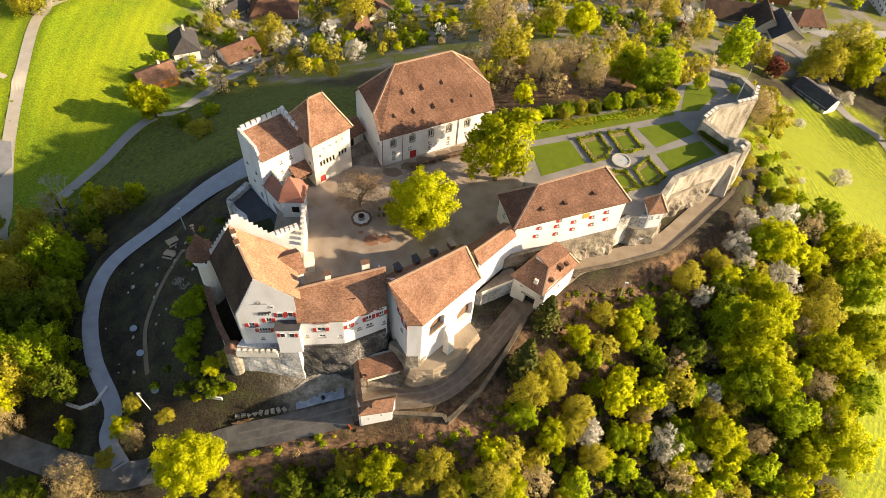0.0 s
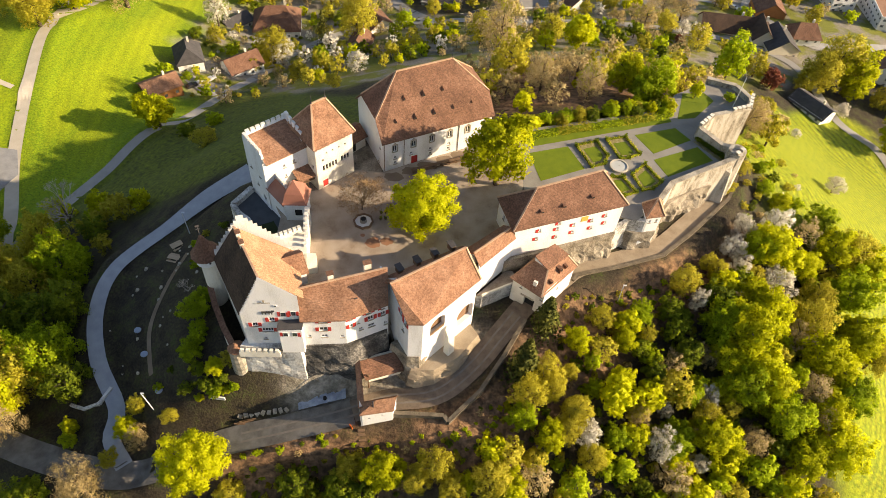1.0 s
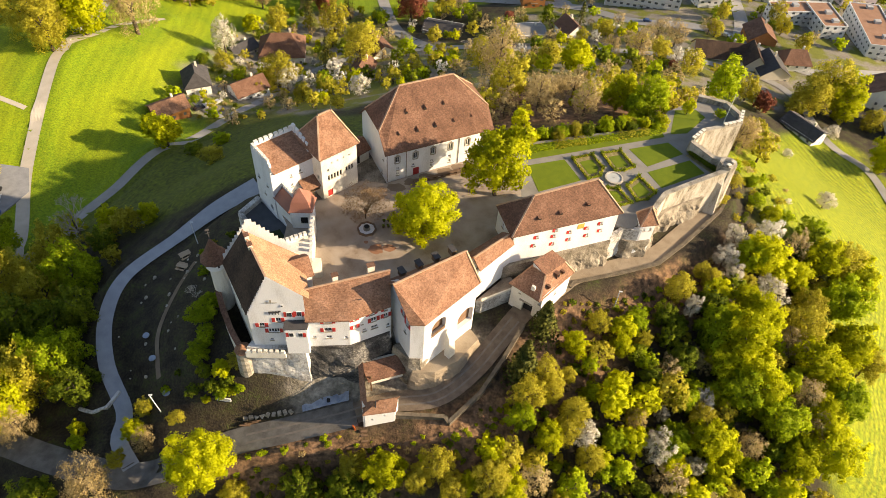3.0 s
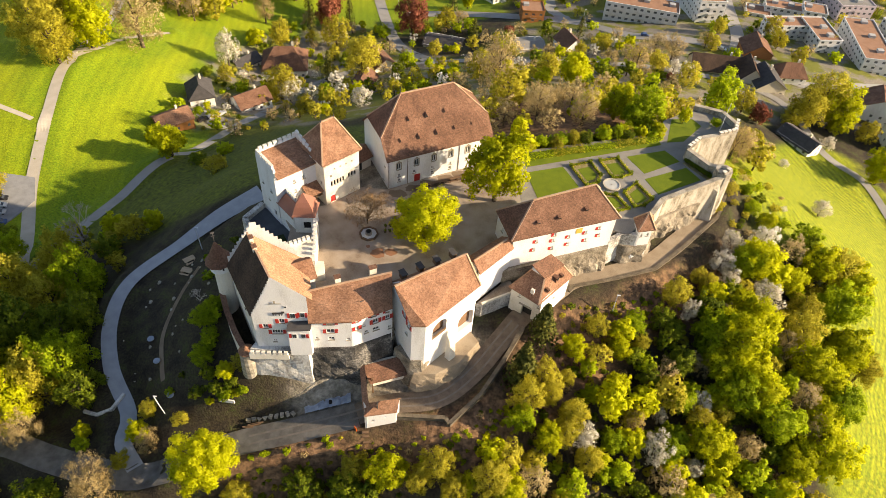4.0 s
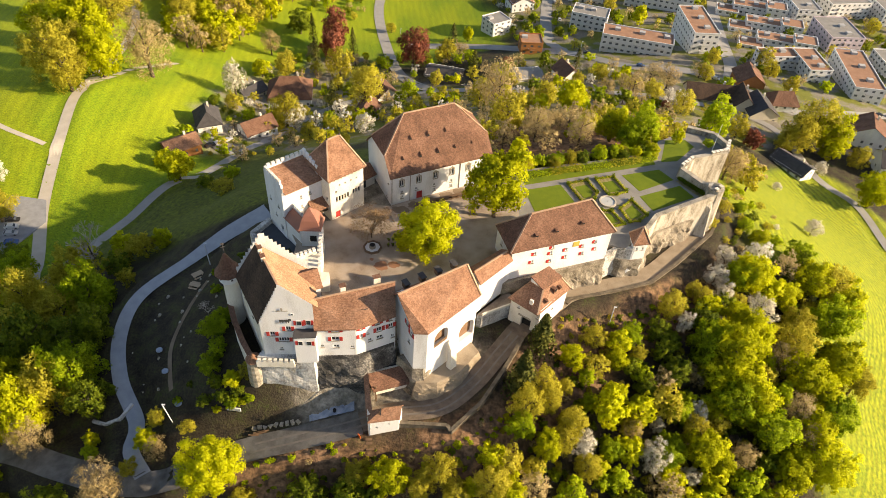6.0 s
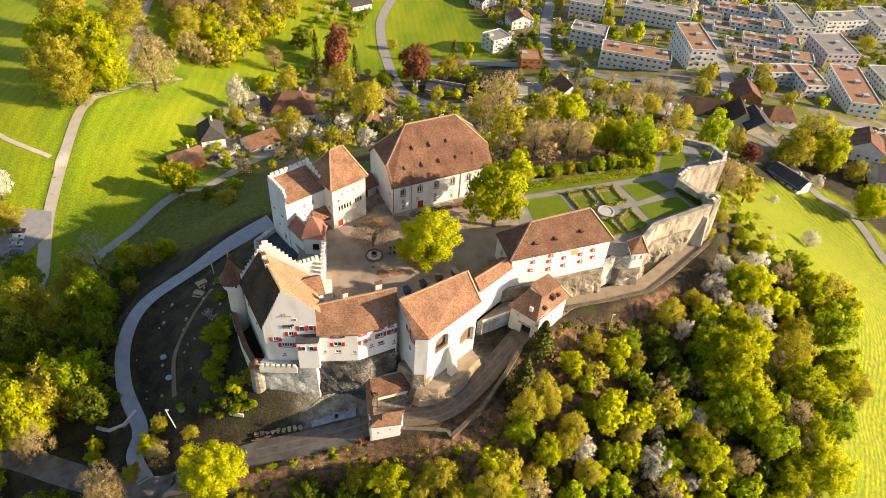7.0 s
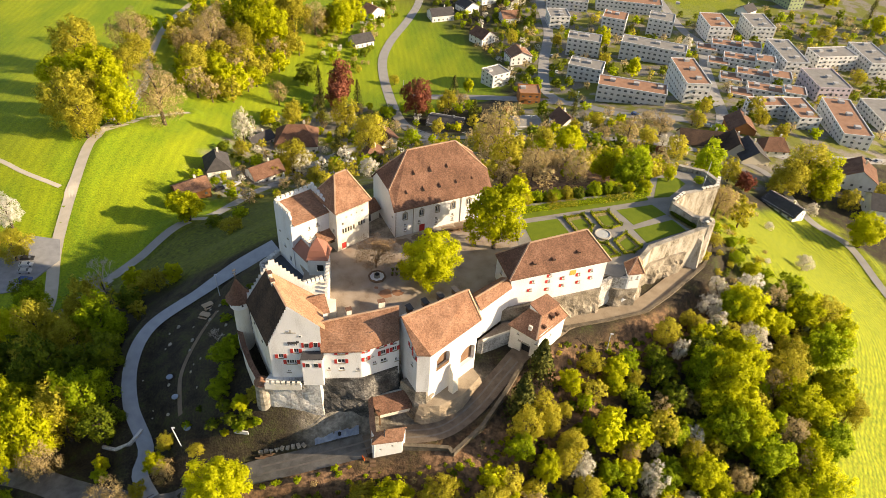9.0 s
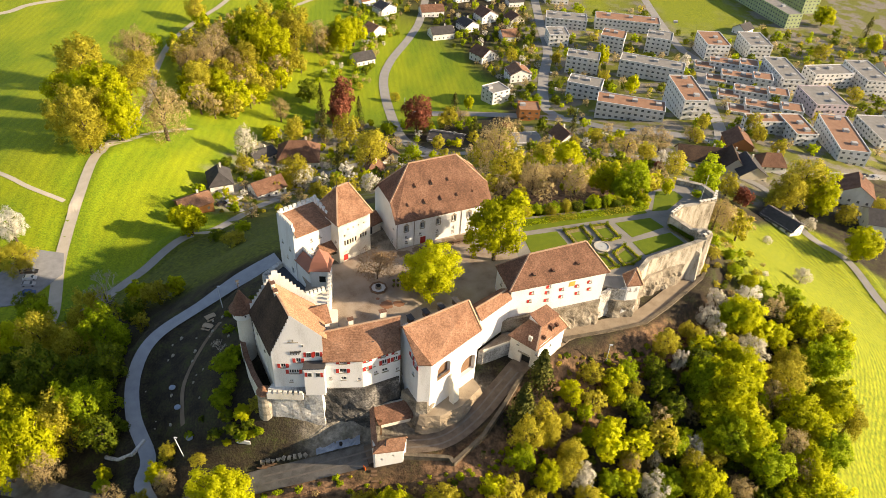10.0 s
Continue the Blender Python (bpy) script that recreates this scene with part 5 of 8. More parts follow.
# ---- gatehouse ----
def gatehouse():
    F, R, B, Lf = (37.0, -13.4), (43.4, -6.2), (37.6, -2.4), (31.0, -9.6)
    t = thing("gatehouse", (37, -8, -11), "white gatehouse with hipped orange tile roof over an arched gate", "gatehouse")
    wall_part(t, F, R, -12, -2.0, [(4.5, -5.0, 0.6, 0.8)])
    wall_part(t, R, B, -12, -2.0)
    wall_part(t, B, Lf, -12, -2.0)
    wall_part(t, Lf, F, -12, -2.0, [(4.2, -9.9, 2.3, 3.4, "dark"), (2.0, -4.6, 0.5, 0.7), (6.6, -5.0, 0.5, 0.7)], OLD_PLASTER, deep=0.8)
    part("gate_arch", Shape().bar((34.1, -11.6, -6.3), (2.9, 0.3, 0.4), -0.565), STONE, t, "pale stone gate arch")
    W, S, E = (30.2, -9.9, -2.3), (36.2, -14.4, -2.3), (44.0, -6.1, -2.3)
    N = (38.0, -1.8, -2.3)
    ap, bk, sd = (37.3, -9.6, 0.6), (34.9, -7.5, 0.6), (41.4, -5.6, 0.5)
    rear = (38.4, -4.4, 0.6)
    roof_parts(t, [[W, S, ap, bk], [S, E, sd, ap], [E, N, rear, sd], [N, W, bk, rear]], TILE, ridges=[(ap, bk), (S, ap), (E, sd)])
    s = part("saddle_roof", Shape().slab([(37.2, -9.9, 0.75), (41.7, -5.7, 0.75), (38.5, -5.0, 3.0), (34.4, -8.4, 3.0)], 0.2), TILE_DARK, t, "raised saddle roof over the gate stair")
    part("gable_wall", Shape().face((37.0, -9.4, 0.55), (34.6, -8.2, 2.85), (34.8, -7.6, 0.5)).face((41.3, -5.5, 0.4), (38.4, -4.7, 0.5), (38.3, -5.0, 2.85)).face((34.8, -7.6, 0.5), (38.4, -4.6, 0.5), (38.4, -4.9, 2.9), (34.5, -8.3, 2.9)), PLASTER, s)
    for x, y, z, k in ((39.7, -8.5, -0.5, 1.0), (41.1, -7.6, -0.6, 0.6), (38.0, -11.4, -1.0, 0.6)):
        dm = part("dormer", Shape().bar((x, y, z), (0.9 * k, 1.3 * k, 1.3 * k), 0.81), TILE_DARK, t)
        part("dormer_window", Shape().bar((x + 0.5 * k, y - 0.48 * k, z + 0.25 * k), (0.6 * k, 0.06, 0.6 * k), 0.81), DARK, dm)
    part("chimney", Shape().bar((34.9, -12.0, -1.0), (0.8, 0.5, 1.2), -0.56), OLD_PLASTER, t)


gatehouse()


# ---- lower gate court: open shed and chapel-like gate lodge ----
def lower_lodge():
    t = thing("gate_shed", (6, -27, -15), "open shed with brown tile roof against the crag", "shed")
    z0 = -16.2
    for x, y in ((3.6, -28.4), (9.8, -26.2), (9.4, -24.2)):
        part("post", Shape().beam((x, y, z0), (x, y, -11.0), 0.3, 0.3), WOOD, t)
    part("back_wall", Shape().prism([(1.4, -26.2), (9.2, -23.4), (9.1, -23.0), (1.4, -25.7)], z0, -9.9), OLD_PLASTER, t)
    part("front_wall", Shape().prism([(3.7, -28.6), (9.9, -26.3), (9.9, -26.0), (3.7, -28.3)], -13.6, -12.2), OLD_PLASTER, t, "narrow white front wall under the eaves")
    part("roof", Shape().slab([(3.2, -29.1, -12.0), (10.3, -26.5, -12.0), (9.5, -23.4, -9.7), (1.4, -26.5, -9.7)], 0.22), TILE_DARK, t)
    part("roof", Shape().slab([(0.9, -26.4, -9.6), (1.9, -26.4, -9.2), (3.6, -35.0, -10.6), (2.4, -35.4, -11.2)], 0.2), TILE, t)
    part("passage_wall", Shape().prism([(1.2, -26.4), (1.8, -26.3), (3.2, -35.0), (2.6, -35.2)], -17.2, -10.8), OLD_PLASTER, t)
    c = thing("gate_lodge", (5.4, -35, -17), "small white gate lodge with a pointed tile gable", "lodge")
    A, B, C, D = (2.9, -36.3), (8.8, -35.0), (9.2, -32.6), (3.0, -34.2)
    zt, zr = -11.2, -8.9
    wall_part(c, A, B, -18.5, zt, [(1.6, -14.4, 0.4, 0.6, "dark"), (4.0, -13.6, 0.4, 0.5, "dark"), (5.0, -12.4, 0.3, 0.4, "dark")])
    wall_part(c, B, C, -18.5, zt, gable=[(1.2, zr - 0.2)])
    wall_part(c, C, D, -18.5, zt)
    wall_part(c, D, A, -18.5, zt)
    roof_parts(c, [[(2.7, -36.7, zt - 0.1), (9.0, -35.4, zt - 0.1), (9.3, -33.8, zr), (5.8, -34.6, zr)], [(9.5, -32.2, zt - 0.1), (2.9, -33.9, zt - 0.1), (5.8, -34.6, zr), (9.3, -33.8, zr)],
                   [(2.7, -36.7, zt - 0.1), (5.8, -34.6, zr), (2.9, -33.9, zt - 0.1)]], TILE)
    part("chimney", Shape().beam((5.2, -35.4, -10.6), (5.2, -35.4, -8.0), 0.22, 0.22), SLATE, c, "thin stove pipe")


lower_lodge()


# ---- lane walls ----
def low_wall(label, line, zs, h, w=0.6, cop=True, below=3.0, material=STONE_DARK):
    t = thing("retaining_wall", (line[0][0], line[0][1], zs[0]), label, "wall")
    for (a, b, z0, z1) in zip(line, line[1:], zs, zs[1:]):
        d = Vector((b[0] - a[0], b[1] - a[1])).normalized()
        n = Vector((-d.y, d.x)) * w / 2
        poly = [(a[0] - n.x, a[1] - n.y), (b[0] - n.x, b[1] - n.y), (b[0] + n.x, b[1] + n.y), (a[0] + n.x, a[1] + n.y)]
        part("wall_body", Shape().prism(poly, [z0 - below, z1 - below, z1 - below, z0 - below], [z0 + h, z1 + h, z1 + h, z0 + h]), material, t)
        if cop:
            part("coping", Shape().beam((a[0], a[1], z0 + h + 0.07), (b[0], b[1], z1 + h + 0.07), w + 0.2, 0.14), material, t, "weathered stone coping")
    return t


low_wall("stone parapet wall along the lower lane", [(8.6, -34.3), (18.4, -34.4), (19.2, -35.6), (25.2, -29.6), (29.9, -22.4), (34.0, -15.2)], [-15.4, -15.2, -15.2, -13.8, -11.8, -10.0], 1.0)
low_wall("curved stone parapet along the upper lane", [(44.4, -5.0), (45.6, -3.5), (55.3, -0.5), (65.3, 3.4), (72.5, 10.0), (77.9, 15.6), (83.9, 21.8), (87.3, 28.8), (89.8, 36)],
         [-9.6, -9.6, -9.6, -9.7, -9.7, -9.8, -9.8, -9.6, -9.4], 1.0)


# ---- east bastion and garden turret ----
def bastion():
    t = thing("bastion_wall", (75, 20, 0), "high weathered limestone bastion wall of the terrace garden", "castle wall")
    line = [(62.4, 10.0), (66.0, 15.4), (72, 18.8), (81.8, 23.6), (82.4, 25.2), (79.4, 27.6), (75.0, 32.4), (79.0, 36.8), (88.8, 40.6), (91.2, 46.2), (89, 51.6), (82, 54)]
    zs = [1.8, 1.5, 1.6, 2.6, 3.8, 2.6, 3.2, 3.4, 3.1, 1.6, 1.2, 1.2]
    for a, b, z0, z1 in zip(line, line[1:], zs, zs[1:]):
        d = Vector((b[0] - a[0], b[1] - a[1])).normalized()
        n = Vector((d.y, -d.x))
        out = 0.9
        poly = [(a[0] + n.x * out, a[1] + n.y * out), (b[0] + n.x * out, b[1] + n.y * out), (b[0] - n.x * 0.5, b[1] - n.y * 0.5), (a[0] - n.x * 0.5, a[1] - n.y * 0.5)]
        top = [(a[0] + n.x * 0.5, a[1] + n.y * 0.5), (b[0] + n.x * 0.5, b[1] + n.y * 0.5), poly[2], poly[3]]
        part("wall_body", Shape().prism(poly, -14, [z0, z1, z1, z0], top), BASTION, t)
        part("coping", Shape().beam((a[0], a[1], z0 + 0.1), (b[0], b[1], z1 + 0.1), 1.2, 0.2), STONE, t, "pale stone coping")
    for x, y, w, z in ((80.2, 22.6, 2.4, 0.4),):
        part("buttress", Shape().prism([(x - w * 0.45, y - w * 0.22 - 1.0), (x + 0.55 * w, y - 2.6), (x + w * 0.75, y - 2.0), (x + w * 0.5, y + 0.8), (x - w * 0.4, y + 0.4)], -11, [z, z - 1.2, z - 1.2, z + 1.0, z + 1.0],
                                       [(x - w * 0.4, y - 0.5), (x + 0.4 * w, y - 0.7), (x + w * 0.6, y - 0.4), (x + w * 0.5, y + 0.8), (x - w * 0.4, y + 0.4)]), BASTION, t, "sloping stone buttress")
    part("corner_tower", Shape().cone(82.0, 25.0, -12, 3.6, 2.6, 2.0, 12), BASTION, t, "rounded corner of the bastion")
    merlons(t, (75.0, 32.6), (78.8, 36.6), 3.2, 4, 0.9, 0.8, 0.7, STONE)
    merlons(t, (84.0, 38.8), (88.6, 40.6), 3.2, 4, 0.9, 0.8, 0.7, STONE)
    merlons(t, (89.0, 41.2), (91.0, 46.0), 2.6, 4, 0.9, 0.8, 0.7, STONE)
    merlons(t, (80.8, 23.0), (83.6, 25.2), 3.5, 2, 0.9, 0.7, 0.7, STONE)
    g = thing("garden_turret", (61, 6, 0), "small white garden turret with pointed tile roof", "castle turret")
    A, B, C, D = (59.0, 5.0), (62.2, 5.8), (62.4, 9.0), (58.8, 8.4)
    wall_part(g, A, B, -9, 1.8, [(0.9, -0.6, 0.5, 0.9), (2.4, -0.6, 0.5, 0.9)])
    wall_part(g, B, C, -9, 1.8, [(1.6, -0.6, 0.5, 0.9)])
    wall_part(g, C, D, -9, 1.8)
    wall_part(g, D, A, -9, 1.8)
    ap = (60.7, 7.4, 4.9)
    q = [(58.6, 4.5, 1.6), (62.7, 5.4, 1.6), (62.9, 9.4, 1.6), (58.3, 8.8, 1.6)]
    roof_parts(g, [[q[i], q[(i + 1) % 4], ap] for i in range(4)], TILE, ridges=[(q[i], ap) for i in range(4)])


bastion()
low_wall("stained white retaining wall beside the garden turret", [(52.4, 3.6), (55.4, 5.6), (59.2, 5.4)], [-2.0, -1.4, -1.2], 1.0, 0.7, True, 9.0, STAINED)
rock_mass("turret_crag", [(57, 4.6), (62.0, 5.4), (63.6, 9.0), (62, 11), (54, 6)], -13, -3.5, "pale crag below the garden turret", ROCK_PALE, 0.6, 0.6, 0.7, 12, 31)
rock_mass("bastion_crag", [(63.4, 9.6), (67, 14.2), (72, 17.8), (77.5, 20.4), (70, 21), (62.5, 13)], -11.5, -3.4, "pale rubble crag under the bastion wall", ROCK_PALE, 1.3, 0.9, 0.7, 12, 41)
low_wall("rough pale stone wall edging the west terrace", [(-24.6, 9.9), (-27.6, 4.8), (-25.8, 2.4), (-23.6, 0.8), (-21.2, -4.0)], [-3, -3, -3, -3, -3], 1.2, 1.1, False, 9.0, STAINED)


# ---- trees ----
RNG = np.random.default_rng(7)


def leaf_faces(centres, normals, size, aspect=1.0):
    """Small three-cornered leaf sprays at the centres, facing roughly along the normals."""
    n = len(centres)
    nr = normals + RNG.normal(0, 0.62, (n, 3))
    nr /= np.linalg.norm(nr, axis=1)[:, None] + 1e-9
    t = np.cross(nr, RNG.normal(0, 1, (n, 3)))
    t /= np.linalg.norm(t, axis=1)[:, None] + 1e-9
    b = np.cross(nr, t)
    s = size * RNG.uniform(0.6, 1.4, (n, 1)) * 0.62
    v = np.stack([centres - t * s - b * s * aspect * 0.6, centres + t * s - b * s * aspect * 0.5, centres + b * s * aspect], 1).reshape(-1, 3)
    return v, np.arange(3 * n).reshape(-1, 3)


SOFT = {}


def raw_mesh(name, v, f, material, soft=None):
    """A mesh; soft: one rounded shading normal for each leaf."""
    m = bpy.data.meshes.new(name)
    m.from_pydata(v.tolist(), [], f.tolist())
    m.materials.append(material)
    if soft is not None:
        soft = soft + RNG.normal(0, 0.45, soft.shape)
        soft = np.repeat(soft / (np.linalg.norm(soft, axis=1)[:, None] + 1e-9), 3, axis=0)
        SOFT[m.name] = soft
        m.normals_split_custom_set_from_vertices(soft.tolist())
    return m


def crown_mesh(material, r, h, lobes, leaves, size, aspect=1.0, low=0.22, fill=0.25):
    """A broad crown: clumps of leaves round the ends of the branches over an airy, uneven dome."""
    cs, ns = [], []
    zc, rz = h * (low + 1) / 2, h * (1 - low) / 2
    ph = RNG.uniform(0, 6.28, 9)
    k = int(leaves * 0.36)
    skew = np.array((RNG.uniform(0.86, 1.1), RNG.uniform(0.86, 1.1), 1.0))
    d = RNG.normal(0, 1, (k, 3))
    d[:, 2] = d[:, 2] * 0.95 + 0.12
    d /= np.linalg.norm(d, axis=1)[:, None]
    x, y, z = d.T

    def swell(x, y, z):
        soft = np.sin(2.6 * x + ph[0]) * np.sin(2.9 * y + ph[1]) + np.sin(3.1 * z + ph[2] + 1.6 * x)
        fine = np.sin(7.5 * x + ph[3]) * np.sin(8.3 * y + ph[4]) + np.sin(7.9 * z + ph[5] + 3.0 * y)
        return 0.76 + 0.12 * soft + 0.05 * fine

    rad = swell(x, y, z) * np.where(RNG.random(k) < fill, RNG.uniform(0.45, 0.85, k), 0.86 + 0.1 * RNG.normal(0, 1, k).clip(-1.5, 1.8))
    cs.append(np.array((0, 0, zc)) + d * rad[:, None] * skew * np.array((r, r, rz)))
    ns.append(d)
    num = lobes * 2
    for i in range(num):
        a = 2.4 * i + RNG.uniform(-0.5, 0.5)
        e = 1.0 - 1.85 * (i + 0.5) / num + RNG.uniform(-0.08, 0.08)
        e = min(0.98, max(-0.88, e))
        u = np.array((math.sqrt(1 - e * e) * math.cos(a), math.sqrt(1 - e * e) * math.sin(a), e))
        q = RNG.uniform(0.09, 0.24)
        c = u * (swell(*u) + RNG.uniform(-0.1, 0.14)) * skew
        k = int(leaves * 0.64 / num * (q / 0.165) ** 1.7)
        d = RNG.normal(0, 1, (k, 3)) + u * 0.5 + np.array((0, 0, 0.2))
        d /= np.linalg.norm(d, axis=1)[:, None]
        cs.append(np.array((0, 0, zc)) + (c + d * q * (0.82 + 0.28 * RNG.normal(0, 1, (k, 1)).clip(-1.8, 2))) * np.array((r, r, rz)))
        ns.append(d * 0.85 + u * 0.4)
    cs, ns = np.vstack(cs), np.vstack(ns)
    ns /= np.linalg.norm(ns, axis=1)[:, None] + 1e-9
    out = (cs - np.array((0, 0, zc - 0.25 * rz))) / np.array((r, r, rz))
    v, f = leaf_faces(cs, ns, size, aspect)
    return raw_mesh("crown", v, f, material, 0.75 * ns + 0.45 * out)


def tube(v, f, a, b, r0, r1, sides=5):
    a, b = np.array(a, float), np.array(b, float)
    d = b - a
    d /= np.linalg.norm(d) + 1e-9
    s = np.cross(d, (0.3, 0.9, 0.2))
    s /= np.linalg.norm(s)
    u = np.cross(d, s)
    n = len(v)
    for p, r in ((a, r0), (b, r1)):
        for k in range(sides):
            w = 2 * math.pi * k / sides
            v.append(p + r * (math.cos(w) * s + math.sin(w) * u))
    for k in range(sides):
        f.append((n + k, n + (k + 1) % sides, n + sides + (k + 1) % sides, n + sides + k))


def trunk_mesh(r, h, limbs=6):
    v, f = [], []
    w = 0.035 * h
    tube(v, f, (0, 0, -1.0), (0.02 * r, 0, 0.25 * h), w, w * 0.7, 8)
    tube(v, f, (0.02 * r, 0, 0.25 * h), (0, 0.05 * r, 0.75 * h), w * 0.7, w * 0.2, 6)
    for k in range(limbs):
        a = 2.4 * k
        z = (0.25 + 0.07 * k) * h
        tube(v, f, (0, 0, z), (0.6 * r * math.cos(a), 0.6 * r * math.sin(a), z + 0.22 * h), w * 0.4, w * 0.1)
    return raw_mesh("trunk", np.array(v), np.array(f), BARK)


def bare_mesh(material, r, h, seed=3, depth=5):
    """A leafless crown: branches that fork down to twigs."""
    rng = random.Random(seed)
    v, f = [], []

    def grow(p, d, ln, w, k):
        q = p + d * ln
        tube(v, f, p, q, w, w * 0.65, 4 if k > 2 else 3)
        if k == 0:
            return
        for _ in range(3 if k > 1 else 4):
            e = d + Vector((rng.uniform(-1, 1), rng.uniform(-1, 1), rng.uniform(-0.5, 0.75))) * 0.75
            grow(q, e.normalized(), ln * rng.uniform(0.62, 0.85), w * 0.6, k - 1)

    for _ in range(3):
        grow(Vector((0, 0, 0.22 * h)), Vector((rng.uniform(-0.7, 0.7), rng.uniform(-0.7, 0.7), 0.8)).normalized(), 0.23 * h, 0.02 * h, depth)
    a = np.array(v)
    a[:, :2] *= r / np.abs(a[:, :2]).max()
    a[:, 2] *= h / a[:, 2].max()
    m = bpy.data.meshes.new("crown")
    m.from_pydata(a.tolist(), [], f)
    m.materials.append(material)
    return m


def conifer_mesh(material, r, h, tiers=26, per=13):
    """Drooping whorls of needle sprays up a spire."""
    cs, ns = [], []
    for i in range(tiers):
        z = h * (0.07 + 0.92 * i / tiers)
        q = r * (1 - i / tiers) ** 0.85 * RNG.uniform(0.82, 1.1) + 0.12
        for k in range(per):
            a = 2 * math.pi * k / per + i * 0.7 + RNG.uniform(-0.15, 0.15)
            for s in np.arange(0.25, 1.01, 0.25):
                cs.append((q * s * math.cos(a), q * s * math.sin(a), z - 0.35 * q * s + RNG.uniform(-.12, .12)))
                ns.append((0.5 * math.cos(a), 0.5 * math.sin(a), 0.8))
    v, f = leaf_faces(np.array(cs), np.array(ns), 0.5)
    return raw_mesh("crown", v, f, material, np.array(ns))


KINDS = {  # kind: (variants, lobes, leaves, leaf size, aspect, label)
    "fresh": (4, 26, 7800, 0.29, 1.0, "broad tree in fresh yellow-green spring leaf"),
    "green": (4, 26, 7400, 0.28, 1.0, "leafy mid-green broadleaf tree"),
    "deep": (3, 22, 5200, 0.3, 1.0, "dark green shaded bushy tree"),
    "olive": (4, 26, 6900, 0.25, 0.8, "budding olive-brown spring tree"),
    "brown": (3, 28, 6600, 0.24, 0.4, "twiggy brown tree just coming into bud"),
    "white": (3, 22, 5600, 0.23, 0.8, "fruit tree covered in white blossom"),
    "red": (2, 34, 5600, 0.3, 1.0, "copper-red beech tree in new leaf")}
MODELS = {}


def models(kind, grade="near"):
    """The tree models of a kind: crown and trunk meshes, 4 m in radius and 10 m high. Far ones have fewer, larger leaves."""
    key = (kind, grade)
    if key not in MODELS:
        if kind == "conifer":
            MODELS[key] = [(conifer_mesh(LEAF[kind], 4, 10, *((34, 17) if grade == "near" else (16, 9))), trunk_mesh(0.5, 10, 0)) for _ in range(2)]
        elif kind == "grey":
            MODELS[key] = [(bare_mesh(LEAF["grey"], 4, 10, 3), trunk_mesh(3, 8, 3))]
        else:
            num, lobes, leaves, size, aspect, _ = KINDS[kind]
            f = {"near": 1.0, "far": 0.36, "fill": 0.24, "farfill": 0.11, "tiny": 0.06, "fine": 2.4}[grade]
            MODELS[key] = [(crown_mesh(LEAF[kind], 4, 10, lobes if f > 0.3 else (14 if f > 0.2 else 7), int(leaves * f), size * f ** -0.45, aspect, 0.03), trunk_mesh(4, 10, 6 if f > 0.3 else 3)) for _ in range(num)]
    return MODELS[key]


PLANTED = []
LABELS = {"conifer": "tall dark spire-shaped conifer", "grey": "bare grey leafless tree", **{k: v[5] for k, v in KINDS.items()}}


def tree_pose(x, y, r, h, z):
    return Matrix.LocRotScale((x, y, z), Euler((0, 0, (len(PLANTED) * 2.39996) % 6.28)), (r / 4, r / 4, h / 10))


def tree(kind, x, y, r, h, z=None, label="", group="", name="tree", grade=None):
    k = models(kind, grade or ("fine" if r > 6.1 and y < -40 else "near" if (y < 70 and r > 1.9) or r > 7.5 else "far"))
    crown, trunk = k[len(PLANTED) % len(k)]
    z = gz(x, y) - 0.15 if z is None else z
    ob = new(name)
    ob.empty_display_size = 0.3
    ob.matrix_world = tree_pose(x, y, r, h, z)
    tagged(ob, label or LABELS[kind], name, group)
    for nm, m in (("trunk", trunk), ("crown", crown)):
        o = new(nm, m)
        o.parent = ob
    PLANTED.append((x, y, r))
    return ob


def plant(kind, rows):
    for x, y, r, h in rows:
        tree(kind, x, y, r, h)


# courtyard trees
tree("fresh", 11.9, -1.0, 7.2, 14.3, 0, "round yellow-green lime tree standing in the gravel courtyard", grade="fine")
tree("fresh", 27.4, 13.2, 7.2, 20.0, 0, "tall yellow-green tree beside the great hall", grade="near")
BARE_TREE = thing("bare_tree", (-0.4, 3.6, 0), "spreading brown leafless tree behind the courtyard well", "tree")
for nm, m in (("trunk", trunk_mesh(2.0, 5.0, 2)), ("crown", bare_mesh(TWIG, 6.0, 7.0, 11, 5))):
    new(nm, m).parent = BARE_TREE
twigs = new("twig_crown", crown_mesh(TWIG, 6.0, 7.2, 30, 4600, 0.36, 0.18, 0.25, 0.6))
twigs.parent = BARE_TREE

plant("fresh", [(80.8, -14.3, 6.2, 16.2), (87.4, -8.1, 5.2, 13.5), (85.2, -4.1, 4.4, 10.5), (78.2, -16.8, 4.7, 10.4), (83.6, -18.5, 5.0, 12.6), (86.3, -22.7, 4.8, 11.9), (99.5, -13.6, 5.1, 12.7), (111.6, -7.7, 5.7, 14.7), (103.7, -16.1, 4.8, 11.6), (100.6, -25.2, 5.0, 11.5), (100.6, -32.4, 5.8, 13.4), (93.3, -34.1, 4.8, 11.1), (90.5, 8.7, 5.2, 12.4), (101.0, 8.1, 3.2, 7.6), (110.5, 14.5, 5.0, 11.9), (120.0, 12.0, 5.8, 13.8), (44.6, -18.4, 2.8, 7.3), (54.9, -16.7, 2.5, 7.0), (53.9, -24.2, 2.6, 7.2), (38.7, -37.1, 3.1, 9.4), (72.3, -33.0, 4.5, 11.7), (76.6, -34.7, 3.5, 8.5)])
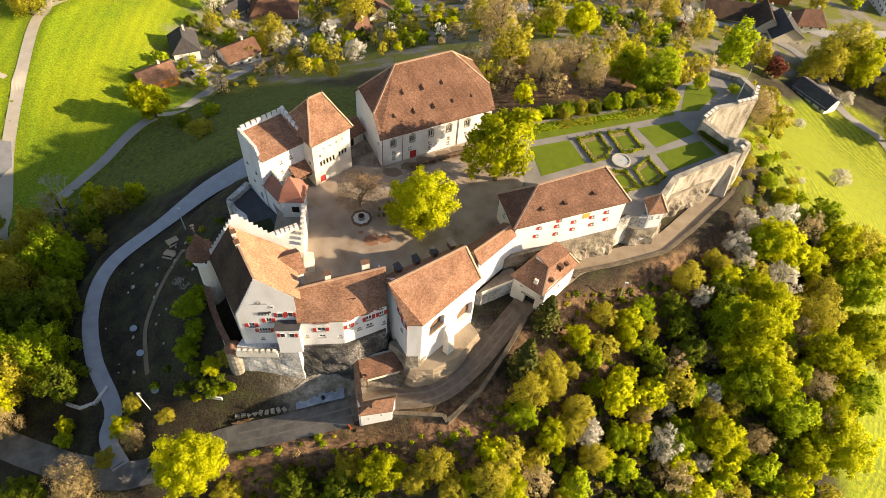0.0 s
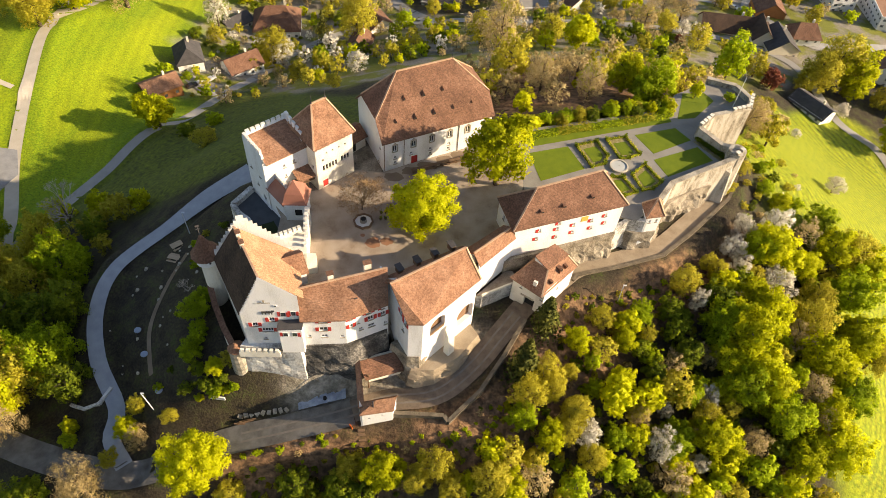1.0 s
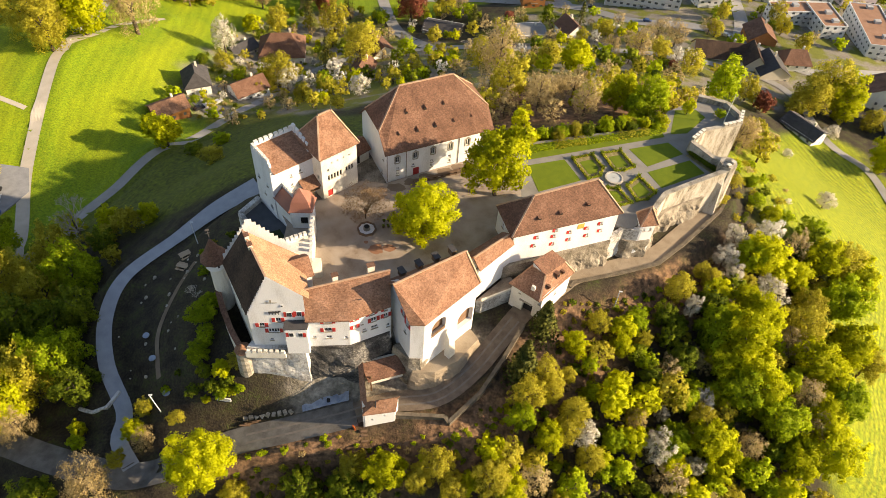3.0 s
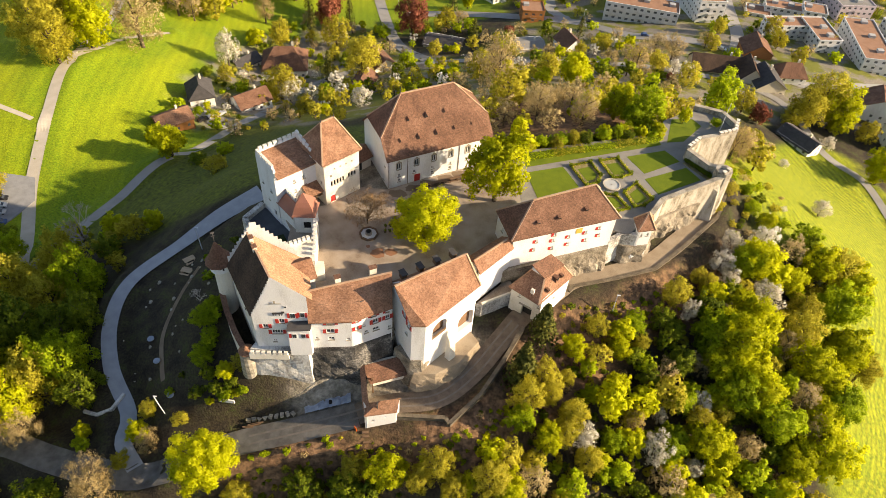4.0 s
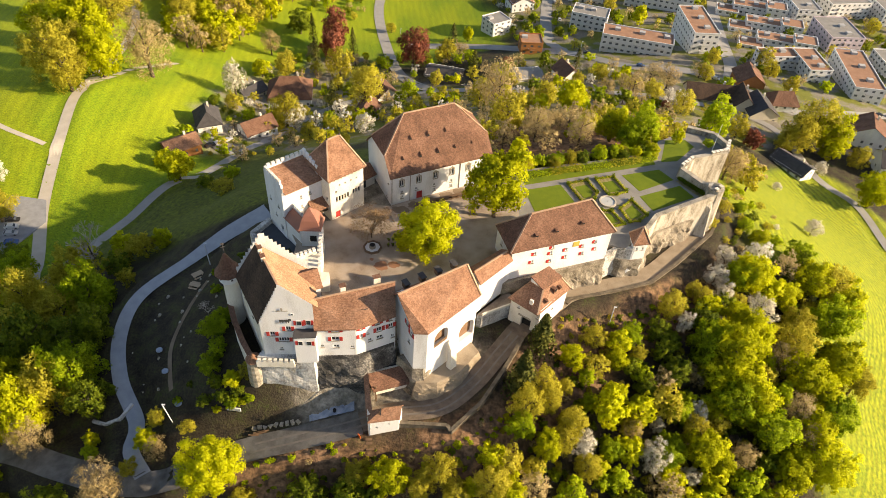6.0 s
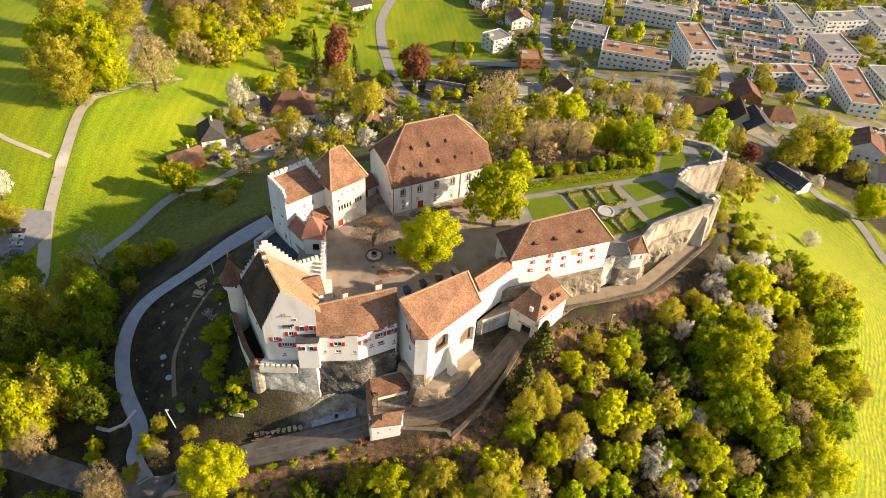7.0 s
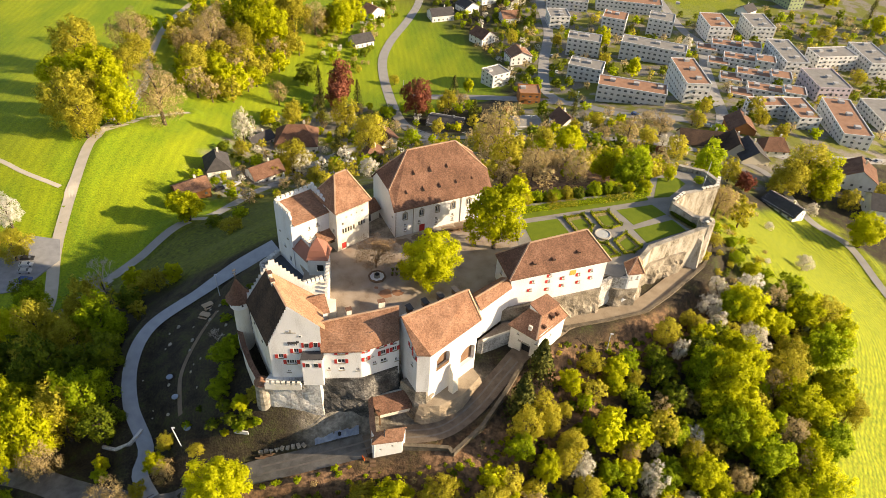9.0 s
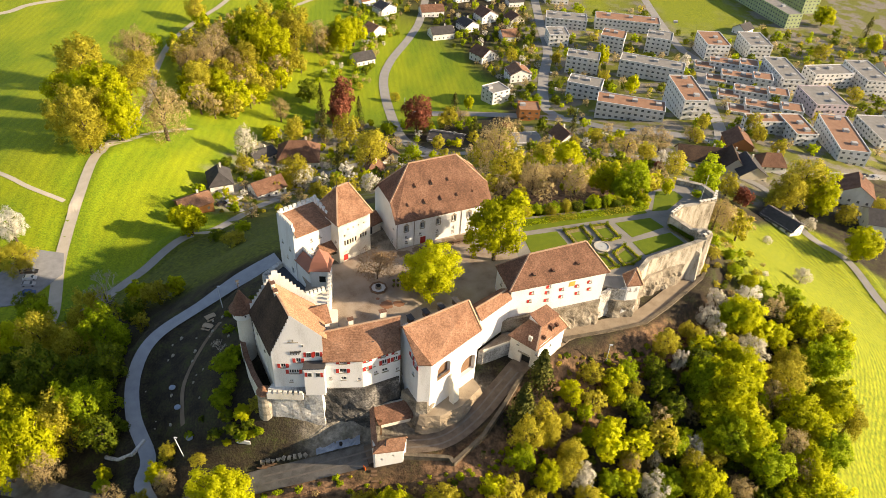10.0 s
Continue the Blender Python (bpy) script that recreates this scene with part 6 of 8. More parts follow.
plant("fresh", [(7.6, -44.4, 4.1, 8.9), (31.3, -46.2, 3.7, 8.2), (-26.9, -45.2, 6.4, 13.5), (-43.3, -36.1, 2.5, 5.9), (-55.7, -35.0, 1.9, 4.7), (-25.9, -27.8, 2.1, 3.1), (-101.3, 11.9, 5.1, 17.4), (-79.4, -24.3, 6.4, 21.9), (-71.7, -31.9, 5.8, 19.3), (-77.2, -34.3, 5.3, 16.9), (-144.3, 171.8, 11.8, 28.2), (-126.7, 144.3, 9.2, 22.9), (-164.3, 173.7, 8.5, 19.6), (-114.9, 240.8, 8.2, 18.8), (-124.0, 220.8, 6.6, 13.2), (-111.8, 307.1, 13.9, 34.8), (-99.5, 306.0, 12.3, 30.8), (-60.9, 347.6, 10.7, 25.7), (-54.8, 360.0, 9.3, 22.2), (-76.0, 198.0, 4.9, 10.7), (27.5, 268.0, 3.5, 9.1), (65.0, 128.9, 6.2, 14.9)])
plant("fresh", [(62.9, 58.2, 4.9, 11.7), (179.7, 139.5, 8.4, 20.3), (119.8, 348.1, 5.4, 15.2), (129.6, 289.9, 4.5, 13.5), (184.1, 104.2, 7.9, 17.4), (98.5, 25.1, 2.7, 4.8), (178.8, 133.8, 4.5, 9.0), (-77.1, 82.1, 6.5, 13.1), (-87.6, 95.1, 3.7, 7.4), (-29.5, 116.5, 2.8, 5.7), (345.5, 416.4, 6.4, 15.4), (327.3, 471.7, 9.0, 18.1)])
plant("green", [(76.6, -11.6, 5.0, 12.0), (80.4, -23.3, 4.7, 11.3), (88.9, -27.4, 5.1, 12.2), (105.7, -21.5, 5.1, 12.8), (87.7, 8.2, 4.2, 9.7), (109.7, 23.1, 3.7, 8.2), (113.1, 3.9, 5.8, 14.0), (58.5, -10.7, 2.7, 6.2), (48.2, -26.3, 1.9, 5.0), (33.4, -34.2, 2.9, 7.5), (68.0, -25.4, 2.9, 7.6), (65.0, -33.8, 3.7, 8.8), (52.5, -34.9, 2.8, 6.7), (-54.8, -38.2, 1.7, 4.0), (-31.9, -16.4, 3.0, 5.6), (-31.5, -24.3, 2.4, 4.3), (-24.8, -31.3, 1.4, 2.0), (-70.3, 2.8, 5.8, 18.2), (-63.6, -22.1, 5.8, 18.3), (-103.9, 24.5, 5.6, 12.4), (-171.0, 291.5, 7.1, 12.7), (-110.1, 387.4, 9.0, 17.9)])
plant("green", [(-17.0, 227.1, 3.9, 7.7), (-1.8, 183.5, 4.0, 9.6), (70.0, 53.6, 5.2, 13.4), (66.5, 51.0, 4.1, 9.8), (122.0, 125.6, 7.0, 18.1), (149.6, 188.3, 3.7, 8.1), (95.5, 35.1, 2.1, 3.3), (95.1, 28.1, 2.4, 3.8), (-57.1, 78.8, 3.0, 4.2), (-86.0, 114.0, 2.2, 3.1), (-80.1, 120.4, 2.0, 2.8), (-75.1, 119.4, 2.0, 2.8), (68.4, 268.2, 3.5, 7.8)])
plant("olive", [(99.0, -7.0, 5.1, 12.8), (118.4, -7.9, 4.5, 10.9), (115.9, 15.4, 5.7, 13.7), (102.7, 1.0, 4.1, 9.3), (68.8, -2.8, 3.6, 8.0), (77.7, 1.9, 2.6, 5.8), (75.7, 3.4, 2.3, 5.1), (50.2, -12.7, 2.9, 6.9), (60.2, -14.7, 2.1, 5.6), (44.2, -32.0, 3.4, 9.6), (42.4, -35.3, 3.2, 8.9), (57.4, -29.7, 2.3, 7.0), (71.4, -29.1, 3.2, 8.4), (47.2, -39.2, 3.2, 7.7), (37.6, -25.7, 3.2, 10.1), (34.3, -30.6, 3.6, 12.1), (39.5, -28.7, 2.7, 8.6), (43.2, -23.9, 2.0, 4.8), (1.3, -43.2, 3.3, 7.2), (17.2, -43.7, 3.8, 8.4), (13.8, -45.6, 3.0, 6.6), (27.5, -45.5, 4.3, 9.5)])
plant("olive", [(20.5, -46.8, 3.2, 7.1), (-21.1, -47.2, 3.0, 6.0), (-41.9, -31.9, 2.2, 4.9), (-34.1, -35.0, 1.9, 3.5), (-45.0, -42.1, 2.2, 3.5), (-22.6, -26.6, 2.1, 3.1), (-20.4, -27.4, 1.4, 1.9), (-88.1, 4.1, 6.4, 22.2), (-78.9, 11.4, 5.7, 21.3), (-76.2, -1.4, 5.8, 18.3), (-86.3, -4.1, 5.6, 16.4), (-67.4, -26.0, 5.8, 19.9), (-171.6, 208.3, 13.8, 31.8), (-138.5, 132.0, 11.1, 26.6), (-130.9, 125.3, 9.3, 20.4), (-136.7, 145.9, 9.3, 22.3), (-154.9, 235.5, 9.7, 21.3), (-151.4, 211.9, 8.5, 18.7), (-122.5, 231.6, 8.7, 20.0), (-90.2, 331.5, 13.6, 34.1), (-112.3, 284.9, 11.2, 22.3), (-70.4, 344.6, 8.2, 18.1)])
plant("olive", [(-162.9, 354.3, 8.7, 17.4), (-65.3, 203.3, 6.1, 16.0), (-39.3, 211.6, 7.4, 17.9), (-21.8, 172.7, 9.4, 22.6), (15.8, 242.2, 6.0, 11.9), (10.6, 199.2, 4.2, 9.2), (33.9, 70.6, 6.2, 16.2), (30.0, 145.0, 6.0, 15.7), (56.8, 142.3, 6.0, 12.0), (109.2, 167.6, 5.6, 11.2), (117.9, 152.2, 5.4, 11.9), (136.6, 134.2, 5.3, 11.6), (172.4, 142.1, 9.5, 22.8), (163.5, 136.6, 8.2, 18.0), (159.0, 134.5, 5.4, 10.9), (116.0, 310.2, 3.9, 10.1), (154.6, 226.1, 4.0, 9.6), (144.2, 201.9, 4.4, 9.7), (182.3, 226.6, 5.5, 12.1), (179.9, 211.3, 4.6, 10.2), (182.9, 192.4, 4.5, 9.8), (78.4, 187.8, 3.5, 7.7)])
plant("olive", [(91.2, 196.6, 4.2, 8.4), (190.8, 132.0, 5.1, 10.2), (212.9, 144.8, 4.8, 9.7), (124.9, 94.9, 4.1, 8.3), (83.8, 24.7, 2.3, 3.6), (89.0, 31.4, 2.3, 3.7), (-52.6, 143.5, 7.8, 17.1), (-78.3, 153.8, 4.4, 8.7), (-55.0, 62.9, 4.0, 5.2), (-39.6, 126.9, 3.9, 7.9), (-58.6, 134.6, 3.1, 6.1), (-20.8, 97.6, 3.1, 6.1), (-125.6, 53.8, 6.5, 14.2), (57.4, 350.1, 5.0, 11.9), (89.0, 349.0, 4.2, 10.0), (291.8, 388.6, 6.9, 13.9), (281.7, 309.8, 5.3, 10.5), (209.7, 218.8, 4.2, 8.3), (46.2, 187.4, 4.0, 8.1), (-18.1, 279.4, 3.6, 7.2)])
plant("brown", [(95.1, -9.8, 3.9, 10.0), (96.8, -21.4, 4.1, 10.7), (97.7, -27.5, 3.8, 9.5), (82.0, -32.5, 3.3, 8.6), (57.5, -30.4, 2.3, 7.4), (-46.7, -48.9, 5.4, 13.1), (-41.2, -37.7, 2.7, 5.4), (-68.9, -35.4, 4.0, 11.7), (-113.8, 160.0, 12.8, 29.4), (-163.5, 251.6, 12.2, 28.0), (-131.3, 287.6, 11.3, 26.0), (-140.1, 266.1, 8.8, 18.4), (-131.5, 270.1, 9.5, 20.0), (-115.5, 277.3, 8.8, 19.4), (-77.1, 339.8, 11.4, 22.8), (-77.8, 226.8, 5.9, 15.3), (22.4, 245.8, 4.7, 9.4), (32.4, 92.5, 8.4, 25.3), (41.1, 57.4, 4.5, 12.5), (46.5, 63.7, 3.6, 9.3), (52.4, 51.6, 4.4, 11.3), (97.9, 161.7, 6.5, 15.6)])
plant("brown", [(88.5, 170.4, 4.4, 10.7), (112.9, 188.5, 5.9, 13.0), (120.3, 184.8, 5.9, 13.0), (142.4, 205.9, 4.4, 9.7), (-38.9, 340.7, 4.1, 8.2), (96.6, 52.7, 5.0, 12.0), (103.0, 60.0, 4.4, 9.5)])
plant("white", [(94.8, 16.7, 3.5, 8.4), (85.4, 13.2, 2.9, 7.5), (81.8, 7.3, 2.8, 7.9), (83.2, 3.8, 2.7, 6.9), (93.2, 2.5, 4.0, 7.5), (72.1, -5.9, 2.4, 7.2), (46.4, -35.4, 2.7, 8.2), (63.6, -28.1, 1.7, 5.2), (61.5, -35.2, 3.5, 9.7), (72.9, -24.9, 2.6, 6.7), (70.1, -37.0, 2.4, 5.8), (-81.4, 169.6, 5.7, 18.1), (-73.5, 201.3, 3.1, 8.0), (117.5, 169.7, 3.1, 7.5), (176.1, 341.7, 4.7, 13.1), (126.6, 46.6, 3.0, 6.5), (137.0, 90.6, 2.1, 3.8), (169.3, 120.6, 3.2, 6.5), (-49.0, 143.7, 5.2, 12.5), (-16.3, 124.3, 4.8, 9.6), (-134.2, 68.7, 5.9, 14.2)])
plant("deep", [(61.4, -22.0, 2.9, 6.4), (68.4, -17.6, 3.5, 7.8), (65.6, -8.6, 3.0, 6.1), (76.4, -4.6, 3.4, 7.5), (0.0, -46.6, 3.7, 7.4), (-8.4, -45.8, 3.8, 7.6), (-60.3, -47.9, 4.4, 9.6), (-77.8, -13.2, 6.9, 20.9), (-58.8, -26.7, 4.8, 10.5), (-91.9, -5.3, 6.1, 17.6), (-62.9, -9.8, 4.2, 12.1), (-68.7, -11.7, 5.2, 15.0), (-69.0, 261.8, 8.4, 13.5), (-85.6, 152.2, 2.7, 5.5), (-64.5, 73.1, 3.4, 4.4), (-111.4, 33.9, 5.2, 9.4)])
plant("conifer", [(38.0, -15.4, 3.6, 11.0), (33.4, -25.2, 4.3, 14.5), (-58.6, 245.5, 3.7, 22.2), (-53.5, 223.7, 3.5, 17.6), (-36.2, 241.6, 3.7, 18.3), (-36.0, 166.8, 4.7, 18.7), (18.8, 262.8, 4.2, 14.1), (29.8, 217.7, 4.4, 14.0), (81.3, 210.2, 3.7, 14.8), (69.4, 423.0, 4.2, 16.9), (64.7, 390.8, 3.6, 14.2), (354.4, 447.9, 5.0, 20.1)])
for kind, rows in (("deep", [(-27.4, -30.4, 1.7, 2.6), (-29.6, -27.6, 1.9, 2.8), (-24.2, -29.6, 1.5, 2.2), (-31.5, -30.6, 1.6, 2.2), (20.6, -20.6, 1.4, 2.0), (22.4, -19.0, 1.5, 2.2)]),
                   ("green", [(-25.8, -31.6, 1.3, 1.9), (-21.8, -30.9, 1.2, 1.7), (-30.2, -21.0, 2.2, 4.2), (-31.0, -13.0, 2.0, 3.6)]), ("fresh", [(-23.2, -31.2, 1.1, 1.6), (-28.6, -32.2, 1.0, 1.4)])):
    for x, y, r, h in rows:
        tree(kind, x, y, r, h, label="leafy bush on the slope below the castle", name="bush", grade="far")
plant("grey", [(-35.2, -10.7, 2.0, 4.3), (-84.5, 30.5, 7.2, 14.5)])
plant("red", [(-46.3, 246.1, 7.4, 26.5), (-46.0, 232.3, 6.5, 19.6), (-2.3, 231.5, 8.0, 22.5), (48.0, 224.2, 3.2, 6.4), (112.3, 157.5, 2.2, 3.5), (141.6, 128.7, 4.4, 8.9)])


def fill_wood(poly, step, mix, r0, r1, tall, seed, label, keep=0.62, grade="fill"):
    """Fills a wooded stretch between the trees that already stand there; nobody could count these, so they are one mesh."""
    rng = random.Random(seed)
    xs, ys = [p[0] for p in poly], [p[1] for p in poly]
    spots = []
    x = min(xs)
    while x < max(xs):
        y = min(ys)
        while y < max(ys):
            qx, qy = x + rng.uniform(-.45, .45) * step, y + rng.uniform(-.45, .45) * step
            r = rng.uniform(r0, r1)
            kind, high = rng.choice(mix), r * rng.uniform(*tall)
            y += step
            if not bool(inside(np.array([qx]), np.array([qy]), poly)[0]):
                continue
            if any(math.hypot(qx - a, qy - b) < keep * (r + q) for a, b, q in PLANTED):
                continue
            if any(np.hypot(l[:, 0] - qx, l[:, 1] - qy).min() < w / 2 + r * 0.6 for w, l in LINES + FAR_LINES):
                continue
            if any(math.hypot(qx - a, qy - b) < q + r * 0.7 for a, b, q in BUILT):
                continue
            spots.append((kind, qx, qy, r, high))
            PLANTED.append((qx, qy, r))
        x += step
    kinds = sorted({s[0] for s in spots})
    vs, fs, ls, ms, ss, n = [], [], [], [], [], 0
    for i, (kind, qx, qy, r, high) in enumerate(spots):
        k = models(kind, grade)
        pose_m = np.array(Matrix.LocRotScale((qx, qy, gz(qx, qy) - 0.15), Euler((0, 0, i * 2.4)), (r / 4, r / 4, high / 10)))
        for m, slot in zip(k[i % len(k)], (kinds.index(kind), len(kinds))):
            co = np.empty(len(m.vertices) * 3, np.float32)
            m.vertices.foreach_get("co", co)
            co = co.reshape(-1, 3) @ pose_m[:3, :3].T + pose_m[:3, 3]
            li = np.empty(len(m.loops), np.int32)
            m.loops.foreach_get("vertex_index", li)
            vs.append(co)
            sn = SOFT[m.name] if m.name in SOFT else np.column_stack([co[:, :2] - (qx, qy), np.zeros(len(co))])
            ss.append(sn @ pose_m[:3, :3].T if m.name in SOFT else sn)
            lt = np.empty(len(m.polygons), np.int32)
            m.polygons.foreach_get("loop_total", lt)
            fs.append(li + n)
            ls.append(lt)
            ms.append(np.full(len(m.polygons), slot, np.int32))
            n += len(co)
    if not spots:
        return
    v, f, mi, lt = np.vstack(vs), np.concatenate(fs), np.concatenate(ms), np.concatenate(ls)
    me = bpy.data.meshes.new("woodland")
    me.vertices.add(len(v))
    me.vertices.foreach_set("co", v.ravel())
    me.loops.add(f.size)
    me.loops.foreach_set("vertex_index", f.astype(np.int32))
    me.polygons.add(len(lt))
    me.polygons.foreach_set("loop_start", (np.cumsum(lt) - lt).astype(np.int32))
    for k in kinds:
        me.materials.append(LEAF[k])
    me.materials.append(BARK)
    me.polygons.foreach_set("material_index", mi)
    me.update(calc_edges=True)
    soft = np.vstack(ss)
    soft = soft / (np.linalg.norm(soft, axis=1)[:, None] + 1e-9)
    me.normals_split_custom_set_from_vertices(soft.tolist())
    tagged(new("woodland", me), label, "woodland", kind="stuff")


# ---- terrace garden ----
def hedge(line, w, h, z, material, label, group="", dens=26, name="hedge"):
    """A clipped or loose hedge: a dark core with leaves all over it."""
    core, cs, ns = Shape(), [], []
    for a, b in zip(line, line[1:]):
        core.beam((a[0], a[1], z + h * 0.42), (b[0], b[1], z + h * 0.42), w * 0.72, h * 0.84)
        a3, b3 = np.array((a[0], a[1], z)), np.array((b[0], b[1], z))
        ln = np.linalg.norm(b3 - a3)
        d = (b3 - a3) / ln
        s = np.array((d[1], -d[0], 0))
        k = max(6, int(dens * ln * (w + 2 * h)))
        u, t = RNG.uniform(-0.1, ln + 0.1, k), RNG.uniform(0, w + 2 * h, k)
        for ui, ti in zip(u, t):
            if ti < h:
                q, nn = -s * w / 2 + np.array((0, 0, ti)), -s
            elif ti < h + w:
                q, nn = s * (ti - h - w / 2) + np.array((0, 0, h)), np.array((0, 0, 1.0))
            else:
                q, nn = s * w / 2 + np.array((0, 0, ti - h - w)), s
            cs.append(a3 + d * ui + q + RNG.normal(0, 0.05 + 0.08 * h, 3))
            ns.append(nn)
    t = thing(name, (line[0][0], line[0][1], z), label, "hedge", group)
    part("hedge_core", core, LEAF["deep"], t)
    v, f = leaf_faces(np.array(cs), np.array(ns), 0.22 + 0.06 * h)
    v -= np.array((line[0][0], line[0][1], z))
    new("foliage", raw_mesh("foliage", v, f, material)).parent = t
    return t


def lawn(poly, label, z=0.06, group="terrace lawns"):
    return single("lawn", Shape().prism(poly, -0.1, z), LAWN, label, "lawn", group)


lawn([(35.2, 23.6), (44.3, 26.6), (47.5, 19.6), (37.4, 15.0)], "square mown lawn beside the hedge walk")
lawn([(60.5, 31.9), (70.7, 35.3), (73.7, 31.3), (64.0, 25.9)], "mown lawn with long tree shadows")
lawn([(63.7, 23.9), (74.8, 29.1), (77.5, 24.8), (66.1, 18.7)], "mown lawn behind the bastion wall")
lawn([(71.9, 38.6), (76.3, 39.4), (82.4, 46.4), (80.6, 49.3), (75.0, 48.6)], "rounded mown lawn at the bastion end")
lawn([(35.4, 25.6), (70.2, 37.4), (69.6, 40.4), (34.6, 30.6)], "narrow grass verge below the hedge bank", 0.08)
BEDS = [[(46.2, 27.0), (51.2, 28.9), (53.2, 24.2), (52.2, 21.6), (49.2, 20.2)], [(53.6, 29.6), (58.2, 31.0), (60.7, 25.4), (58.0, 23.9), (55.9, 23.6)],
        [(58.0, 18.7), (61.4, 22.2), (64.3, 16.9), (62.0, 14.6), (59.6, 14.0)], [(53.4, 17.6), (55.8, 17.6), (58.2, 13.2), (55.4, 12.0), (51.2, 15.4)]]
BLOOM = mat("mixed_flower_bed", [(0.1, 0.09, 0.03), (0.24, 0.2, 0.08), (0.36, 0.3, 0.2)], 4.0, fine=5)
for b in BEDS:
    c = np.mean(b, axis=0)
    single("flower_bed", Shape().prism(b, -0.1, 0.05), BLOOM, "formal flower bed edged with low box", "flower bed", "parterre beds")
    lawn([tuple(c + (np.array(p) - c) * 0.62) for p in b], "small lawn within a box-edged bed", 0.09, "parterre lawns")
    hedge(b + b[:1], 0.5, 0.45, 0.05, LEAF["olive"], "low box hedge round a formal bed", "parterre hedges", 14)
    for p in b:
        hedge([(p[0] - 0.3, p[1]), (p[0] + 0.3, p[1])], 0.8, 0.8, 0.05, LEAF["deep"], "small clipped box ball", "box balls", 24, "shrub")
f = thing("fountain", (55.3, 20.9, 0), "round pale stone fountain basin on the garden paths", "fountain")
ring = Shape()
for i in range(28):
    a, b = 2 * math.pi * i / 28, 2 * math.pi * (i + 1) / 28
    q = [(55.3 + r * math.cos(w), 20.9 + r * math.sin(w)) for r, w in ((2.1, a), (2.1, b), (1.75, b), (1.75, a))]
    ring.prism(q, 0, 0.5)
part("rim", ring, PATHGRAVEL, f, "pale stone rim")
part("water", Shape().cone(55.3, 20.9, 0.1, 0.35, 1.76, 1.76, 28), mat("pale_still_water", [(0.4, 0.42, 0.4), (0.5, 0.5, 0.47)], 1, rough=0.1, bump=0), f)
part("spout", Shape().cone(55.3, 20.9, 0.3, 0.5, 0.12, 0.08, 10), STONE, f)
# hedge bank and shrubs north of the garden walk
for k, (a, b) in enumerate(zip([(34, 28), (42, 30.8), (50, 33.2), (58, 35.6), (66, 38.0)], [(42, 30.8), (50, 33.2), (58, 35.6), (66, 38.0), (70.5, 40.0)])):
    hedge([a, b], 1.6, 1.2 + 0.2 * (k % 2), 0.0, LEAF["olive" if k % 2 else "green"], "loose flowering hedge along the garden walk", "walk hedges", 10)
for k in range(46):
    u = (k + 0.5) / 46
    x, y = 33 + 37 * u + RNG.uniform(-1, 1), 32.2 + 9.2 * u + RNG.uniform(-0.5, 4.2)
    kd = ("green", "deep", "olive", "green", "fresh")[k % 5]
    tree(kd, x, y, RNG.uniform(1.3, 2.2), RNG.uniform(2.6, 4.4), max(gz(x, y), -4.0) if y > 32 + 9.2 * u + 2 else -0.6, "dense green shrub on the bank behind the garden", "bank shrubs", "shrub")
tree("green", 86.1, 46.9, 1.6, 2.2, 0.0, "round clipped evergreen bush on the bastion", name="shrub")
tree("fresh", 77.6, 47.2, 1.7, 5.0, 0.0, "young slender fresh-green tree on the lawn")
single("flag_mast", Shape().cone(86.6, 44.4, 0, 9.0, 0.1, 0.05, 8), FRAME, "tall thin white flag mast on the bastion", "mast")
single("terrace_bed", Shape().prism([(75.6, 31.6), (80.0, 26.6), (81.2, 24.8), (79.6, 24.2), (74.2, 30.8)], -0.1, 0.12), BLOOM, "shaded planted bed behind the bastion wall", "flower bed")
for k in range(14):
    u = k / 13
    x, y = 75.2 + 5.2 * u, 31.4 - 6.2 * u
    tree("deep", x, y, 0.8, 1.2, 0.1, "small dark shrub in the terrace bed", "bed shrubs", "shrub")


# ---- courtyard things ----
def well():
    t = thing("well", (0.2, 0.3, 0), "round courtyard well with pebble ring and dark iron rail", "well")
    n = 8
    for i in range(n):
        a, b = 2 * math.pi * i / n, 2 * math.pi * (i + 1) / n
        s = Shape().prism([(0.2 + r * math.cos(w), 0.3 + r * math.sin(w)) for r, w in ((2.1, a), (2.1, b), (1.75, b), (1.75, a))], 0, 0.45)
        part("kerb", s, WOOD, t, "brown rusted kerb")
    part("bed", Shape().cone(0.2, 0.3, 0, 0.2, 1.76, 1.76, 8), FRAME, t, "white pebble ring")
    sh = part("shaft", Shape().cone(0.2, 0.3, 0.1, 0.95, 0.75, 0.7, 14), STONE, t)
    part("cover", Shape().cone(0.2, 0.3, 0.95, 1.02, 0.55, 0.55, 14), DARK, sh)


well()
PATCH = mat("damp_reddish_sand", [(0.26, 0.11, 0.05), (0.3, 0.17, 0.11)], 1.5, fine=30)


def blot(x, y, rx, ry, z, material, label, name="sand_patch", seed=0):
    n = 26
    pts = []
    for i in range(n):
        a = 2 * math.pi * i / n
        q = 1 + 0.35 * noise.noise((math.cos(a) * 1.7 + seed, math.sin(a) * 1.7, seed))
        pts.append((x + rx * q * math.cos(a), y + ry * q * math.sin(a)))
    return single(name, Shape().prism(pts, z - 0.05, z + 0.006), material, label, "ground patch")


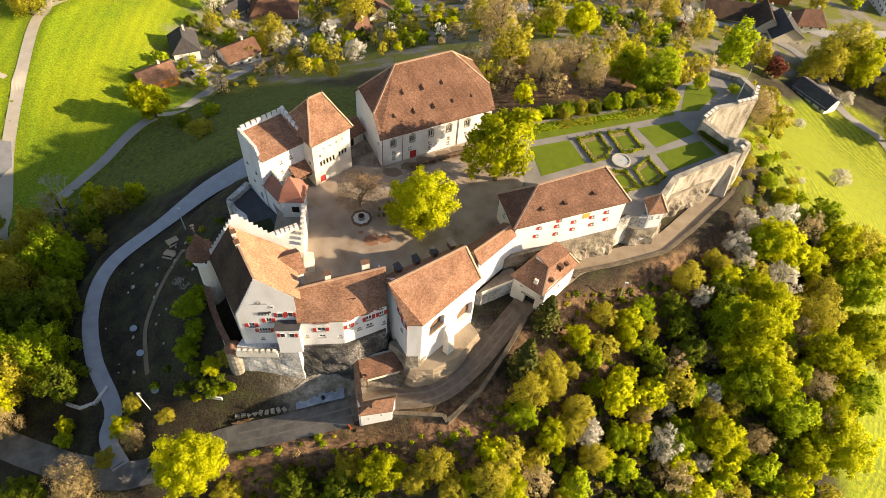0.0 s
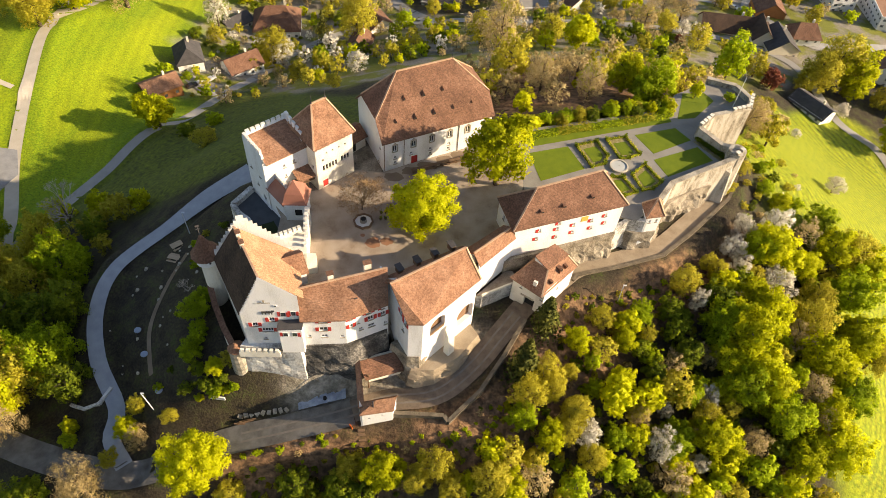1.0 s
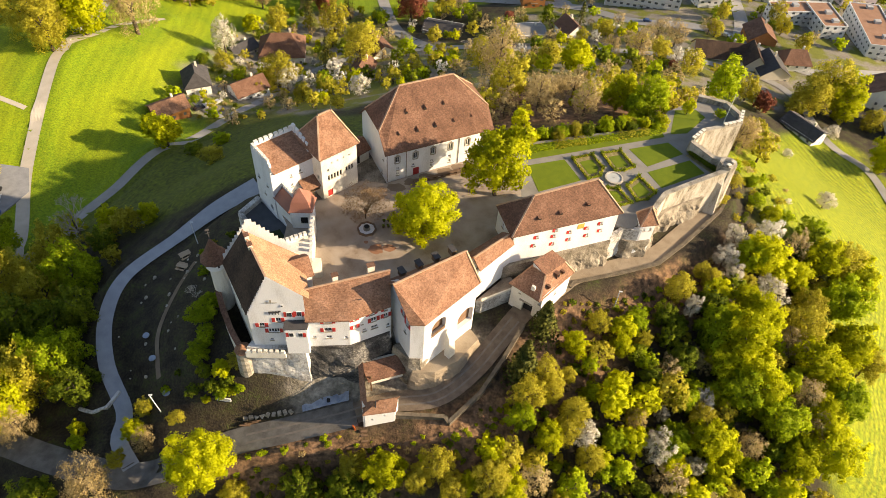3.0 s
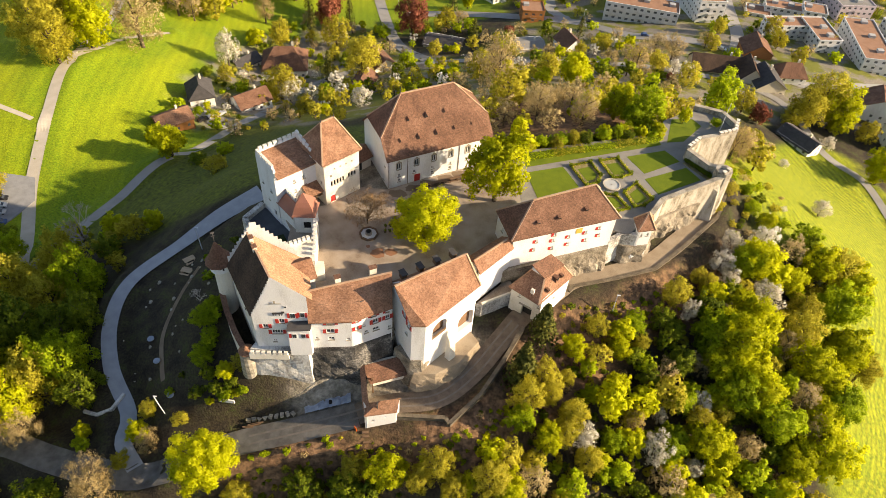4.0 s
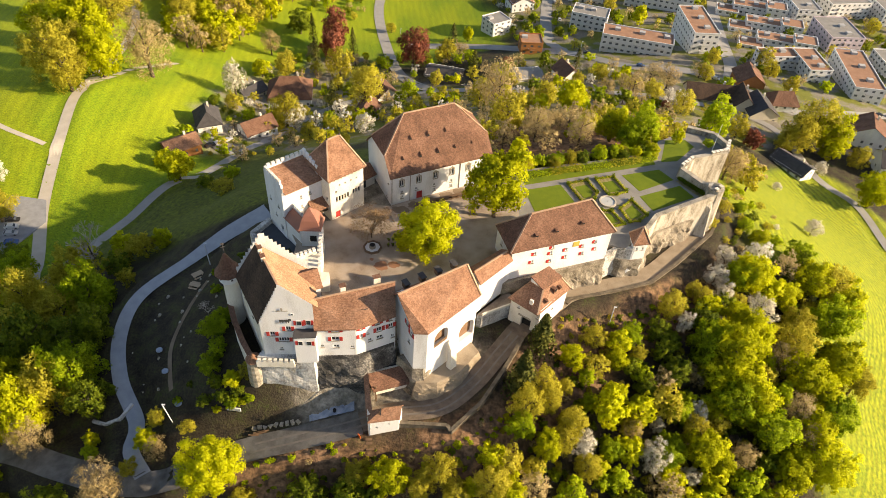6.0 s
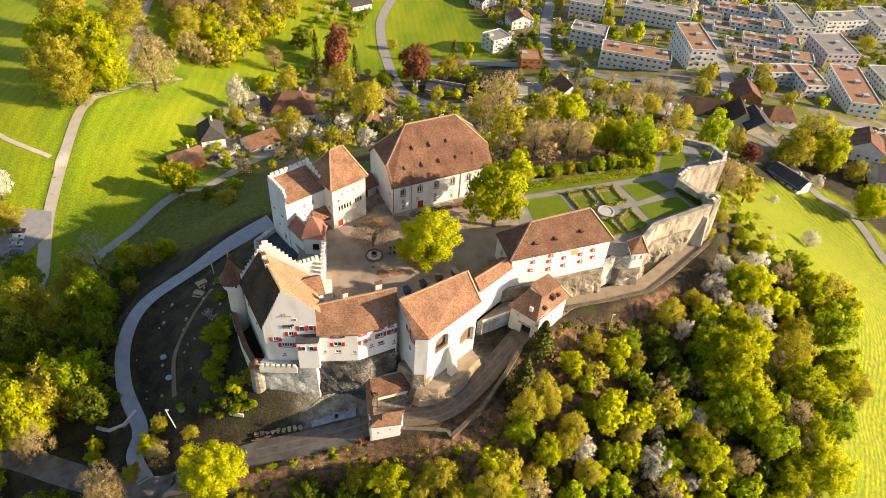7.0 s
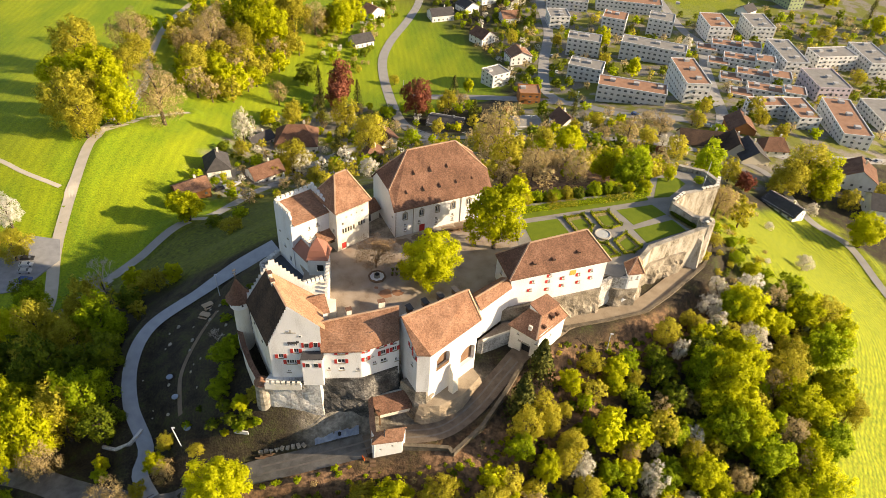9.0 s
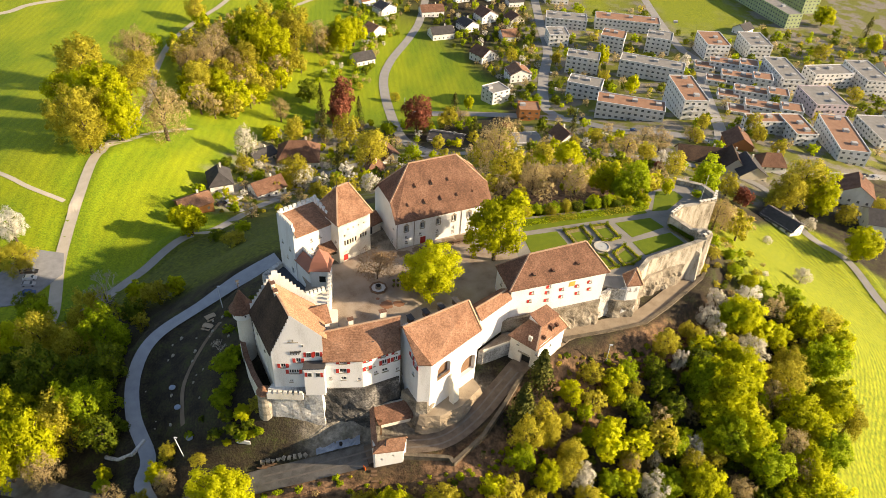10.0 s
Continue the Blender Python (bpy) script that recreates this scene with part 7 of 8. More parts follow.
blot(2.6, -5.0, 1.5, 1.3, 0.0, PATCH, "damp reddish patch on the courtyard gravel", seed=1)
blot(5.2, -4.4, 1.4, 1.0, 0.0, PATCH, "damp reddish patch on the courtyard gravel", seed=2)
blot(0.4, -3.2, 0.5, 0.4, 0.0, PATCH, "small reddish patch on the courtyard gravel", seed=4)
EARTH = mat("dark_trodden_earth", [(0.15, 0.105, 0.07), (0.24, 0.18, 0.125)], 1.0, fine=20)
for k in range(5):
    blot(5.5 + 3.6 * k, 13.6 + 2.0 * k, 2.2, 1.3, 0.0, EARTH, "dark planted earth along the great hall", "earth_bed", 7 + k)
for k in range(9):
    u = k / 8
    x, y = 10.0 + 12.5 * u, 15.6 + 5.6 * u
    t = thing("bench_table", (x, y, 0), "dark wooden beer-garden table with benches", "table", "courtyard tables")
    part("tabletop", Shape().bar((x, y, 0.75), (1.8, 0.7, 0.06), 0.45), WOOD, t)
    for sgn in (-1, 1):
        dx, dy = -0.55 * sgn * math.sin(0.45), 0.55 * sgn * math.cos(0.45)
        part("bench", Shape().bar((x + dx, y + dy, 0.45), (1.8, 0.28, 0.05), 0.45), WOOD, t)
        part("leg", Shape().bar((x + 0.7 * sgn * math.cos(0.45), y + 0.7 * sgn * math.sin(0.45), 0.37), (0.08, 0.9, 0.74), 0.45), WOOD, t)
for k in range(7):
    x, y = 3.6 + 1.0 * (k % 4), 1.2 + 0.9 * (k // 4) + 0.2 * k
    t = thing("planter", (x, y, 0), "small dark planter with a bushy plant", "planter", "planters by the well")
    part("pot", Shape().cone(x, y, 0, 0.4, 0.22, 0.3, 10), WOOD, t)
    v, ff = leaf_faces(np.array((0, 0, 0.55)) + RNG.normal(0, 0.16, (40, 3)), RNG.normal(0, 1, (40, 3)), 0.2)
    new("plant", raw_mesh("plant", v, ff, LEAF["deep"])).parent = t


# ---- ways through meadows and town ----
for (w, m, lab, pts), (_, line) in zip(FAR_WAYS, FAR_LINES):
    strip("road", w, line, m, lab, 0.16)
BUILT = []
strip("road", 5.0, smooth_line([(-66.0, 111.0, 0), (-72, 114.5, 0), (-78, 119.5, 0), (-82, 122.5, 0)]), ROADGREY, "grey forecourt between the village houses", 0.2)


# ---- houses ----
WALLS = {"white": PLASTER, "pale": mat("pale_grey_render", [(0.6, 0.595, 0.58), (0.75, 0.745, 0.735)], 1.0), "cream": mat("cream_render", [(0.6, 0.55, 0.44), (0.72, 0.67, 0.56)], 1.0), "grey": mat("grey_render", [(0.34, 0.34, 0.34), (0.46, 0.46, 0.46)], 1.0),
         "timber": mat("orange_timber_cladding", [(0.3, 0.12, 0.04), (0.42, 0.19, 0.07)], 2.0, stretch=(1, 1, 5)), "lilac": mat("pale_lilac_render", [(0.5, 0.42, 0.46), (0.6, 0.52, 0.55)], 1.0),
         "green": mat("green_facade_panels", [(0.24, 0.31, 0.15), (0.4, 0.46, 0.28)], 1.0)}
ROOFS = {"black": TILE_BLACK, "brown": TILE_DARK, "orange": TILE, "dark": SLATE, "flat": mat("reddish_roof_gravel", [(0.26, 0.14, 0.085), (0.38, 0.22, 0.14)], 1.0, fine=10),
         "greyflat": mat("grey_roof_gravel", [(0.2, 0.19, 0.17), (0.3, 0.29, 0.27)], 1.0, fine=10)}


def pane_row(length, num, sill, w=1.1, h=1.3):
    return [(length * (k + 0.5) / num, sill, w, h, "simple") for k in range(num)]


def house(at, w, d, h, yaw, wall="white", roof="brown", rise=3.2, along=True, label="", hip=0.0, group="village houses"):
    """A pitched-roof house: ridge along its width, or across it."""
    x, y, z = at
    t = thing("house", (x, y, z), label, "house", group, turn=yaw if abs(yaw) > 1e-3 else 1e-3)
    BUILT.append((x, y, max(w, d) * 0.55))
    hw, hd = w / 2, d / 2
    c = [(-hw, -hd), (hw, -hd), (hw, hd), (-hw, hd)]
    m = WALLS[wall]
    n1, n2 = max(2, int(w / 3.2)), max(2, int(d / 3.6))
    rows = [0.9] + ([3.6] if h > 5.4 else [])
    for i in range(4):
        a, b = c[i], c[(i + 1) % 4]
        ln = w if i % 2 == 0 else d
        gable = ()
        if not hip and ((i % 2 == 1) == along):
            gable = [(ln / 2, h + rise)]
        ops = [o for s in rows for o in pane_row(ln, n1 if i % 2 == 0 else n2, s)]
        wall_part(t, a, b, -4, h, ops, m, gable, 0.2)
    e = 0.6
    zl = h - 0.35
    if along:
        r0, r1 = (-hw - e + hip * hd, 0, h + rise), (hw + e - hip * hd, 0, h + rise)
        a, b, cc, dd = (-hw - e, -hd - e, zl), (hw + e, -hd - e, zl), (hw + e, hd + e, zl), (-hw - e, hd + e, zl)
        fs = [[a, b, r1, r0], [cc, dd, r0, r1]] + ([[b, cc, r1], [dd, a, r0]] if hip else [])
    else:
        r0, r1 = (0, -hd - e + hip * hw, h + rise), (0, hd + e - hip * hw, h + rise)
        a, b, cc, dd = (-hw - e, -hd - e, zl), (hw + e, -hd - e, zl), (hw + e, hd + e, zl), (-hw - e, hd + e, zl)
        fs = [[dd, a, r0, r1], [b, cc, r1, r0]] + ([[a, b, r0], [cc, dd, r1]] if hip else [])
    roof_parts(t, fs, ROOFS[roof], 0.2)
    q = (0.2 * w, 0.12 * d) if along else (0.12 * w, 0.2 * d)
    part("chimney", Shape().bar((q[0], q[1], h + rise * 0.75 + 0.4), (0.8, 0.8, rise * 0.5 + 1.0)), WALLS["cream"], t)
    return t


def flats(at, w, d, h, yaw, wall="white", roof="flat", floors=4, balcony=True, label="", group="apartment blocks"):
    """A flat-roofed apartment block with rows of windows, balconies, a parapet and roof boxes."""
    x, y, z = at
    t = thing("apartment_block", (x, y, z), label, "apartment building", group, turn=yaw if abs(yaw) > 1e-3 else 1e-3)
    BUILT.append((x, y, max(w, d) * 0.5))
    if max(w, d) > 26:
        for s in (-0.3, 0.3):
            ux, uy = (math.cos(yaw), math.sin(yaw)) if w > d else (-math.sin(yaw), math.cos(yaw))
            BUILT.append((x + ux * s * max(w, d), y + uy * s * max(w, d), max(w, d) * 0.35))
    wall = "pale" if wall == "white" else wall
    hw, hd, fh = w / 2, d / 2, h / floors
    c = [(-hw, -hd), (hw, -hd), (hw, hd), (-hw, hd)]
    for i in range(4):
        a, b = c[i], c[(i + 1) % 4]
        ln = w if i % 2 == 0 else d
        num = max(2, int(ln / 3.3))
        ops = [] if i == 2 else [o for k in range(floors) for o in pane_row(ln, num, k * fh + 0.95, 1.6, 1.2)]
        wall_part(t, a, b, -5, h, ops, WALLS[wall], (), 0.25)
    part("roof", Shape().box(-hw + 0.3, -hd + 0.3, h - 0.4, hw - 0.3, hd - 0.3, h - 0.1), ROOFS[roof], t)
    for i in range(4):
        a, b = c[i], c[(i + 1) % 4]
        part("parapet", Shape().beam((*a, h + 0.1), (*b, h + 0.1), 0.35, 0.5), WALLS[wall], t)
    for k in range(1 + int(max(w, d) / 16)):
        u = -0.3 + 0.35 * k
        bx, by = (u * w, 0.1 * d) if w > d else (0.1 * w, u * d)
        part("roof_box", Shape().bar((bx, by, h + 0.5), (3.0, 2.6, 1.4)), WALLS["grey"], t)
    if balcony:
        num = max(1, int(w / 11))
        for k in range(floors):
            for j in range(num):
                u = -hw + w * (j + 0.5) / num
                b = part("balcony", Shape().bar((u, -hd - 0.7, k * fh + 0.1), (3.6, 1.4, 0.18)), WALLS["grey"], t)
                part("railing", Shape().bar((u, -hd - 1.36, k * fh + 0.6), (3.6, 0.08, 0.95)), WALLS[wall], b)
    return t


# village below the castle hill
house((-85.5, 108.0, -60.0), 12.5, 9, 4.2, 0.7, "timber", "orange", 2.6, True, "small house with orange timber walls and tile roof")
house((-82.0, 131.0, -64.1), 9.5, 12, 4.8, 0.4, "white", "dark", 4.6, False, "white house with dark grey half-hipped roof", 0.7)
house((-63.0, 134.5, -68.1), 13.5, 10, 4.0, 0.7, "white", "brown", 3.4, True, "white house with broad weathered tile roof")
house((-58.5, 180.0, -79.2), 20, 17, 4.6, 0.14, "white", "brown", 7.0, True, "large villa with steep hipped tile roof", 0.75)
house((-76.1, 177.4, -78.2), 12, 8, 3.5, 0.85, "cream", "dark", 2.6, True, "low house with dark roof beside the villa")
house((-15.9, 188.6, -80.8), 11, 14, 4.5, 0.6, "white", "brown", 3.6, False, "white gabled house with brown roof")
house((-19.5, 162.0, -74.4), 9, 10, 4.0, -0.2, "cream", "brown", 4.0, False, "small house with pointed brown tile roof")
house((15.0, 218.2, -85.6), 19, 12, 3.5, -0.2, "white", "dark", 2.0, True, "long low house with dark roof")
house((32.0, 196.0, -80.5), 14, 11, 3.6, 0.5, "cream", "dark", 2.4, True, "low house with dark roof among garden trees")
house((-43.0, 384.1, -93.8), 14, 11, 5.0, 0.84, "white", "orange", 3.6, False, "white gabled house with orange roof")
house((-45.6, 335.9, -94.5), 14, 11, 4.0, 0.59, "white", "dark", 4.0, True, "white house with dark roof")
house((-39.3, 428.5, -92.8), 15, 12, 5.0, 0.76, "white", "dark", 3.5, False, "white house with dark roof")
house((-2.4, 433.6, -94.2), 18, 12, 5.0, 0.31, "white", "brown", 3.5, True, "white house with brown roof")
house((6.7, 391.7, -95.3), 17, 12, 5.0, 0.4, "white", "dark", 3.5, True, "white house with dark roof")
house((26.7, 410.1, -95.1), 13, 13, 5.0, 0.62, "white", "dark", 3.5, False, "white gabled house with dark roof")
house((41.2, 430.9, -94.9), 15, 13, 6.0, 0.55, "white", "brown", 4.0, False, "white gabled house with brown roof")
house((37.4, 354.7, -94.9), 13, 13, 5.5, 0.75, "white", "brown", 4.0, False, "white gabled house with brown roof")
flats((44.1, 283.0, -90.1), 13, 12, 8.0, 0.6, "white", "greyflat", 3, True, "white terraced modern villa with balconies", "villas")
house((56.5, 201.9, -74.3), 13, 11, 4.0, 0.22, "white", "greyflat", 1.0, True, "low white house with flat grey roof")
house((74.7, 199.5, -71.3), 10, 11, 4.6, 0.45, "white", "brown", 4.2, False, "white steep-gabled house with brown roof")
house((60.5, 320.6, -92.6), 15, 12, 6.0, 0.32, "white", "orange", 3.4, False, "white house with orange roof")
flats((62.0, 251.7, -84.5), 12, 11, 7.0, 0.06, "timber", "flat", 2, True, "modern brown two-storey house", "villas")
house((139.0, 177.0, -65.4), 24, 11, 5.0, -0.08, "cream", "black", 5.0, True, "long farm building with dark roof")
house((151.5, 171.0, -64.0), 9, 13, 5.0, -0.08, "cream", "black", 5.0, False, "gabled wing of the farm building with dark roof")
house((165.5, 202.0, -69.5), 13, 13, 5.0, -0.05, "timber", "brown", 4.5, False, "reddish timber house with brown roof")
house((172.5, 176.0, -66.3), 12, 10, 5.6, 0.0, "white", "brown", 4.5, True, "white house with red-brown hipped roof", 0.6)
house((158.0, 166.0, -63.8), 13, 14, 4.5, 0.06, "cream", "dark", 4.5, False, "cream rendered house with dark roof")
house((157.0, 120.5, -61.8), 15, 9.5, 5.6, -0.94, "white", "dark", 2.4, True, "white villa with dark solar roof")
house((203.5, 153.5, -67.0), 15, 13, 8.0, -0.35, "white", "brown", 4.5, False, "large white house with brown roof")
house((207.0, 131.5, -68.0), 15, 13, 8.0, -0.2, "white", "dark", 4.0, True, "large white house with dark roof")
house((-56.4, 441.4, -91.7), 13, 12, 5.0, 0.73, "white", "brown", 3.5, True, "white house with brown roof")
# apartment quarter
TOWN_FLATS = [((119.1, 247.0, -81.0), 38, 13, 12.5, -0.22), ((105.4, 336.9, -91.5), 22, 13, 12.0, -0.22), ((99.7, 287.4, -87.8), 21, 13, 12.0, -0.3), ((149.7, 326.4, -89.5), 42, 13, 12.5, -0.3),
              ((153.5, 259.0, -77.5), 14, 33, 14.0, 0.06), ((134.0, 383.3, -93.0), 17, 16, 12.0, -0.3), ((167.9, 383.8, -92.3), 18, 16, 12.0, -0.29), ((206.7, 382.2, -91.8), 17, 26, 12.0, 0.05),
              ((240.6, 390.5, -93.4), 17, 26, 12.0, 0.05), ((238.6, 328.0, -88.8), 15, 36, 12.0, 0.04)]
for k, (p, w, d, h, a) in enumerate(TOWN_FLATS):
    flats(p, w, d, h, a, "white", "flat" if k in (0, 4, 5, 7) else "greyflat", 4, True, "white four-storey apartment block with flat roof")
for k, (p, w, d, h, a) in enumerate([((275.3, 340.1, -91.8), 29, 15, 11.0, 0.2), ((304.1, 343.8, -93.4), 17, 34, 12.0, 0.05), ((191.5, 232.0, -76.0), 23, 10, 10.0, 0.12), ((206.0, 225.5, -76.0), 12, 23, 10.6, 0.08),
                                     ((244.0, 280.3, -84.7), 20, 26, 12.0, 0.08), ((227.5, 218.0, -77.0), 15, 40, 12.0, -0.1), ((267.0, 246.2, -86.0), 18, 30, 11.0, 0.05), ((153.3, 430.8, -95.0), 50, 15, 9.0, -0.12),
                                     ((104.8, 429.4, -95.0), 32, 16, 8.0, -0.1), ((93.8, 392.3, -94.4), 15, 16, 9.0, 0.1), ((102.2, 488.6, -95.4), 20, 18, 9.0, 0.07)]):
    flats(p, w, d, h, a, "lilac" if k == 4 else "white", "flat" if k in (2, 3, 5, 7) else "greyflat", 3 if h < 10 else 4, True,
          "pale lilac apartment block" if k == 4 else "white apartment block with roof terraces")
for k, (x, y, z) in enumerate([(208.5, 348.0, -91.0), (208.5, 321.0, -88.6), (207.5, 292.0, -85.6), (204.5, 264.0, -82.0)]):
    a = -0.24
    flats((x, y, z), 25, 10, 8.4, a, "white", "flat", 3, True, "stepped white terrace flats with reddish roof", "stepped flats")
    for u, v, w, h in ((-15.5, -5.0, 13, 5.6), (13.0, -3.0, 12, 11.0)):
        flats((x + u * math.cos(a) - v * math.sin(a), y + u * math.sin(a) + v * math.cos(a), z), w, 11, h, a, "white", "flat", 2 if h < 8 else 4, False,
              "lower step of white terrace flats" if h < 8 else "higher step of white terrace flats", "stepped flats")
flats((284, 506, -97), 14, 96, 12.0, 0.3, "green", "greyflat", 4, False, "long green-clad school building", "school buildings")
flats((322, 522, -97), 16, 44, 12.0, 0.3, "green", "greyflat", 4, False, "shorter wing of the green-clad school", "school buildings")
for k, (x, y) in enumerate([(-10, 470), (20, 470), (45, 480), (-40, 480), (66, 470), (70, 520), (30, 520), (-20, 530), (58, 395), (64, 430), (250, 440), (360, 420), (340, 380), (330, 300), (300, 290), (290, 240)]):
    house((x, y, gz(x, y) - 0.5), 13, 11, 5.0, 0.3 + 0.2 * (k % 4), "white" if k % 3 else "cream", ("brown", "dark", "orange")[k % 3], 3.6, k % 2 == 0, "house at the far edge of town", group="far houses")


# ---- parked cars ----
CARS = [mat("white_car_paint", [(0.6, 0.6, 0.6), (0.7, 0.7, 0.7)], 1, rough=0.25, bump=0), mat("black_car_paint", [(0.02, 0.02, 0.022), (0.03, 0.03, 0.032)], 1, rough=0.25, bump=0),
        mat("silver_car_paint", [(0.35, 0.36, 0.38), (0.42, 0.43, 0.45)], 1, rough=0.25, bump=0), mat("blue_car_paint", [(0.05, 0.09, 0.2), (0.07, 0.12, 0.26)], 1, rough=0.25, bump=0)]


def car(x, y, yaw, k):
    t = thing("car", (x, y, gz(x, y) + 0.16), ("white", "black", "silver grey", "dark blue")[k] + " parked passenger car", "car", "parked cars", turn=yaw if abs(yaw) > 1e-3 else 1e-3)
    prof = [(-2.1, 0.35), (2.1, 0.35), (2.15, 0.75), (1.2, 0.92), (0.6, 1.42), (-1.2, 1.45), (-1.85, 0.98), (-2.15, 0.9)]
    s = Shape()
    n = len(prof)
    s.v = [(u, -0.85, z) for u, z in prof] + [(u, 0.85, z) for u, z in prof]
    s.f = [tuple(range(n)), tuple(range(2 * n - 1, n - 1, -1))] + [(i, n + i, n + (i + 1) % n, (i + 1) % n) for i in range(n)]
    part("body", s, CARS[k], t)
    part("windscreen", Shape().face((1.17, -0.72, 0.97), (1.17, 0.72, 0.97), (0.66, 0.68, 1.4), (0.66, -0.68, 1.4)), GLASS, t)
    part("rear_window", Shape().face((-1.88, -0.7, 1.02), (-1.88, 0.7, 1.02), (-1.27, 0.66, 1.43), (-1.27, -0.66, 1.43)), GLASS, t)
    for sx in (-1.35, 1.35):
        for sy in (-0.8, 0.8):
            w = Shape().cone(0, 0, -0.1, 0.1, 0.33, 0.33, 12)
            w.v = [(sx + p[0], sy + p[2], 0.33 + p[1]) for p in w.v]
            part("wheel", w, SLATE, t, "black rubber wheel")


for k, (x, y, a) in enumerate([(-122, 52, 0.2), (-123, 55, 0.2), (-121, 49, 0.2), (-126, 57, 0.2), (-119, 45, 0.2), (-75, 118, 0.8), (-77, 115, 0.8), (-72, 122, 0.9), (84, 300, 1.6), (84, 308, 1.6), (84, 330, 1.6),
                               (92, 240, -0.3), (116, 219, -0.2), (150, 203, -0.6), (226, 184, 0.3), (233, 186, 0.3), (222, 172, 1.2), (-4, 452, 1.5), (240, 176, 0.4), (246, 180, 0.4)]):
    car(x, y, a, (0, 1, 2, 1, 3, 0, 1, 2)[k % 8])
single("car_park", Shape().prism([(-119, 40), (-113, 56), (-117, 66), (-128, 66), (-134, 50), (-126, 38)], [gz(*p) - 0.4 for p in [(-119, 40), (-113, 56), (-117, 66), (-128, 66), (-134, 50), (-126, 38)]],
                               [gz(*p) + 0.2 for p in [(-119, 40), (-113, 56), (-117, 66), (-128, 66), (-134, 50), (-126, 38)]]), ASPHALT, "grey car park at the meadow's edge", "car park", kind="structure")


# ---- small things round the castle ----
BLUE = mat("grey_blue_sheet", [(0.2, 0.24, 0.31), (0.36, 0.41, 0.49)], 2.5, rough=0.5, bump=0.6, contrast=1.5)
STEEL = mat("pale_metal_sheet", [(0.5, 0.53, 0.57), (0.62, 0.65, 0.68)], 1.0, rough=0.4)
for x, y in ((-45.7, -16.5), (-42.5, -22.3), (-37.4, -30.1)):
    z = gz(x, y)
    t = thing("sculpture_table", (x, y, z), "round pale blue table on a thin post", "table", "slope tables")
    part("post", Shape().cone(x, y, z - 0.2, z + 0.8, 0.12, 0.12, 8), SLATE, t)
    part("top", Shape().cone(x, y, z + 0.8, z + 0.95, 0.75, 0.7, 14), BLUE, t)
for x, y, a in ((-42.6, 4.6, 0.7), (-42.1, 0.7, -0.2)):
    z = gz(x, y)
    t = thing("picnic_bench", (x, y, z), "light wooden picnic table with benches", "picnic table", "picnic tables")
    PINE = mat("bleached_pine", [(0.38, 0.27, 0.17), (0.5, 0.38, 0.26)], 2.0, stretch=(1, 6, 1))
    part("top", Shape().bar((x, y, z + 0.75), (2.6, 1.1, 0.08), a), PINE, t)
    for s in (-1, 1):
        part("bench", Shape().bar((x - s * 1.0 * math.sin(a), y + s * 1.0 * math.cos(a), z + 0.45), (2.6, 0.4, 0.07), a), PINE, t)
        part("leg", Shape().bar((x + s * 0.9 * math.cos(a), y + s * 0.9 * math.sin(a), z + 0.3), (0.1, 1.8, 0.85), a), PINE, t)
strip("footpath", 1.0, smooth_line([(-39.1, 1.5, 0), (-41.5, -6, 0), (-43.0, -15.3, 0), (-41.6, -22, 0), (-39.0, -29.0, 0), (-35.2, -34.8, 0)]), EARTH, "narrow trodden earth path on the slope", 0.1)


def sheet(name, quad, label, material, amp=0.25):
    """A crumpled sheet lying on the ground."""
    s, n = Shape(), 14
    for i in range(n + 1):
        for j in range(7):
            p = Vector(quad[0]).lerp(Vector(quad[1]), i / n).lerp(Vector(quad[3]).lerp(Vector(quad[2]), i / n), j / 6)
            s.v.append((p.x, p.y, p.z + amp * noise.noise((p.x * 1.3, p.y * 1.3, 2)) + 0.2))
    for i in range(n):
        for j in range(6):
            s.f.append((i * 7 + j, (i + 1) * 7 + j, (i + 1) * 7 + j + 1, i * 7 + j + 1))
    return single(name, s, material, label, "tarpaulin")


def on_ground(x, y, up=0.15):
    return (x, y, gz(x, y) + up)


sheet("tarpaulin", [on_ground(-9.6, -33.0), on_ground(-0.6, -30.8), on_ground(-0.9, -28.8), on_ground(-10.0, -31.4)], "crumpled grey-blue tarpaulin below the crag", BLUE, 0.35)
x, y = -24.9, -32.4
single("site_container", Shape().bar((x, y, gz(x, y) + 0.5), (2.9, 0.25, 1.0), -0.08), FRAME, "white site panel beside the drive", "container")
single("tarp_roof", Shape().slab([(-25.6, -26.6, -13.7), (-22.6, -26.0, -13.7), (-22.8, -24.6, -13.2), (-25.8, -25.2, -13.2)], 0.1), STEEL, "pale metal lean-to roof by the corner bastion", "roof")
tb = thing("lean_to_posts", (-24, -25.6, -15), "thin posts carrying the lean-to roof", "posts")
for x, y in ((-25.4, -26.4), (-22.8, -25.9), (-22.9, -24.7), (-25.6, -25.2)):
    part("post", Shape().beam((x, y, gz(x, y) - 0.3), (x, y, -13.5), 0.12, 0.12), WOOD, tb)
for k in range(9):
    u = k / 8
    x, y = -21.0 + 9.0 * u, -33.9 + 1.0 * u
    z = gz(x, y)
    single("stone_block", Shape().bar((x, y, z + 0.3), (0.9, 0.7, 0.8), 0.3 * k), STONE, "rough pale stone block edging the drive", "stone block", "edging blocks")
for k in range(4):
    x, y = -20.6 + k * 0.5, -35.4 + 0.25 * k
    single("timber_beam", Shape().bar((x, y, gz(x, y) + 0.25), (2.6, 0.25, 0.25), 0.1 * k), WOOD, "stacked brown timber beam by the drive", "timber", "stacked beams")
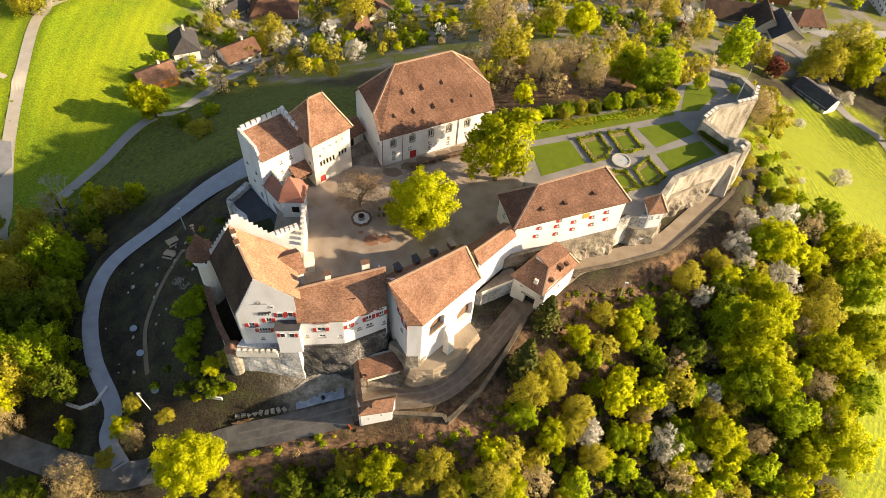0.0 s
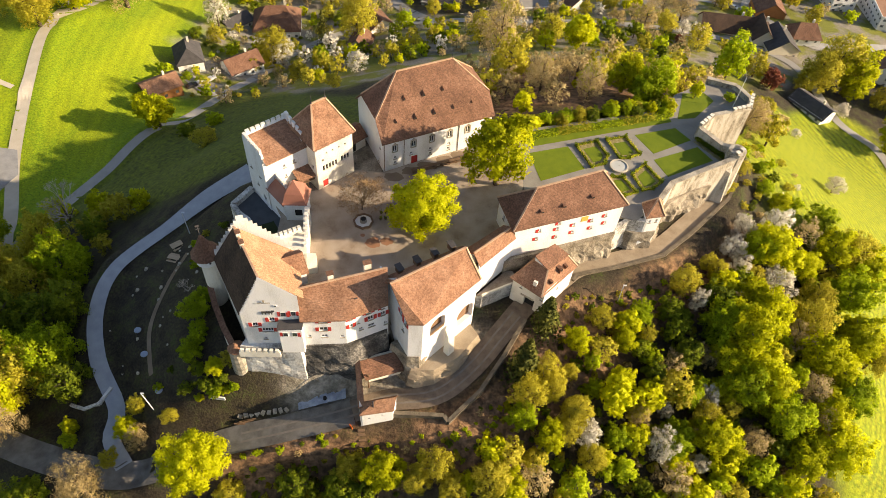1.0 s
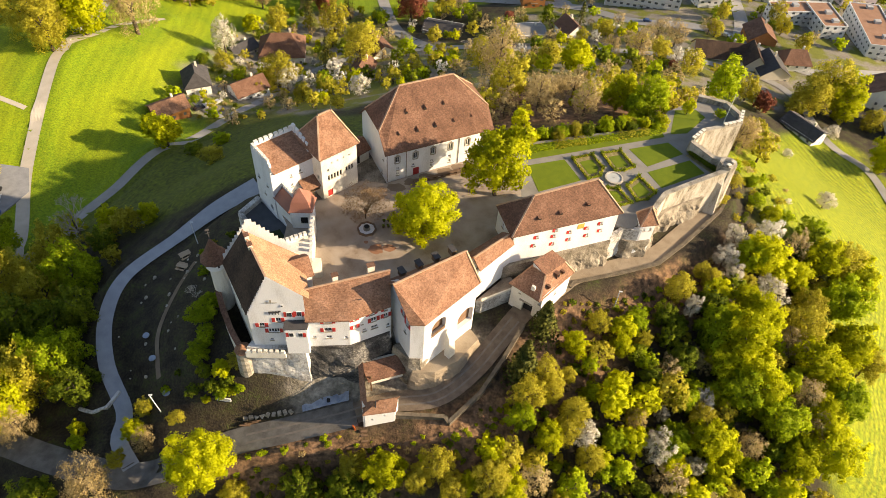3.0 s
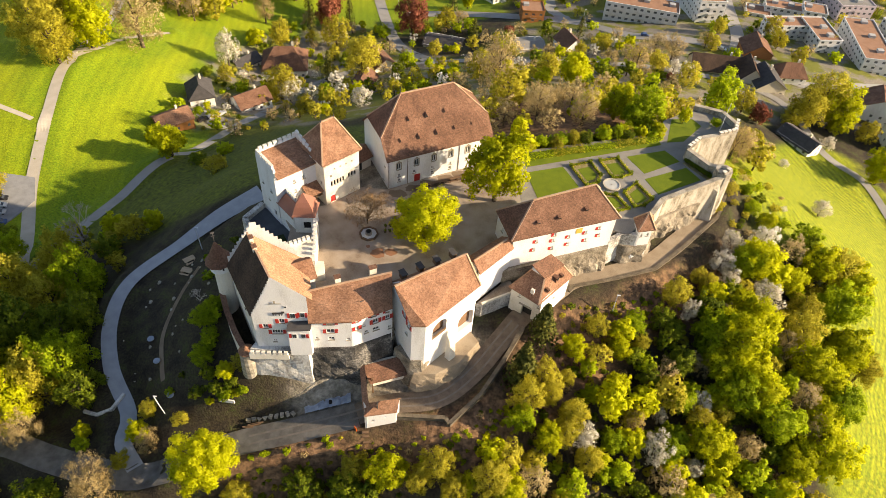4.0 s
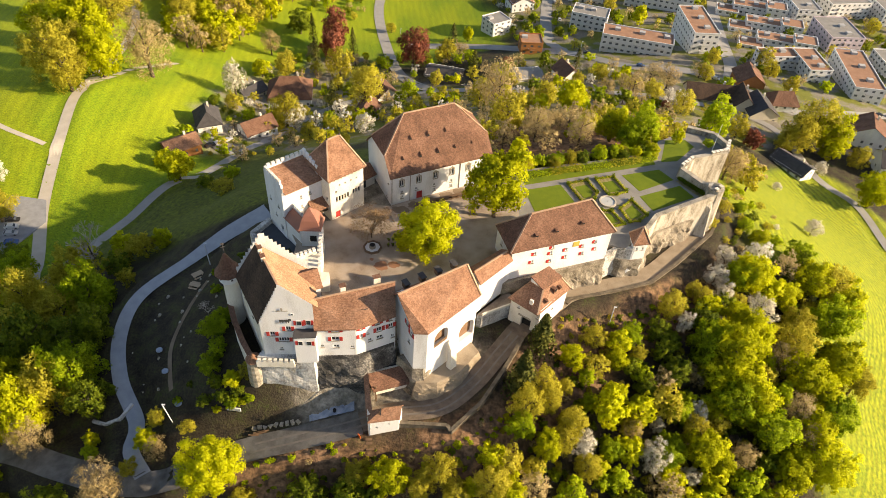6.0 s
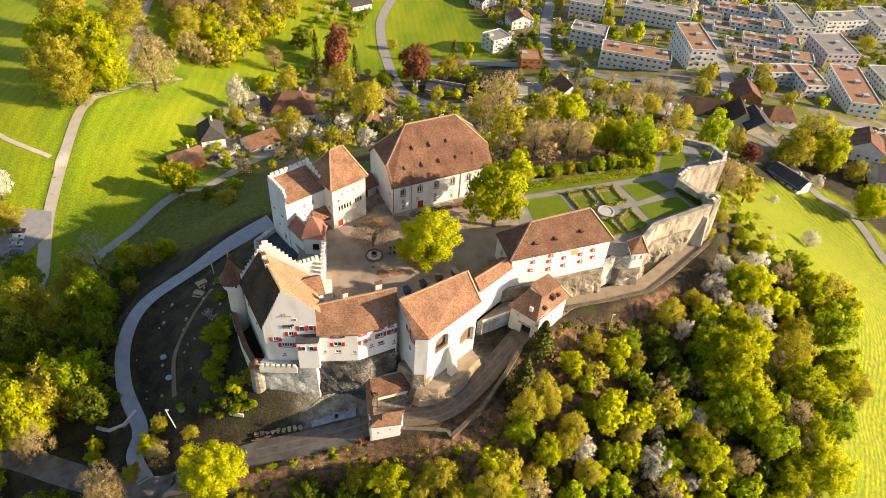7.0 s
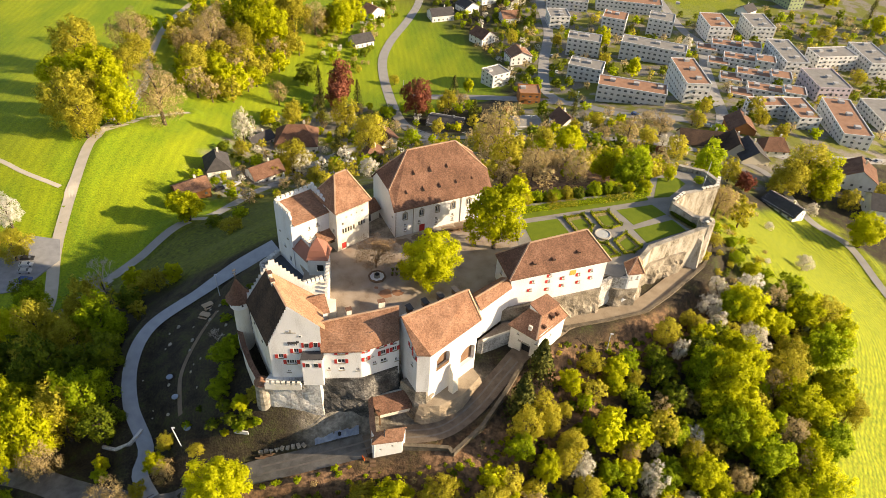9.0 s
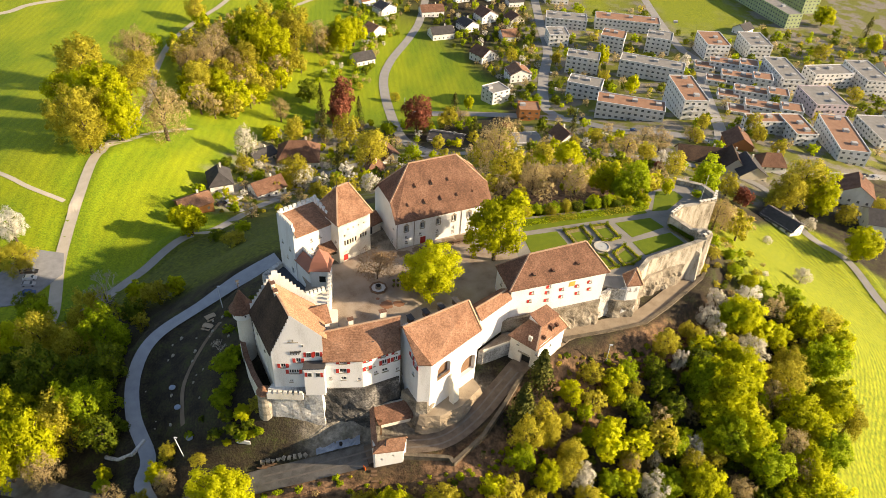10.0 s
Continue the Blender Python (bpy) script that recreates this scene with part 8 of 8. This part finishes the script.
x, y = -4.7, -30.9
single("barrel", Shape().cone(x, y, gz(x, y), gz(x, y) + 1.1, 0.35, 0.35, 12), DARK, "black barrel standing by the tarpaulin", "barrel")
ORANGE = mat("orange_plastic", [(0.7, 0.12, 0.02), (0.8, 0.16, 0.03)], 1, rough=0.5)
x, y = 1.0, -36.6
single("site_fence", Shape().bar((x, y, gz(x, y) + 0.45), (0.9, 0.12, 1.1), -0.9), ORANGE, "small orange barrier panel at the drive's edge", "barrier")
st = thing("garden_steps", (3.2, -38, -18), "wooden steps down the bank below the lodge", "steps")
for k in range(9):
    y = -37.2 - 0.62 * k
    x = 3.0 + 0.12 * k
    part("tread", Shape().bar((x, y, gz(x, y) + 0.14), (1.3, 0.5, 0.2), 0.1), WOOD, st)
for (x, y, h, lean) in ((-38.0, -33.2, 5.5, 0.25), (54.5, -7.3, 6.0, 0.02), (-40.5, 8.0, 7.0, 0.05), (88, 240, 8, 0.0), (-12, 270, 7, 0)):
    z = gz(x, y)
    t = thing("lamp_post", (x, y, z), "slender pale street lamp post", "street lamp", "lamp posts")
    part("pole", Shape().beam((x, y, z - 0.4), (x - lean * h, y + lean * h * 0.6, z + h), 0.16, 0.16), STEEL, t)
    part("lamp_head", Shape().bar((x - lean * h + 0.25, y + lean * h * 0.6, z + h), (0.7, 0.3, 0.14)), STEEL, t)
# low walls beside the loop way
low_wall("pale dry-stone wall by the loop way", [(-58.0, -29.6), (-54.4, -31.0), (-51.0, -30.4), (-49.6, -26.8)], [gz(-58, -29.6), gz(-54.4, -31), gz(-51.2, -30.4), gz(-50.4, -26.8)], 0.7, 0.6, False, 1.0, STAINED)
for k in range(26):
    a = RNG.uniform(0, 1)
    x, y = -44 + 12 * RNG.uniform(-1, 1), -12 + 16 * RNG.uniform(-1, 1)
    s = RNG.uniform(0.25, 0.6)
    z = gz(x, y)
    single("boulder", Shape().cone(x, y, z - 0.2, z + s * 0.7, s, s * 0.55, 7), STONE, "pale boulder lying on the slope", "boulder", "slope boulders")

BUILT += [(225, 460, 42), (215, 520, 48), (205, 590, 60), (145, 485, 26), (135, 540, 34)]  # open playing fields
# ---- woods and gardens between the single trees ----
SPRING = ["green", "olive", "fresh", "green", "fresh", "olive", "brown", "deep"]
fill_wood([(22, -47), (34, -31), (46, -17), (60, -11), (78, 0), (94, 10), (108, 20), (118, 6), (108, -14), (102, -32), (98, -56), (20, -64)], 3.8, SPRING, 2.2, 4.2, (1.8, 2.6), 5, "dense mixed spring wood on the slope below the lane", 0.5)
fill_wood([(-64, -36), (-67, -10), (-64, 12), (-60, 30), (-84, 40), (-112, 24), (-112, -40), (-84, -58)], 4.6, ["green", "deep", "olive", "fresh", "olive"], 2.4, 4.4, (1.9, 2.6), 6, "shaded mixed wood west of the castle")
fill_wood([(-34, -52), (22, -44), (22, -64), (-64, -68), (-64, -50)], 3.8, ["deep", "olive", "green", "deep"], 1.8, 3.2, (1.6, 2.3), 7, "bushy wood fringe below the drive")
fill_wood([(24, 42), (66, 50), (92, 58), (108, 50), (120, 84), (96, 100), (30, 84), (6, 60)], 5.0, ["brown", "olive", "brown", "fresh", "brown", "olive"], 2.2, 4.4, (1.8, 2.6), 8, "budding trees on the slope behind the castle", 0.62, "farfill")
fill_wood([(-92, 120), (-70, 150), (-80, 172), (-60, 250), (-30, 245), (20, 240), (100, 215), (140, 160), (100, 120), (20, 130), (-30, 110), (-60, 100)], 6.6, ["olive", "brown", "fresh", "olive", "brown", "green", "white", "deep"], 1.6, 4.2, (1.6, 2.5), 9, "garden trees and shrubs among the village houses", 0.8, "tiny")
fill_wood([(60, 230), (130, 225), (250, 180), (330, 260), (360, 440), (100, 560), (-70, 540), (-60, 320), (-36, 320), (-36, 440), (50, 440), (60, 300)], 10.5, ["olive", "brown", "brown", "green", "deep", "deep"], 1.8, 3.8, (1.6, 2.6), 10, "scattered street and garden trees of the town", 0.8, "tiny")
fill_wood([(-160, 300), (-120, 210), (-100, 200), (-80, 300), (-110, 400), (-140, 380)], 6.5, ["olive", "brown", "fresh", "olive"], 4, 7.5, (1.9, 2.6), 12, "budding trees in the meadow hollow", 0.5, "farfill")
fill_wood([(84, 12), (98, 24), (104, 44), (96, 52), (90, 36), (86, 24)], 3.2, ["olive", "green", "deep", "brown"], 0.8, 1.8, (1.1, 1.6), 13, "low bushes on the slope below the bastion", 0.9, "farfill")
fill_wood([(-34, -44), (-14, -39), (20, -42), (34, -26), (52, -10), (84, 10), (80, 2), (46, -18), (30, -34), (-30, -50)], 3.4, ["olive", "green", "brown", "deep"], 0.7, 1.5, (1.0, 1.6), 14, "low brambles on the bank below the lane", 1.2, "farfill")
fill_wood([(-40, -33), (-24, -30), (-20, -29), (-26, -22), (-34, -8), (-40, 6), (-30, 12), (-34, -20)], 3.6, ["deep", "green", "olive"], 0.8, 1.7, (0.9, 1.5), 15, "low bushes on the shaded castle slope", 1.1, "farfill")
fill_wood([(56, 1), (62, 4.5), (68, 10), (76, 17), (82, 23), (84, 21), (78, 15.5), (70, 9), (60, 3)], 1.5, ["green", "fresh", "olive"], 0.3, 0.7, (0.6, 1.0), 16, "grass tufts at the foot of the bastion", 0.9, "farfill")
fill_wood([(88, 4), (104, 22), (112, 40), (104, 50), (96, 44), (90, 20)], 4.2, ["olive", "brown", "olive", "green", "white"], 0.9, 2.2, (1.0, 1.6), 21, "scattered bushes on the meadow slope", 1.0, "farfill")
fill_wood([(43, -9), (62, -3), (84, 12), (89, 4), (68, -12), (52, -18), (40, -22), (30, -30), (26, -38), (36, -40)], 1.9, ["olive", "green", "brown", "olive", "fresh", "deep"], 0.4, 1.1, (0.9, 1.5), 22, "brambles and young shrubs on the bare bank", 0.5, "tiny")
fill_wood([(-32, -43), (-12, -38.5), (4, -38), (18, -37), (28, -30), (31, -40), (10, -47), (-22, -49)], 1.9, ["olive", "green", "deep", "brown", "green"], 0.4, 1.0, (0.8, 1.4), 23, "low plants on the bank below the drive", 0.5, "tiny")
GARDEN = ["brown", "deep", "green", "olive", "deep", "white"]
fill_wood([(24, 262), (50, 262), (56, 300), (34, 345), (2, 396), (0, 440), (78, 440), (76, 300), (72, 262)], 7.0, GARDEN, 1.6, 3.4, (1.4, 2.4), 17, "garden trees and hedges round the village houses", 0.8, "tiny")
fill_wood([(-70, 290), (-36, 290), (-34, 360), (-24, 390), (-20, 450), (-70, 450)], 7.0, GARDEN, 1.6, 3.4, (1.4, 2.4), 18, "garden trees beside the village street", 0.8, "tiny")
fill_wood([(-90, 112), (-60, 104), (-40, 130), (-30, 180), (-60, 210), (-88, 185)], 4.4, GARDEN, 0.7, 1.6, (1.0, 1.7), 19, "low garden hedges and shrubs of the village", 0.9, "tiny")
fill_wood([(24, -46), (36, -29), (48, -16), (62, -9), (80, 0), (96, 10), (106, 18), (114, 4), (106, -14), (100, -32), (96, -52), (22, -60)], 3.1, ["olive", "deep", "brown", "green"], 0.9, 1.8, (1.0, 1.7), 20, "underwood and brambles between the slope trees", 0.42, "tiny")
